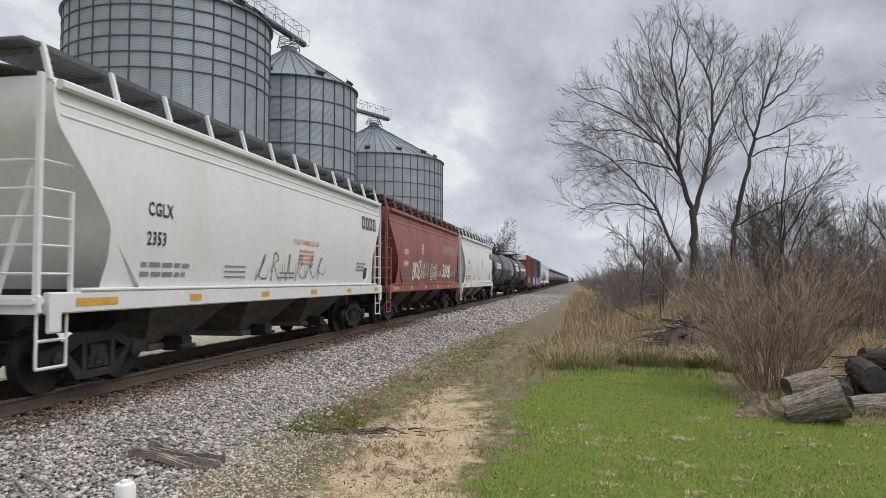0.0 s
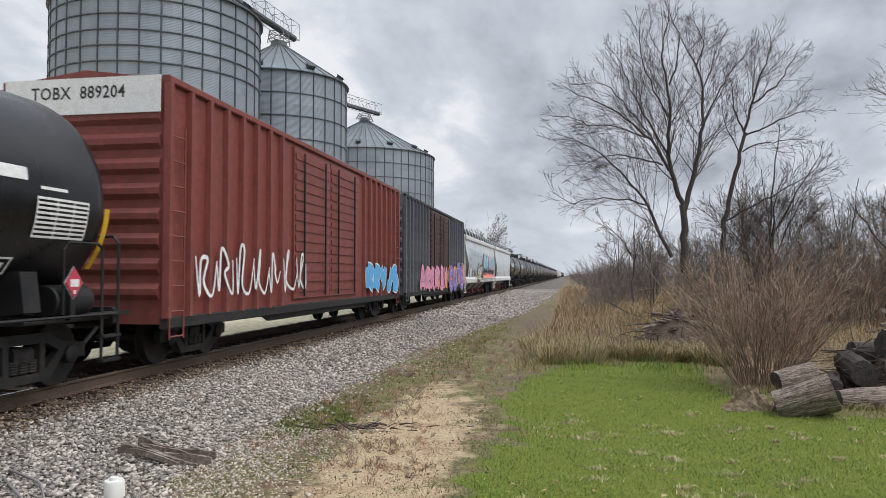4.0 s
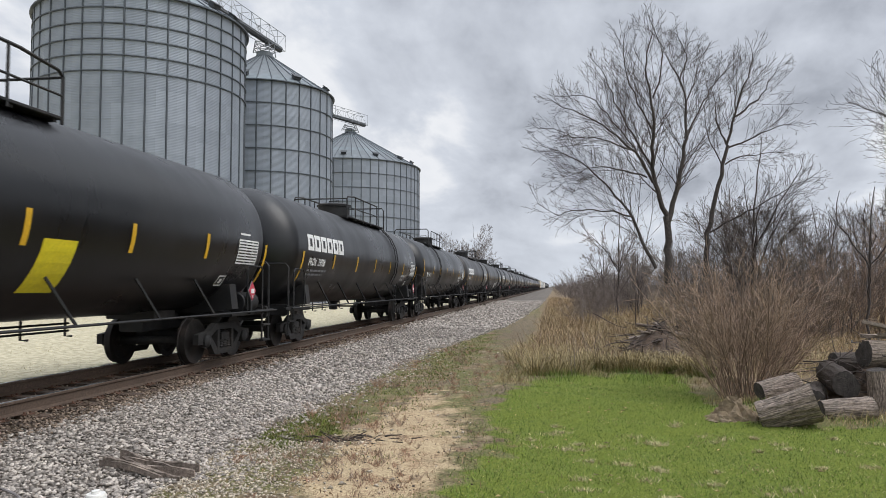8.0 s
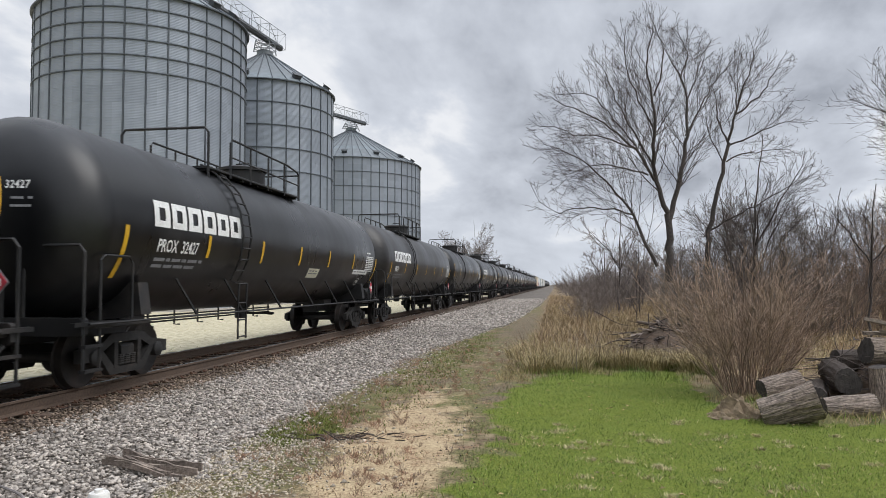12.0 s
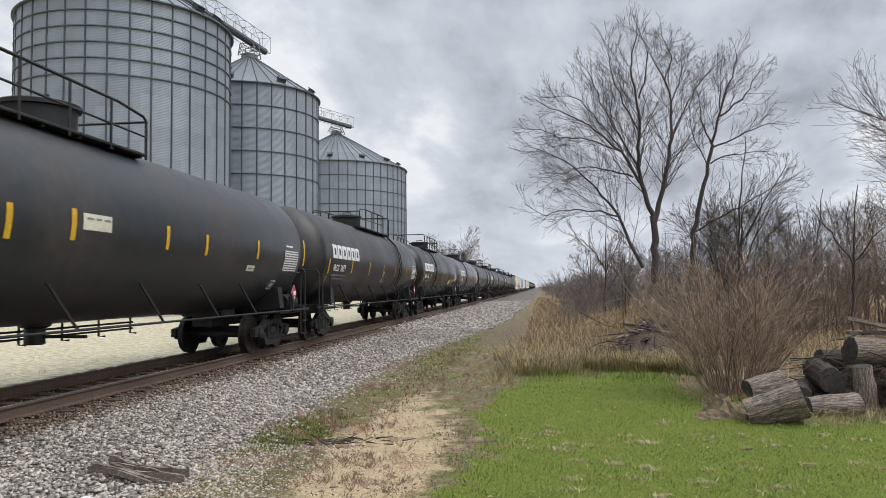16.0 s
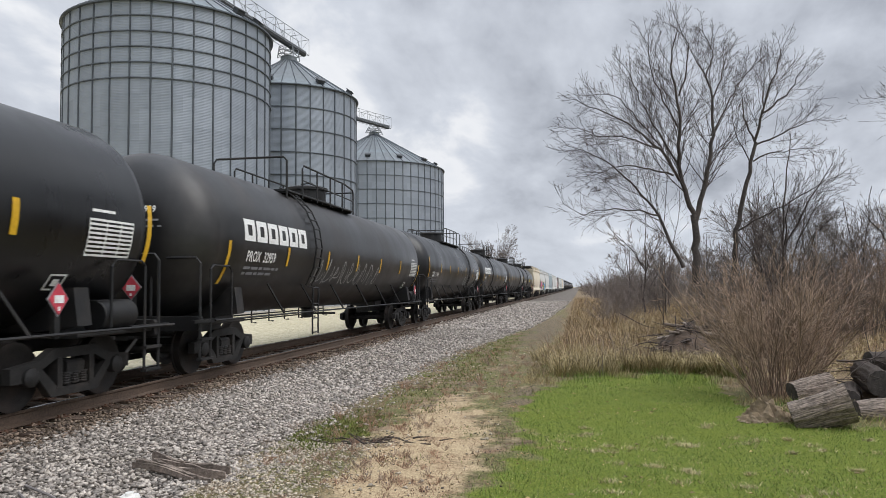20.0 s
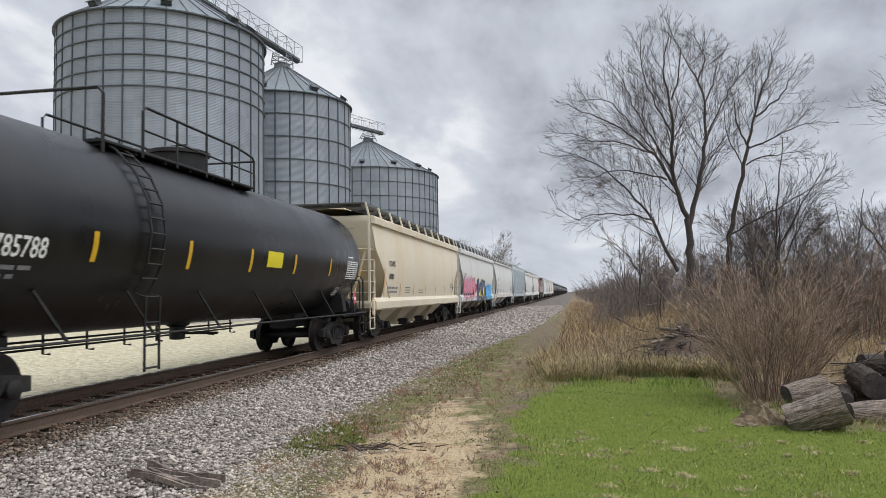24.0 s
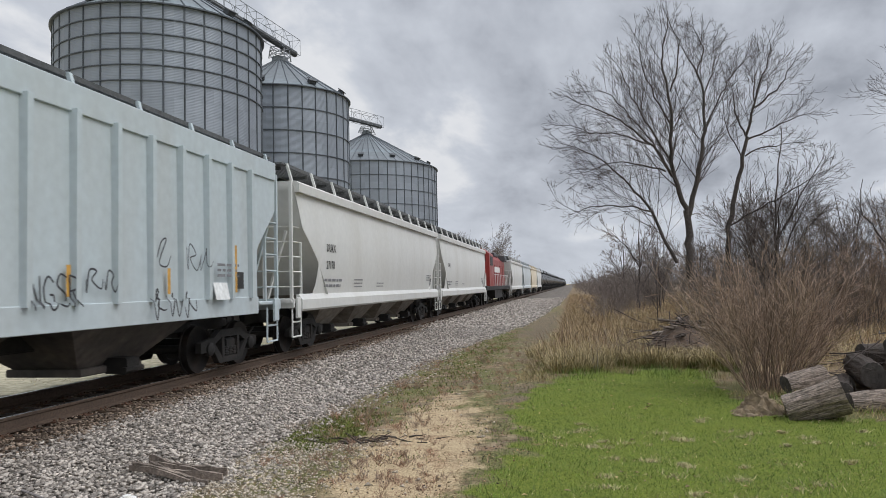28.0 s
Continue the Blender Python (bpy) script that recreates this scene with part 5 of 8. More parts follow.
def tank_car(label, paint="tank_black", half=9.4, logo=0, mark="", number="", mark_y=-6.4, stripes=(), sheet=0.0, extra=None, boxes=True, walkway="long", seed=1, flip=False, mark_size=0.31, hazard_y=7.7):
    rng = random.Random(seed)
    car = thing("tank_car", Matrix.Identity(4), label, "tank car", "train cars")
    H = half - 0.45
    dy = half - 9.4

    def shell():
        prof = []
        for i in range(9):
            a = math.pi / 2 * i / 8
            prof.append((-H + 0.82 - 0.82 * math.cos(a), max(0.02, TANK_R * math.sin(a))))
        for y in (-5.2, -2.6, -2.55, 0, 0.05, 2.6, 2.65, 5.2):
            prof.append((y, TANK_R + (0.004 if y in (-2.55, 0.05, 2.65) else 0)))
        prof += [(-h, r) for h, r in prof[8::-1]]
        return Shape().lathe(prof, 48, "y", (0, 0, TANK_Z)).mesh("tank", M[paint], True)
    part("tank", cached(("tank", paint, round(H, 2)), shell), car, "cylindrical tank with rounded heads")

    def under():
        s = Shape()
        s.prism([(-1.45, 1.10), (-1.38, 1.62), (-1.20, 1.62), (-0.7, 1.36), (0.7, 1.36), (1.20, 1.62), (1.38, 1.62), (1.45, 1.10), (0.3, 0.95), (-0.3, 0.95)], "y", 6.90, 7.20)
        s.box(0, 7.25, 0.86, 0.5, 3.4, 0.34, 0.03)
        s.box(0, 7.85, 0.97, 2.9, 1.9, 0.07, 0.02)
        s.box(0, 8.72, 0.98, 3.0, 0.16, 0.26, 0.03)
        s.box(0, 5.9, 1.02, 1.0, 0.8, 0.16, 0.02)
        return s.mesh("end_sill", M["steel_black"])
    um = cached("tank_under", under)
    part("end_sill", um, car, "stub sill, bolster and end platform", pose(0, dy, 0))
    part("end_sill", um, car, "stub sill, bolster and end platform", pose(0, -dy, 0, 0, 0, 180))

    def outlet():
        s = Shape().lathe([(0.72, 0.13), (0.74, 0.16), (0.98, 0.16), (1.02, 0.24), (1.26, 0.26)], 12, "z")
        s.tube([(0, 0, 0.85), (0.9, 0, 0.85)], 0.03, 6)
        return s.mesh("bottom_outlet", M["steel_black"], True)
    part("bottom_outlet", cached("tank_outlet", outlet), car)

    turn = pose(0, 0, 0, 0, 0, 180 if flip else 0)

    def top(sx):
        s = Shape()
        y0, y1 = (-3.9, 1.6) if walkway == "long" else (-1.4, 1.8)
        s.box(sx * 0.80, (y0 + y1) / 2, TANK_Z + 1.43, 0.34, y1 - y0, 0.05, 0.01)
        for k in range(7):
            s.box(sx * 0.72, y0 + 0.1 + (y1 - y0 - 0.2) * k / 6, TANK_Z + 1.40, 0.40, 0.07, 0.08)
        return s.mesh("walkway", M["steel_black"])
    for sx in (-1, 1):
        part("walkway", cached(("tank_walk", walkway, sx), lambda: top(sx)), car, "narrow steel walkway beside the valve housing", turn)

    def dome():
        zt = TANK_Z + TANK_R
        s = Shape().lathe([(zt - 0.08, 0.58), (zt + 0.34, 0.58), (zt + 0.35, 0.64), (zt + 0.42, 0.64), (zt + 0.47, 0.50), (zt + 0.50, 0.15)], 24, "z")
        s.tube([(0.2, -0.05, zt + 0.46), (0.2, -0.05, zt + 0.58), (-0.2, 0.05, zt + 0.58), (-0.2, 0.05, zt + 0.46)], 0.02, 5)
        return s.mesh("valve_housing", M["steel_black"], True)
    part("valve_housing", cached("tank_dome", dome), car, "round valve housing with lid")

    def rails():
        zt = TANK_Z + 1.44
        s = Shape()
        y0, y1 = (-3.9, 1.6) if walkway == "long" else (-1.4, 1.8)
        for sx in (-1, 1):
            x = sx * 0.96
            s.tube([(x, y0 + 1.1, zt - 0.1), (x, y0 + 1.1, zt + 0.70), (x, y0 + 1.2, zt + 0.78), (x, y1 - 0.9, zt + 0.76), (x, y1 - 0.1, zt + 0.68), (x, y1, zt + 0.60), (x, y1, zt - 0.1)], 0.026, 6)
            s.tube([(x, y0 + 1.1, zt + 0.38), (x, y1, zt + 0.32)], 0.020, 5)
            for k in range(1, 4):
                y = y0 + 1.1 + (y1 - y0 - 1.1) * k / 4
                s.tube([(x, y, zt - 0.1), (x, y, zt + 0.76)], 0.024, 5)
        s.tube([(-0.98, y0, zt - 0.25), (-0.98, y0, zt + 0.72), (-0.90, y0, zt + 0.82), (0.90, y0, zt + 0.82), (0.98, y0, zt + 0.72), (0.98, y0, zt - 0.25)], 0.028, 6)
        s.tube([(-0.96, y1, zt + 0.60), (0.96, y1, zt + 0.60)], 0.024, 5)
        return s.mesh("safety_railing", M["steel_black"])
    part("safety_railing", cached(("tank_rails", walkway), rails), car, "black pipe safety railing", turn)

    def ladder():
        s = Shape()
        for y in (-0.2, 0.2):
            pts = [(1.56, y, 0.45), (1.56, y, 1.2)] + [((TANK_R + 0.10) * math.cos(a), y, TANK_Z + (TANK_R + 0.10) * math.sin(a)) for a in (-0.9, -0.6, -0.3, 0, 0.3, 0.6, 0.9, 1.15)]
            pts = [(max(p[0], 0), p[1], p[2]) for p in pts]
            pts[2] = (1.58, y, 1.6)
            s.tube(pts, 0.022, 5)
        for k in range(12):
            a = -0.45 + k * 0.145
            z = TANK_Z + (TANK_R + 0.10) * math.sin(a)
            x = (TANK_R + 0.10) * math.cos(a)
            s.tube([(x, -0.2, z), (x, 0.2, z)], 0.018, 5)
        for z in (0.5, 0.85, 1.2, 1.6):
            s.tube([(1.56, -0.2, z), (1.56, 0.2, z)], 0.018, 5)
        return s.mesh("side_ladder", M["steel_black"])
    part("side_ladder", cached("tank_ladder", ladder), car, "", pose(0, 3.45 if flip else -3.45, 0))

    def hand():
        s = Shape()
        for sx in (-1, 1):
            s.tube([(sx * 1.56, -8.6, 1.02), (sx * 1.56, 8.6, 1.02)], 0.022, 5)
            for y in (-5.4, -3.4, -1.2, 1.2, 3.4, 5.4):
                s.tube([(sx * 1.56, y, 1.02), (sx * 1.28, y - 0.30, 1.70)], 0.026, 5)
        # piping and its hangers under the far side
        for z in (0.72, 0.86):
            s.tube([(-1.2, -4.9, z), (-1.2, 4.9, z)], 0.022, 5)
        for k in range(9):
            y = -4.8 + 1.2 * k
            s.tube([(-1.2, y, 1.45), (-1.2, y, 0.62), (-1.05, y, 0.62)], 0.024, 4)
        return s.mesh("side_handrail", M["steel_black"])
    part("side_handrail", cached("tank_hand", hand), car, "long grab rail along the side")

    def endrail(sx):
        s = Shape()
        y = 8.75
        s.tube([(sx * 1.50, y, 0.35), (sx * 1.50, y, 2.05), (sx * 1.42, y, 2.15), (sx * 0.65, y, 2.15), (sx * 0.55, y, 2.05), (sx * 0.55, y, 1.05)], 0.024, 6)
        s.tube([(sx * 1.50, y - 0.38, 0.35), (sx * 1.50, y - 0.38, 1.95), (sx * 1.50, y - 0.48, 2.02), (sx * 1.50, y - 1.1, 2.02), (sx * 1.50, y - 1.2, 1.92), (sx * 1.50, y - 1.2, 1.05)], 0.022, 6)
        for z in (0.35, 0.70):
            s.box(sx * 1.50, y - 0.19, z, 0.10, 0.42, 0.04)
        s.box(sx * 1.50, y - 0.25, 1.02, 0.08, 1.0, 0.06)
        return s.mesh("corner_railing", M["steel_black"])
    for sx in (-1, 1):
        em = cached(("tank_end", sx), lambda: endrail(sx))
        part("corner_railing", em, car, "pipe railing and step at the corner", pose(0, dy, 0))
        part("corner_railing", em, car, "pipe railing and step at the corner", pose(0, -dy, 0, 0, 0, 180))

    def brake():
        s = Shape().lathe([(7.6, 0.21), (7.62, 0.23), (8.35, 0.23), (8.37, 0.21)], 14, "y", (1.24, 0, 1.22))
        s.box(0.95, 8.55, 1.2, 0.3, 0.25, 0.34, 0.04)
        return s.mesh("air_reservoir", M["steel_black"], True)
    part("air_reservoir", cached("tank_brake", brake), car, "", pose(0, dy - 0.1, 0))
    add_trucks(car, (-7.0 - dy, 7.35 + dy))
    add_couplers(car, half)

    # markings
    for y, v0, v1 in stripes:
        sw = 0.055
        sm = cached(("stripe", v0, v1), lambda: patch(Shape(), on_tank(0, 0.010), -sw, v0, sw, v1, 6).mesh("reflective_stripe", M["yellow"]))
        part("reflective_stripe", sm, car, "yellow reflective stripe", pose(0, y * half / 9.4, 0))
    if sheet:
        s = Shape()
        place = on_tank(6.9 + dy, 0.009)
        for a, b, c2, d in ((0.0, 1.50, 0.32, 1.53), (0.0, 1.73, 0.32, 1.76), (0.0, 1.50, 0.03, 1.76), (0.29, 1.50, 0.32, 1.76), (0.1, 1.57, 0.22, 1.68)):
            patch(s, on_tank(6.5 + dy, 0.009), a, b, c2, d, 1)
        for k in range(9):
            patch(s, place, 0.05, 2.04 + 0.062 * k, 1.05, 2.072 + 0.062 * k, 1)
        for u in (0.05, 0.42, 0.74, 1.03):
            patch(s, place, u, 2.04, u + 0.02, 2.56, 4)
        patch(s, place, 0.1, 2.66, 0.6, 2.70, 1)
        tagged(part("data_table", s.mesh("data_table", M["white" if sheet > 0.5 else "grey_mark"]), car, "table of small white markings"), kind="stuff")
    if logo:
        s = Shape()
        place = on_tank(mark_y, 0.010)
        w, h, t, g = 0.50, 0.44, 0.155, 0.075
        if logo == 2:
            patch(s, place, 0.0, 3.22, 4.2, 3.42, 3)
            patch(s, place, 6.8, 2.74, 14.2, 2.90, 3)
        for k in range(6):
            u, v = k * (w + g), 2.55
            low = 0
            patch(s, place, u, v, u + t, v + h, 3)
            patch(s, place, u + w - t, v, u + w, v + h, 3)
            patch(s, place, u + t, v + h - 0.11, u + w - t, v + h, 1)
            patch(s, place, u + t, v + low, u + w - t, v + low + 0.11, 1)
        part("owner_logo", s.mesh("owner_logo", M["white"]), car, "row of white block shapes")
    if mark:
        vv = 2.14 if logo else 2.10
        lettering(mark + "  " + number, mark_size, lambda u, v: on_tank(mark_y + 0.18)(u, vv + v), "white", car, "car_number", "white painted car number", 1.0, 0.005, 0.80)
        s = Shape()
        bars(s, on_tank(mark_y + 0.18), 0, vv - 0.17, (1.7, 1.5), 0.06, 0.06, rng)
        tagged(part("small_print", s.mesh("small_print", M["grey_mark"]), car, "small weathered lines of print"), kind="stuff")
        def on_head(u, v):
            x, z = 0.34 + u, 0.36 + v
            return Vector((x, -H + 0.82 - 0.82 * math.sqrt(max(0.05, 1 - (x * x + z * z) / TANK_R ** 2)) - 0.012, TANK_Z + z))
        if number:
            lettering(number, 0.165, on_head, "white", car, "end_lettering", "white number on the tank head", 1.05, 0.003, 0.8)
            s = bars(Shape(), on_head, 0.10, -0.16, (0.3, 0.35), 0.035, 0.08, rng)
            tagged(part("small_print", s.mesh("small_print", M["grey_mark"]), car, "small lines of print on the tank head"), kind="stuff")
    if boxes:
        def diamond(q, t):
            return Shape().prism([(-q * 0.85, 0), (0, -q), (q * 0.85, 0), (0, q)], "x", 0, t)
        dm = cached("placard", lambda: diamond(0.20, 0.015).mesh("hazard_placard", M["placard_red"]))
        rim = cached("placard_rim", lambda: diamond(0.23, 0.010).mesh("placard_frame", M["grey_mark"]))
        tm = cached("placard_panel", lambda: Shape().box(0.018, 0, 0, 0.006, 0.17, 0.10).mesh("placard_panel", M["white"]))
        bar = cached("placard_bar", lambda: Shape().box(0.018, 0, -0.12, 0.006, 0.04, 0.05).mesh("placard_panel", M["white"]))
        hm = cached("placard_arm", lambda: Shape().box(1.50, 0, 1.30, 0.07, 0.10, 0.66).mesh("placard_bracket", M["steel_black"]))
        for m in (pose(1.54, hazard_y + dy, 1.47), pose(0.35, -half + 0.36, 1.62, 0, 0, -90)):
            pl = part("hazard_placard", dm, car, "red diamond placard with white centre panel", m)
            part("placard_frame", rim, pl, "", pose(-0.01, 0, 0))
            part("placard_panel", tm, pl)
            part("placard_panel", bar, pl)
        part("placard_bracket", hm, car, "", pose(0, hazard_y + dy, 0))
        part("placard_bracket", hm, car, "", pose(-1.15, -half + 0.42, 0))
    if extra:
        extra(car, rng)
    return car


STRIPES = ((-7.8, 1.63, 2.51), (-5.0, 2.09, 2.52), (-2.35, 2.06, 2.56), (0.2, 2.08, 2.56), (2.7, 2.09, 2.56), (5.35, 2.1, 2.58), (8.35, 1.60, 2.52))
HIGH = ((-8.2, 2.06, 2.96), (-5.3, 2.28, 2.71), (-2.85, 2.28, 2.71), (-0.33, 2.27, 2.7), (2.49, 2.27, 2.7), (5.4, 2.24, 2.68), (8.3, 1.98, 2.88))
MIXED = STRIPES[:6] + ((8.35, 2.04, 2.93),)
EXTRA = ((-8.2, 2.06, 2.96), (-5.3, 2.28, 2.71), (-2.53, 2.23, 2.68), (-1.3, 2.29, 2.74), (1.25, 2.29, 2.71), (2.73, 2.25, 2.66), (5.28, 2.28, 2.71), (8.5, 2.2, 2.92))


# covered hopper: side outline heights over the rail
EAVE, SILL0, SILL1, ROOF = 4.10, 1.12, 1.43, 4.47


def hop_side_x(z, bulge):
    """Half width of the car body at a height."""
    t = min(max((z - SILL1) / (EAVE - SILL1), 0), 1)
    return 1.50 + bulge * math.sin(math.pi * min(t * 1.05, 1)) - 0.02 * t


def hopper_car(label, paint, bay="hop_shade", half=8.8, bulge=0.09, style="round", mark="", number="", mark_paint="black_mark", mark_v=2.58, tape="amber", bays=3, ribs=0, logo=False, extra=None, seed=1, sill_paint=None, mark_u=0.0, inset=0.55, gate="truck"):
    rng = random.Random(seed)
    car = thing("covered_hopper_car", Matrix.Identity(4), label, "hopper car", "train cars")
    B = half - inset           # body end
    key = (paint, bay, round(half, 2), bulge, style, bays, ribs, inset)

    def body():
        zs = [SILL1 - 0.02] + [SILL1 + (EAVE - SILL1) * k / 22 for k in range(1, 23)]
        # inset of the side sheet's end from the body end, by height: a notch bites in below the middle
        def cut(z):
            t = (z - SILL1) / (EAVE - SILL1)
            if style == "round":
                return float(np.interp(t, [0, 0.06, 0.15, 0.34, 0.45, 0.6, 0.8, 0.9, 1.0], [1.05, 1.08, 1.17, 1.19, 0.95, 0.60, 0.14, 0.08, 0.08]))
            if style == "step":
                return float(np.interp(t, [0, 0.386, 0.715, 1.0], [1.02, 1.0, 0.02, 0.0]))
            return float(np.interp(t, [0, 0.10, 0.31, 0.62, 1.0], [1.15, 1.35, 1.5, 0.35, 0.06]))
        rows = []
        for z in zs:
            x = hop_side_x(z, bulge)
            rows.append((x, z, B - cut(z)))
        x = hop_side_x(EAVE, bulge)
        rows += [(x - 0.02, EAVE + 0.02, B - 0.15), (x - 0.14, EAVE + 0.14, B - 0.12), (0.85, EAVE + 0.28, B - 0.10), (0.40, ROOF, B - 0.10), (0, ROOF + 0.02, B - 0.10)]
        ysn = 7
        vs, fs = [], []
        full = [(x, z, e) for x, z, e in rows] + [(-x, z, e) for x, z, e in rows[-2::-1]]
        n = len(full)
        for x, z, e in full:
            for k in range(ysn):
                vs.append((x, -e + 2 * e * k / (ysn - 1), z))
        for i in range(n - 1):
            for k in range(ysn - 1):
                fs.append((i * ysn + k, i * ysn + k + 1, (i + 1) * ysn + k + 1, (i + 1) * ysn + k))
        s = Shape().add(vs, fs)
        # end walls: follow the cut edge of the sides, then slope inward under it
        deep = max(cut(z) for z in zs)
        knee = max(z for z in zs if cut(z) > deep - 0.03)
        for e in (-1, 1):
            line = [(hop_side_x(z, bulge) - 0.01, e * (B - cut(z) - 0.005), z) for z in zs if z >= knee] + [(hop_side_x(EAVE, bulge) - 0.03, e * (B - 0.12), EAVE + 0.13)]
            line = [(line[0][0], e * (B - deep - 0.9 * (knee - SILL1)), SILL1)] + line
            s.add([(sx * x, y, z) for x, y, z in line for sx in (-1, 1)], [(2 * k, 2 * k + 1, 2 * k + 3, 2 * k + 2) for k in range(len(line) - 1)])
        me = s.mesh("body", M[paint], True)
        return me
    part("body", cached(("hbody",) + key, body), car, "welded steel hopper body")

    def sill(kind):
        s = Shape()
        if kind == "side_sill" and style == "angle":
            s.prism([(1.44, 1.05), (1.56, 1.05), (1.60, 1.10), (1.60, 1.33), (1.50, 1.47), (1.44, 1.47)], "y", -B + 0.25, B - 0.25)
        elif kind == "side_sill" and style == "step":
            s.box(1.495, 0, 1.27, 0.05, 2 * B - 2.0, 0.36, 0.01)
        elif kind == "side_sill":
            s.box(1.52, 0, (SILL0 + SILL1) / 2, 0.09, 2 * B, SILL1 - SILL0 - 0.03, 0.02)
            s.box(1.50, 0, SILL1 + 0.01, 0.16, 2 * B - 1.2, 0.05, 0.015)
        if kind == "side_sill":
            for e in (-1, 1):
                s.box(1.54, e * (B - 0.12), SILL0 + 0.02, 0.05, 0.22, 0.50, 0.02)
        else:
            if style == "angle":
                s.prism([(1.36, 3.95), (1.60, 3.95), (1.61, 4.16), (1.52, 4.22), (1.40, 4.22)], "y", -B + 0.1, B - 0.1)
            elif style == "step":
                s.box(1.49, 0, EAVE + 0.14, 0.06, 2 * B - 0.05, 0.40, 0.01)
            else:
                s.box(1.53, 0, EAVE + 0.01, 0.11, 2 * B - 0.3, 0.13, 0.03)
            if style == "round":
                for z in (EAVE - 0.22, EAVE - 0.38):
                    s.box(hop_side_x(z, bulge) - 0.01, 0, z, 0.05, 2 * B - 0.4, 0.05, 0.015)
        return s.mesh(kind, M[sill_paint or paint])
    for kind in ("side_sill", "top_chord"):
        for rz in (0, 180):
            part(kind, cached((kind, sill_paint or paint, round(half, 2), style, inset), lambda: sill(kind)), car, "", pose(0, 0, 0, 0, 0, rz))

    def roofwalk():
        s = Shape()
        z = ROOF + 0.14
        for e in (-1, 1):
            for k in range(11):
                s.box(e * (0.32 + 0.084 * k), 0, z, 0.052, 2 * B, 0.03)
        nb = 11
        for k in range(nb + 1):
            y = -B + 0.1 + (2 * B - 0.2) * k / nb
            s.box(0, y, ROOF + 0.07, 2.3, 0.05, 0.08)
        for e in (-1, 1):
            s.box(0, e * (B + 0.02), z, 2.6, 0.45, 0.04)
            s.box(e * 1.25, 0, ROOF + 0.15, 0.05, 2 * B - 0.1, 0.08)
        return s.mesh("running_board", M["walkway"])
    tagged(part("running_board", cached(("hwalk", inset, round(half, 2)), roofwalk), car, "galvanised roof running board of steel bars"), kind="stuff")

    for sx in (-1, 1):
        pm = cached(("hcurb", paint, sx), lambda: Shape().prism([(sx * 1.40, EAVE + 0.06), (sx * 1.46, EAVE + 0.06), (sx * 1.32, ROOF + 0.18), (sx * 1.26, ROOF + 0.18)], "y", -0.035, 0.035).mesh("roof_post", M[paint]))
        for k in range(12):
            part("roof_post", pm, car, "", pose(0, -B + 0.1 + (2 * B - 0.2) * k / 11, 0))

    def hatch():
        s = Shape()
        s.box(0, 0, ROOF + 0.09, 0.52, 2 * B - 2.0, 0.12, 0.03)
        for k in range(10):
            y = -B + 1.4 + (2 * B - 2.8) * k / 9
            s.box(0, y, ROOF + 0.16, 0.66, 0.06, 0.05)
        return s.mesh("roof_hatch", M[paint])
    part("roof_hatch", cached(("hhatch", paint, inset, round(half, 2)), hatch), car)

    span = 2 * (B - 2.5)
    w_bay = span / bays

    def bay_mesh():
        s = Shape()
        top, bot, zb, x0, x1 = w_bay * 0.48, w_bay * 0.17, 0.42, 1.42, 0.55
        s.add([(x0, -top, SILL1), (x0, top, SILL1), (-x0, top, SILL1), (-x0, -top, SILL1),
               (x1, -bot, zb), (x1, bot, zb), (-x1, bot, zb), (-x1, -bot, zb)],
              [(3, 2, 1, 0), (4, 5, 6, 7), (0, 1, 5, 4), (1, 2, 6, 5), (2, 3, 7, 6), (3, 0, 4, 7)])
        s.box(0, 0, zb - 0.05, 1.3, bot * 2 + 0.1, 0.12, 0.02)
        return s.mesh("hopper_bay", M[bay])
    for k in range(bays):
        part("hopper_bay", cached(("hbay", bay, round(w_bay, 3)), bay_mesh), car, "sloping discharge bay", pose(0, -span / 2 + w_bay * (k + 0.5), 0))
    gm = cached(("hgate", gate), lambda: Shape().box(0.80, 0, 0.42, 0.42, 0.34, 0.26, 0.04).box(1.0, 0, 0.36, 0.10, 0.5, 0.08, 0.02).mesh("outlet_gate", M[gate]))
    for k in range(bays):
        part("outlet_gate", gm, car, "discharge gate under the bay", pose(0, -span / 2 + w_bay * (k + 0.5), 0))
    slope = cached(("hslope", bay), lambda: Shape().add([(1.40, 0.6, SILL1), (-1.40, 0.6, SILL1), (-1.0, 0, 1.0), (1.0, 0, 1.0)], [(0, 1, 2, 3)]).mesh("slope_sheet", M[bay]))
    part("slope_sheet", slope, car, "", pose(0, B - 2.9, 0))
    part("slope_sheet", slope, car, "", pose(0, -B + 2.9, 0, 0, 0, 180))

    def outlet():
        s = Shape()
        span = 2 * (B - 2.5)
        w = span / bays
        for k in range(bays):
            c = -span / 2 + w * (k + 0.5)
            s.tube([(-0.8, c, 0.40), (0.8, c, 0.40)], 0.05, 8)
            for sx in (-1, 1):
                s.lathe([(sx * 0.74, 0.09), (sx * 0.80, 0.11), (sx * 0.86, 0.09)], 10, "x", (0, c, 0.40))
        s.box(0, 0, 0.92, 0.4, 2 * B, 0.35, 0.03)
        return s.mesh("centre_sill", M["truck"])
    part("centre_sill", cached(("hout", inset, round(half, 2), bays), outlet), car)

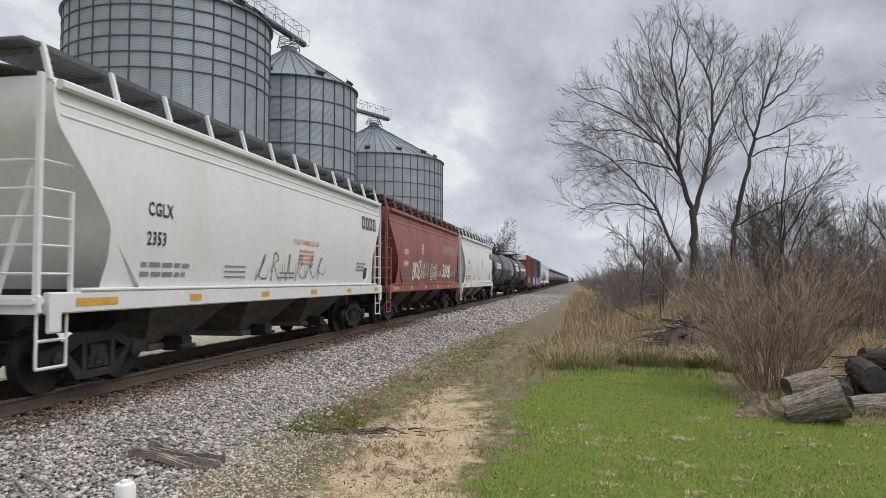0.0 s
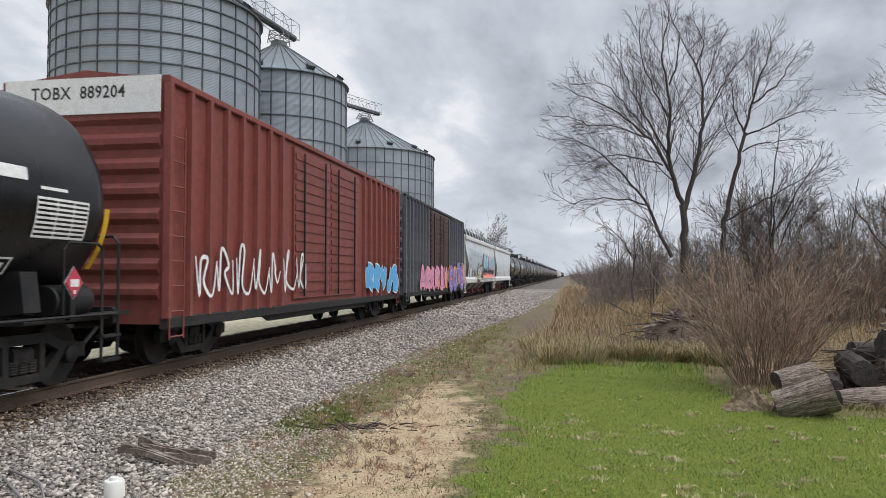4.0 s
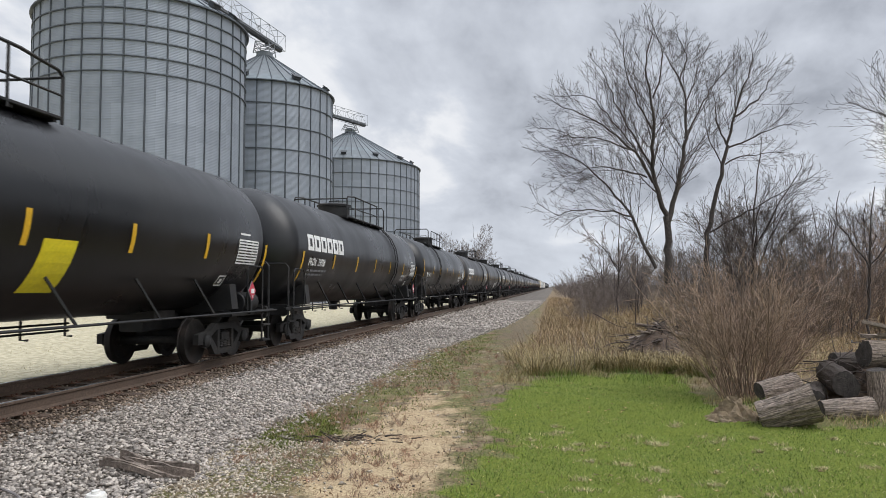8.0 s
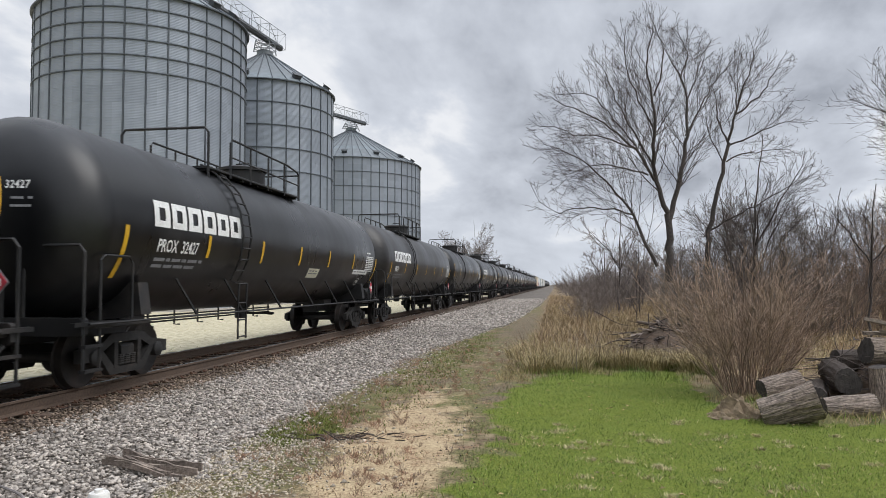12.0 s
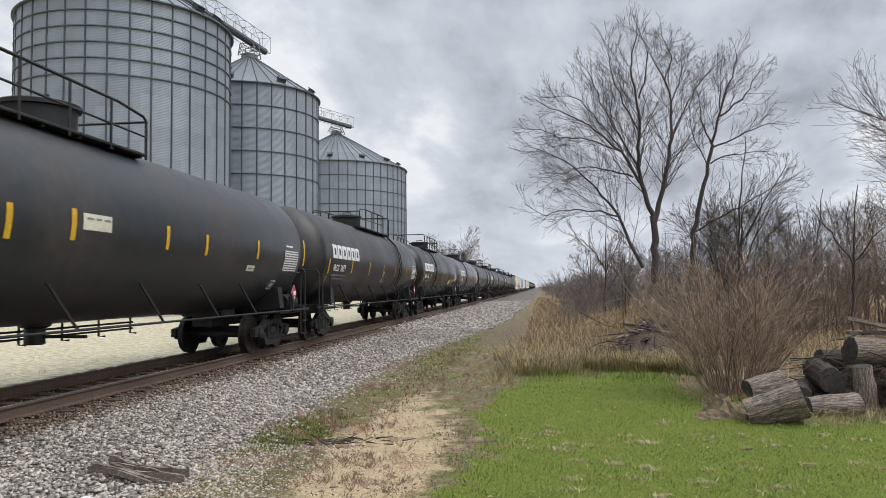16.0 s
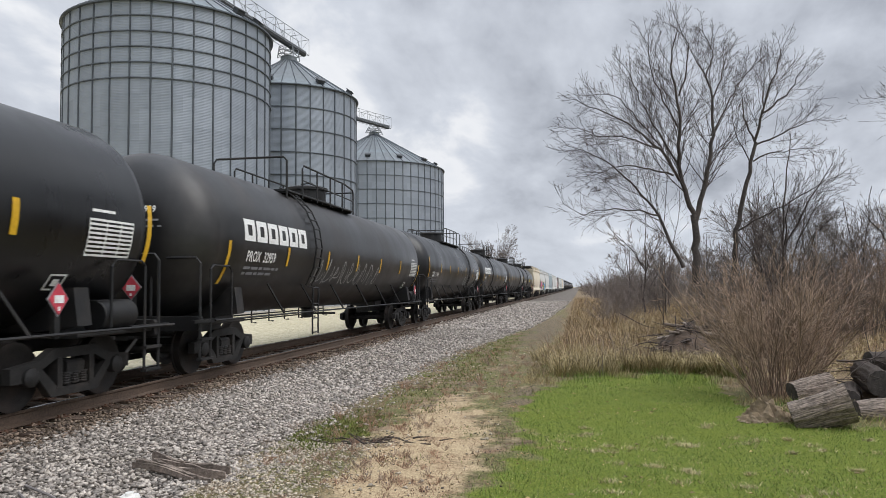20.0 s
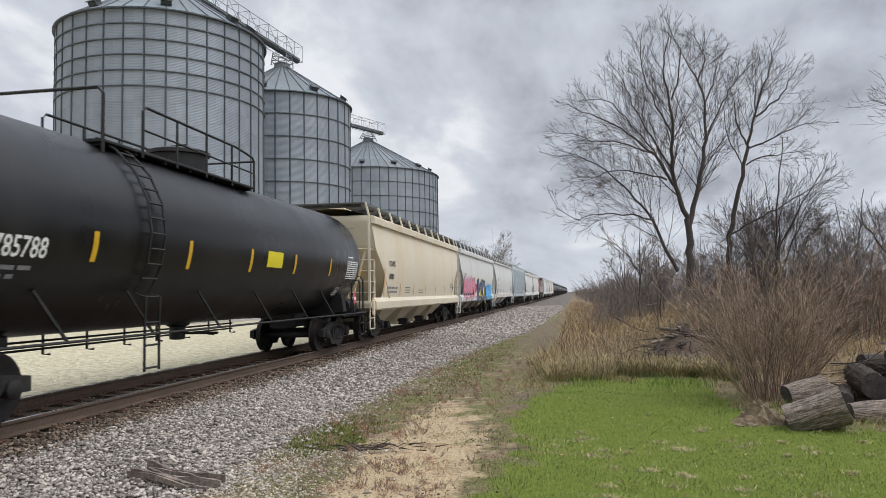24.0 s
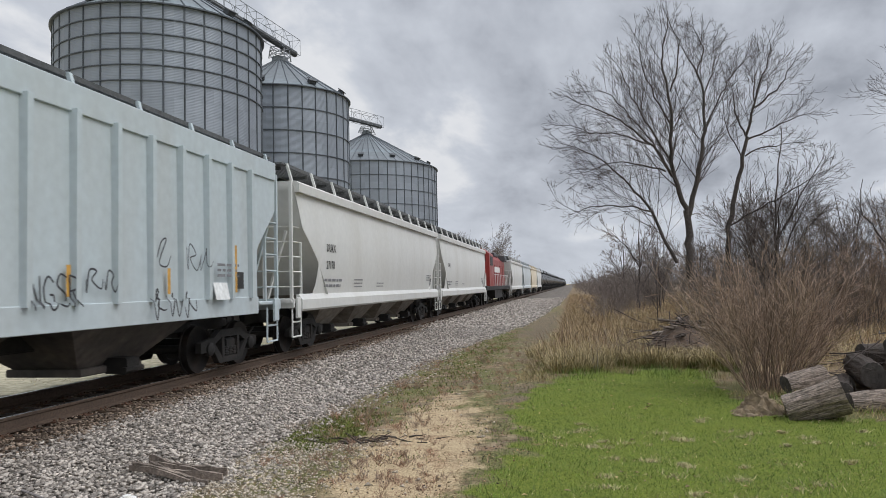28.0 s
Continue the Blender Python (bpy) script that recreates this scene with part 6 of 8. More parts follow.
    def ends():
        s = Shape()
        for e in (1,):
            y = e * (B + 0.10)
            s.box(0, e * (B - 0.35), 1.30, 3.0, 1.1, 0.08, 0.02)
            s.box(0, y + e * 0.02, 1.26, 3.06, 0.08, 0.24, 0.02)
            for sx in (-1, 1):
                s.box(sx * 1.46, y, 2.75, 0.07, 0.07, 2.9, 0.01)
                s.box(sx * 1.46, y - e * 0.62, 2.0, 0.05, 0.05, 1.5, 0.01)
                s.tube([(sx * 0.8, y - e * 0.1, 1.35), (sx * 1.3, y - e * 0.1, 3.0)], 0.04, 4)
                s.tube([(sx * 0.75, y, 1.30), (sx * 0.75, y, 2.9)], 0.02, 5)
                for k in range(5):
                    z = 1.65 + 0.36 * k
                    s.tube([(sx * 1.46, y, z), (sx * 0.75, y, z)], 0.018, 5)
                    s.tube([(sx * 1.47, y, z), (sx * 1.47, y - e * 0.62, z)], 0.018, 5)
                for q in (0, 0.55):
                    s.tube([(sx * 1.47, y - e * q, 1.2), (sx * 1.47, y - e * q, 0.45)], 0.022, 5)
                for z in (0.45, 0.80):
                    s.tube([(sx * 1.47, y, z), (sx * 1.47, y - e * 0.55, z)], 0.022, 5)
        return s.mesh("end_frame", M[sill_paint or paint])
    for rz in (0, 180):
        part("end_frame", cached(("hend", sill_paint or paint, inset, round(half, 2)), ends), car, "end platform, ladders and corner posts", pose(0, 0, 0, 0, 0, rz))
    if ribs:
        def rib_mesh():
            return Shape().prism([(1.47, -0.055), (1.60, -0.05), (1.60, 0.05), (1.47, 0.055)], "z", SILL1, EAVE - 0.02).mesh("side_rib", M[paint])
        rm = cached(("hrib", paint), rib_mesh)
        for k in range(ribs):
            y = -7.7 + 15.4 * k / (ribs - 1)
            part("side_rib", rm, car, m=pose(0, y, 0))
            part("side_rib", rm, car, m=pose(0, y, 0, 0, 0, 180))
    add_trucks(car, (-half + 2.2, half - 2.2))
    add_couplers(car, half)

    off = 0.012 + (0.07 if ribs else 0)

    def place(u, v, y0=-B + 2.08):
        low = (1.605 if v < 1.33 else 1.605 - 0.72 * (v - 1.33)) if style == "angle" else 1.563
        return Vector((max(hop_side_x(v, bulge), low if v < SILL1 + 0.05 else 0) + off, y0 + u, v))
    car["body_end"] = B
    if mark:
        lettering(mark, 0.30, lambda u, v: place(u + mark_u, mark_v + v), mark_paint, car, "owner_mark", "painted reporting mark", 1.1, 0.006, 0.85)
        lettering(number, 0.30, lambda u, v: place(u + mark_u, mark_v - 0.46 + v), mark_paint, car, "car_number", "painted car number", 1.1, 0.006, 0.85)
        s = Shape()
        bars(s, place, mark_u - 0.1, mark_v - 0.80, (1.5, 1.4), 0.07, 0.08, rng)
        for k in range(5):
            patch(s, place, 2.6 + (k % 2) * 2.6, 1.62 + 0.1 * (k // 2), 3.5 + (k % 2) * 2.6, 1.65 + 0.1 * (k // 2), 1)
        bars(s, place, 2 * B - 5.0, 2.05, (0.9, 0.8, 0.9), 0.05, 0.05, rng)
        tagged(part("small_print", s.mesh("small_print", M["grey_mark"]), car, "small painted data lines"), kind="stuff")
        lettering(mark, 0.20, lambda u, v: Vector((0.25 + u, -B + 0.145, 3.78 + v)), mark_paint, car, "end_lettering", "painted mark on the end wall", 1.1, 0.004, 0.85)
        lettering(number, 0.20, lambda u, v: Vector((0.25 + u, -B + 0.145, 3.50 + v)), mark_paint, car, "end_lettering", "painted number on the end wall", 1.1, 0.004, 0.85)
        s = Shape()
        patch(s, place, 2 * B - 4.2, 1.62, 2 * B - 3.9, 1.95, 2)
        part("data_stencil", s.mesh("data_stencil", M["black_mark"]), car, "black stencil block")
    if tape == "upright":
        for k in range(7):
            y = -B + 1.45 + (2 * B - 3.6) * k / 6
            h = 0.92 if k in (0, 6) else 0.42
            tm = cached(("tape", h, bulge, off), lambda: patch(Shape(), lambda u, v: place(u, v, 0), -0.045, SILL1 + 0.12, 0.045, SILL1 + 0.12 + h, 3).mesh("reflective_tape", M["amber"]))
            part("reflective_tape", tm, car, "upright amber reflective strip", pose(0, y, 0))
    elif tape:
        for k in range(6):
            L = 0.9 if k == 0 else 0.4
            tm = cached(("tape", L), lambda: Shape().add([(1.571, 0, SILL0 + 0.10), (1.571, L, SILL0 + 0.10), (1.571, L, SILL0 + 0.21), (1.571, 0, SILL0 + 0.21)], [(0, 1, 2, 3)]).mesh("reflective_tape", M["amber"]))
            part("reflective_tape", tm, car, "amber reflective strip on the sill", pose(0, -B + 0.5 + (2 * B - 1.4) * k / 5, 0))
    if logo:
        s = Shape()
        # slanted block emblem near the trailing end
        y0 = 2 * B - 4.45
        for k in range(4):
            u = y0 + 0.40 * k
            for a, b, c, d in ((0.0, 3.16, 0.10, 3.56), (0.22, 3.16, 0.32, 3.56), (0.0, 3.46, 0.32, 3.56), (0.0, 3.16, 0.32, 3.26)):
                patch(s, lambda p, q: place(p + 0.22 * (q - 3.16), q), u + a, b, u + c, d, 2)
        part("owner_logo", s.mesh("owner_logo", M["emblem"]), car, "slanted black block emblem")
    if logo == 2:
        s = Shape()
        for k in range(4):
            patch(s, place, 6.3, 1.95 + 0.1 * k, 7.3, 2.0 + 0.1 * k, 1)
        lettering("DO NOT HAMMER ON CAR", 0.17, lambda u, v: place(5.9 + u, 2.42 + v), "pink_red", car, "red_lettering", "faded red stencilled words", 1.0, 0.002, 0.8)
        part("red_notice", s.mesh("red_notice", M["pink_red"]), car, "faded red stencilled notice")
    if extra:
        extra(car, rng, place)
    return car


def boxcar(label, paint, half=9.2, mark="", number="", graffiti=None, header=False, seed=1):
    car = thing("boxcar", Matrix.Identity(4), label, "boxcar", "train cars")
    B = half - 0.6
    Z0, Z1 = 0.76, 5.02

    def body():
        s = Shape()
        s.prism([(-1.50, Z0), (1.50, Z0), (1.50, Z1 - 0.15), (0, Z1 + 0.05), (-1.50, Z1 - 0.15)], "y", -B, B)
        return s.mesh("body", M[paint])
    part("body", cached(("xbody", paint, half), body), car, "riveted steel boxcar body")
    rm = cached(("xrib", paint), lambda: Shape().prism([(1.49, -0.075), (1.60, -0.05), (1.60, 0.05), (1.49, 0.075)], "z", Z0 + 0.1, Z1 - 0.22).mesh("side_post", M[paint]))
    n = 25
    for k in range(n):
        y = -B + 0.04 + (2 * B - 0.08) * k / (n - 1)
        if abs(y) > 2.9:
            part("side_post", rm, car, m=pose(0, y, 0))
            part("side_post", rm, car, m=pose(0, -y, 0, 0, 0, 180))
    dp = M["bay_red" if paint == "box_blue" else paint]
    leaf = Shape().box(1.53, 0, 2.85, 0.06, 2.70, 3.70, 0.01).mesh("door", dp)
    bar = Shape().prism([(-1.28, -0.07), (1.28, -0.07), (1.28, 0.07), (-1.28, 0.07)], "x", 1.55, 1.585).mesh("door_rib", dp)
    rod = Shape().tube([(1.63, 0, 1.05), (1.63, 0, 4.6)], 0.025, 5).mesh("lock_rod", M["steel_black"])
    for y in (-1.37, 1.37):
        door = part("door", leaf, car, "sliding plug door with pressed ribs", pose(0, y, 0))
        for k in range(14):
            part("door_rib", bar, door, m=pose(0, 0, 1.24 + 0.25 * k))
        for q in (-0.8, 0.8):
            part("lock_rod", rod, door, "", pose(0, q, 0))
    sill = Shape().box(1.50, 0, Z0 + 0.02, 0.14, 2 * B, 0.2, 0.02).mesh("side_sill", M["truck"])
    chord = Shape().box(1.50, 0, Z1 - 0.16, 0.16, 2 * B, 0.13, 0.02).mesh("top_chord", M["steel_black" if paint == "box_blue" else paint])
    for rz in (0, 180):
        part("side_sill", sill, car, "", pose(0, 0, 0, 0, 0, rz))
        part("top_chord", chord, car, "", pose(0, 0, 0, 0, 0, rz))
    part("centre_sill", Shape().box(0, 0, 0.85, 0.5, 2 * half - 1.4, 0.35).mesh("centre_sill", M["truck"]), car)
    part("side_skirt", Shape().prism([(-4.6, 0.80), (4.6, 0.80), (3.9, 0.55), (-3.9, 0.55)], "x", 1.38, 1.46).mesh("side_skirt", M["truck"]), car)
    for e in (-1, 1):
        s = Shape()
        for k in range(8):
            z = 1.3 + 0.42 * k
            s.prism([(e * B, z - 0.14), (e * (B + 0.07), z - 0.05), (e * (B + 0.07), z + 0.05), (e * B, z + 0.14)], "x", -1.42, 1.42)
        for sx in (-1, 1):
            for k in range(9):
                z = 0.55 + 0.42 * k
                s.tube([(sx * 1.58, e * (B - 0.05), z), (sx * 1.58, e * (B - 0.5), z)], 0.016, 5)
            for q in (0.05, 0.5):
                s.tube([(sx * 1.58, e * (B - q), 0.5), (sx * 1.58, e * (B - q), 4.1)], 0.018, 5)
        part("end_panel", s.mesh("end_panel", M[paint]), car, "corrugated end with ladder")
    if header:
        s = Shape().box(0, -B - 0.085, Z1 - 0.42, 2.9, 0.02, 0.62).mesh("end_board", M["white"])
        hb = part("end_board", s, car, "white panel at the top of the end")
        lettering(mark + "  " + number, 0.30, lambda u, v: Vector((-0.95 + u, -B - 0.099, Z1 - 0.46 + v)), "black_mark", hb, "car_number", "", 1.05, 0.004, 0.9)
    add_trucks(car, (-half + 2.4, half - 2.4))
    add_couplers(car, half)

    def place(u, v, y0=-B):
        return Vector((1.606, y0 + u, v))
    car["body_end"] = B + 2.08
    if graffiti:
        graffiti(car, random.Random(seed), place)
    return car


def locomotive(label):
    car = thing("locomotive", Matrix.Identity(4), label, "locomotive", "train cars")
    s = Shape().box(0, 0, 1.35, 3.0, 21.0, 0.35, 0.04)
    s.prism([(-3.4, 1.2), (3.4, 1.2), (3.0, 0.45), (-3.0, 0.45)], "x", -1.35, 1.35)
    part("frame", s.mesh("frame", M["steel_black"]), car, "black frame and fuel tank")
    s = Shape().prism([(-1.0, 1.5), (1.0, 1.5), (1.0, 3.9), (0.6, 4.35), (-0.6, 4.35), (-1.0, 3.9)], "y", -5.0, 9.8)
    for k in range(9):
        s.box(1.0, -3.8 + 1.5 * k, 2.6, 0.06, 1.1, 1.7, 0.01)
    part("hood", s.mesh("hood", M["loco_red"]), car, "red engine hood")
    s = Shape().prism([(-1.5, 1.5), (1.5, 1.5), (1.5, 4.1), (0.9, 4.55), (-0.9, 4.55), (-1.5, 4.1)], "y", -8.2, -5.2)
    s.prism([(-1.2, 1.5), (1.2, 1.5), (1.2, 2.9), (0.8, 3.1), (-0.8, 3.1), (-1.2, 2.9)], "y", -10.2, -8.2)
    part("cab", s.mesh("cab", M["loco_red"]), car, "red cab and short nose")
    s = Shape()
    for sx in (-1, 1):
        s.box(sx * 1.505, -6.7, 3.55, 0.03, 1.8, 0.75, 0.01)
        s.box(sx * 0.7, -8.215, 3.75, 1.0, 0.03, 0.6)
    part("cab_window", s.mesh("cab_window", M["black_mark"]), car, "dark cab windows")
    s = Shape()
    for k in range(4):
        s.prism([(-9.9 + 0.5 * k, 1.55), (-9.7 + 0.5 * k, 1.55), (-9.4 + 0.5 * k, 2.5), (-9.6 + 0.5 * k, 2.5)], "x", 1.21, 1.22)
    s.box(1.02, 2.0, 3.0, 0.10, 4.5, 0.5)
    part("white_marking", s.mesh("white_marking", M["white"]), car, "white markings")
    s = Shape()
    s.box(0, 4.0, 4.45, 1.6, 3.4, 0.35, 0.08)
    s.box(0, 8.4, 4.2, 2.6, 2.4, 0.5, 0.08)
    part("radiator", s.mesh("radiator", M["leg_dark"]), car, "dark radiator and roof fans")
    s = Shape()
    for sx in (-1, 1):
        s.tube([(sx * 1.45, -4.9, 2.5), (sx * 1.45, 10.2, 2.5)], 0.022, 5)
        for k in range(11):
            s.tube([(sx * 1.45, -4.9 + 1.5 * k, 1.5), (sx * 1.45, -4.9 + 1.5 * k, 2.5)], 0.02, 5)
        for y in (-10.3, 10.3):
            s.tube([(sx * 1.45, y, 0.4), (sx * 1.45, y, 2.5), (sx * 0.4, y, 2.5)], 0.022, 5)
    part("handrail", s.mesh("handrail", M["white"]), car)
    add_trucks(car, (-7.0, 7.0), (-1.6, 0.0, 1.6))
    add_couplers(car, 10.9)
    return car


# ---- painted scrawls ----
def blob_row(car, rng, place, u0, u1, v0, v1, fill, rim, count, mat_hi=None, wave=0.12):
    """A row of fat jagged painted shapes with a dark rim, as sprayed on car sides."""
    car["coats"] = car.get("coats", 0) + 1
    lift = 0.005 * car["coats"]
    for layer, key, grow, off in (("sprayed_outline", rim, 0.07, 0.0), ("sprayed_fill", fill, 0.0, 0.004), ("sprayed_highlight", mat_hi, -0.10, 0.008)):
        if not key:
            continue
        r2 = random.Random(rng.random() if layer == "sprayed_outline" else 7)
        r2 = random.Random(int(u0 * 100) + count)
        s = Shape()
        w = (u1 - u0) / count
        for k in range(count):
            c = u0 + w * (k + 0.5)
            n = 12
            lean = r2.uniform(-0.25, 0.25)
            rad = [r2.uniform(0.72, 1.12) for _ in range(n)]
            mid = (v0 + v1) / 2 + r2.uniform(-1, 1) * wave
            hw, hh = w * 0.56 + grow, (v1 - v0) / 2 + grow
            if hw <= 0.03 or hh <= 0.03:
                continue
            pts = []
            for j in range(n):
                a = 2 * math.pi * j / n
                cu, sv = math.cos(a), math.sin(a)
                q = max(abs(cu), abs(sv)) ** -0.55
                u = c + hw * rad[j] * cu * q + lean * sv * hh * 0.5
                pts.append(place(u, mid + hh * rad[j] * sv * q) + Vector((0.0002 * k + 0.4 * off + lift, 0, 0)))
            s.add([sum(pts, Vector()) / n] + pts, [(0, j + 1, (j + 1) % n + 1) for j in range(n)])
        tagged(part(layer, s.mesh(layer, M[key]), car, key + " sprayed shapes"), kind="stuff")


def smooth_line(pts, k=6):
    """A flowing line through points in the plane of a car's side."""
    out = []
    n = len(pts)
    for i in range(n - 1):
        p0, p1, p2, p3 = pts[max(0, i - 1)], pts[i], pts[i + 1], pts[min(n - 1, i + 2)]
        for j in range(k):
            t = j / k
            out.append(0.5 * (2 * p1 + (p2 - p0) * t + (2 * p0 - 5 * p1 + 4 * p2 - p3) * t * t + (3 * p1 - p0 - 3 * p2 + p3) * t ** 3))
    return out + [pts[-1]]


def ribbon(s, place, line, width, lift, taper=0.0):
    """A painted stroke as a flat strip with mitred joins."""
    n = len(line)
    if n < 2:
        return
    left, right = [], []
    for i, p in enumerate(line):
        d = line[min(n - 1, i + 1)] - line[max(0, i - 1)]
        if d.length < 1e-5:
            d = Vector((1, 0))
        t = i / (n - 1)
        nrm = Vector((-d.y, d.x)).normalized() * width * (1 - taper * abs(2 * t - 1) ** 2)
        left.append(place(p.x + nrm.x, p.y + nrm.y) + lift)
        right.append(place(p.x - nrm.x, p.y - nrm.y) + lift)
    s.add(left + right, [(i, i + 1, n + i + 1, n + i) for i in range(n - 1)])


def scrawl(car, rng, place, u0, u1, v0, v1, key, count, width=0.03, name="sprayed_scrawl"):
    """Thin looping sprayed strokes, like joined handwriting."""
    car["coats"] = car.get("coats", 0) + 1
    s = Shape()
    w = (u1 - u0) / count
    h = v1 - v0
    for k in range(count):
        c = u0 + w * k
        pts = [Vector((c + w * 0.05, v0 + h * rng.uniform(0.4, 0.9)))]
        for a, b in ((0.15, 0.0), (0.35, 0.95), (0.55, 0.75), (0.35, 0.35), (0.75, 0.10), (0.95, 0.6)):
            pts.append(Vector((c + w * (a + rng.uniform(-0.14, 0.14)), v0 + h * min(1.0, max(0.0, b + rng.uniform(-0.25, 0.25))))))
        ribbon(s, place, smooth_line(pts), width, Vector((0.005 * car["coats"] + 0.0003 * (k % 3), 0, 0)), 0.5)
    tagged(part(name, s.mesh(name, M[key]), car, key + " sprayed strokes"), kind="stuff")


STROKES = (
    (((0.85, 1.0), (0.72, 0.35), (0.45, 0.0), (0.05, 0.18)),),
    (((0.05, 1.0), (0.2, 0.55), (0.65, 0.5)), ((0.85, 1.0), (0.65, 0.35), (0.3, 0.0))),
    (((0.12, 0.0), (0.25, 0.5), (0.2, 1.0)), ((0.2, 1.0), (0.95, 0.75), (0.85, 0.2), (0.12, 0.0))),
    (((0.95, 0.9), (0.35, 1.0), (0.1, 0.68), (0.85, 0.38), (0.7, 0.03), (0.05, 0.1)),),
    (((0.0, 0.0), (0.2, 0.6), (0.45, 1.0), (0.7, 0.6), (0.95, 0.0)), ((0.2, 0.38), (0.75, 0.36))),
    (((0.1, 0.0), (0.12, 0.6), (0.1, 1.0)), ((0.1, 1.0), (0.85, 0.8), (0.25, 0.5), (0.95, 0.0))),
    (((0.92, 0.85), (0.4, 1.0), (0.1, 0.5), (0.4, 0.0), (0.92, 0.15)), ((0.2, 0.5), (0.8, 0.55))))


GLYPHS = {
    "A": (((0, 0), (0.3, 0.6), (0.5, 1), (0.7, 0.6), (1, 0)), ((0.2, 0.36), (0.8, 0.36))),
    "B": (((0.12, 0), (0.1, 1)), ((0.1, 1), (0.8, 0.88), (0.7, 0.6), (0.15, 0.52)), ((0.15, 0.52), (0.95, 0.4), (0.85, 0.06), (0.12, 0))),
    "C": (((0.95, 0.82), (0.5, 1), (0.1, 0.7), (0.1, 0.3), (0.5, 0), (0.95, 0.16)),),
    "D": (((0.1, 0), (0.12, 1)), ((0.12, 1), (0.85, 0.8), (0.9, 0.3), (0.1, 0))),
    "E": (((0.9, 1), (0.1, 0.95), (0.1, 0.05), (0.9, 0)), ((0.1, 0.5), (0.75, 0.52))),
    "G": (((0.95, 0.82), (0.5, 1), (0.1, 0.7), (0.1, 0.3), (0.5, 0), (0.9, 0.15), (0.9, 0.45)), ((0.9, 0.45), (0.55, 0.45))),
    "J": (((0.15, 1), (0.95, 0.98)), ((0.72, 1), (0.66, 0.25), (0.35, 0), (0.0, 0.2))),
    "K": (((0.1, 0), (0.1, 1)), ((0.9, 1), (0.15, 0.45)), ((0.3, 0.55), (0.95, 0))),
    "M": (((0, 0), (0.12, 1), (0.5, 0.35), (0.88, 1), (1, 0)),),
    "N": (((0.1, 0), (0.1, 1), (0.85, 0.05), (0.9, 1)),),
    "O": (((0.5, 1), (0.08, 0.7), (0.1, 0.3), (0.5, 0), (0.92, 0.3), (0.9, 0.7), (0.5, 1)),),
    "P": (((0.12, 0), (0.1, 1)), ((0.1, 1), (0.88, 0.85), (0.8, 0.55), (0.15, 0.46))),
    "R": (((0.12, 0), (0.1, 1)), ((0.1, 1), (0.88, 0.85), (0.8, 0.58), (0.15, 0.5)), ((0.4, 0.5), (0.95, 0))),
    "S": (((0.95, 0.9), (0.35, 1), (0.1, 0.68), (0.85, 0.38), (0.7, 0.03), (0.05, 0.1)),),
    "T": (((0, 0.98), (1, 1)), ((0.5, 1), (0.48, 0))),
    "U": (((0.1, 1), (0.1, 0.3), (0.5, 0), (0.9, 0.3), (0.9, 1)),),
    "V": (((0.05, 1), (0.5, 0), (0.95, 1)),),
    "W": (((0, 1), (0.25, 0), (0.5, 0.7), (0.75, 0), (1, 1)),),
    "Y": (((0.05, 1), (0.45, 0.5), (0.95, 1)), ((0.75, 0.75), (0.4, 0))),
    "Z": (((0.05, 0.97), (0.95, 1), (0.1, 0.02), (1, 0)),),
}


def letters(car, rng, place, u0, u1, v0, v1, fill, rim, count, fat=0.15, halo=None, line=None, spikes=0, word=""):
    """Fat sprayed letters that overlap: halo, dark rim, fill and a few fine lines."""
    count = len(word) or count
    w = (u1 - u0) / count
    h = v1 - v0
    rows = []
    for k in range(count):
        lean = rng.uniform(-0.15, 0.2)
        dv = rng.uniform(-0.06, 0.06) * h
        loose = 0.03 if word else 0.06
        for st in GLYPHS[word[k]] if word else STROKES[(k * 3 + int(rng.random() * 7)) % 7]:
            rows.append(smooth_line([Vector((u0 + w * (k + 0.06 + 0.88 * a + lean * (b - 0.5) * 0.5 + rng.uniform(-loose, loose)), v0 + fat * 0.8 + dv + (h - 1.6 * fat) * b)) for a, b in st]))
    for k in range(spikes):
        a = u0 + (u1 - u0) * (k + rng.random()) / spikes
        rows.append([Vector((a, v0 + 0.3 * h)), Vector((a + 0.05, v0 + 0.8 * h)), Vector((a + rng.uniform(-0.1, 0.25), v1 + rng.uniform(0.0, 0.22) * h))])
    for name, key, grow in (("sprayed_halo", halo, 0.205), ("sprayed_outline", rim, 0.17 if halo else 0.055), ("sprayed_fill", fill, 0.0), ("sprayed_line", line, -1)):
        if not key:
            continue
        car["coats"] = car.get("coats", 0) + 1
        s = Shape()
        for i, r in enumerate(rows):
            ribbon(s, place, r if grow >= 0 else r[1:-1], fat + grow if grow >= 0 else 0.016, Vector((0.005 * car["coats"] + 0.0002 * (i % 7), 0, 0)), 0.25)
        tagged(part(name, s.mesh(name, M[key]), car, key + " sprayed shapes"), kind="stuff")

# ---- the train ----
GAPS = [7.66, 24.7, 41.25, 57.9, 77.45, 96.2, 114.2, 132.2, 151.5, 169.9, 187.75, 206.5, 225.8, 245.0, 264.2, 282.8, 302.3, 321.8, 340.6, 360.1, 378.9, 397.5, 416.7, 434.5, 453.9, 472.6, 491.9, 511.3, 529.5, 548.3, 567.1, 585.8, 605.5, 624.8, 644.6]
V0, ACC = 21.4516, -0.0294


def travelled(t):
    return V0 * t + ACC * t * t / 2


CARS = []


def put(make, i):
    """Hold a car between two of the train's couplings."""
    car = make
    CARS.append((car, (GAPS[i] + GAPS[i + 1]) / 2))


def half_of(i):
    return (GAPS[i + 1] - GAPS[i]) / 2


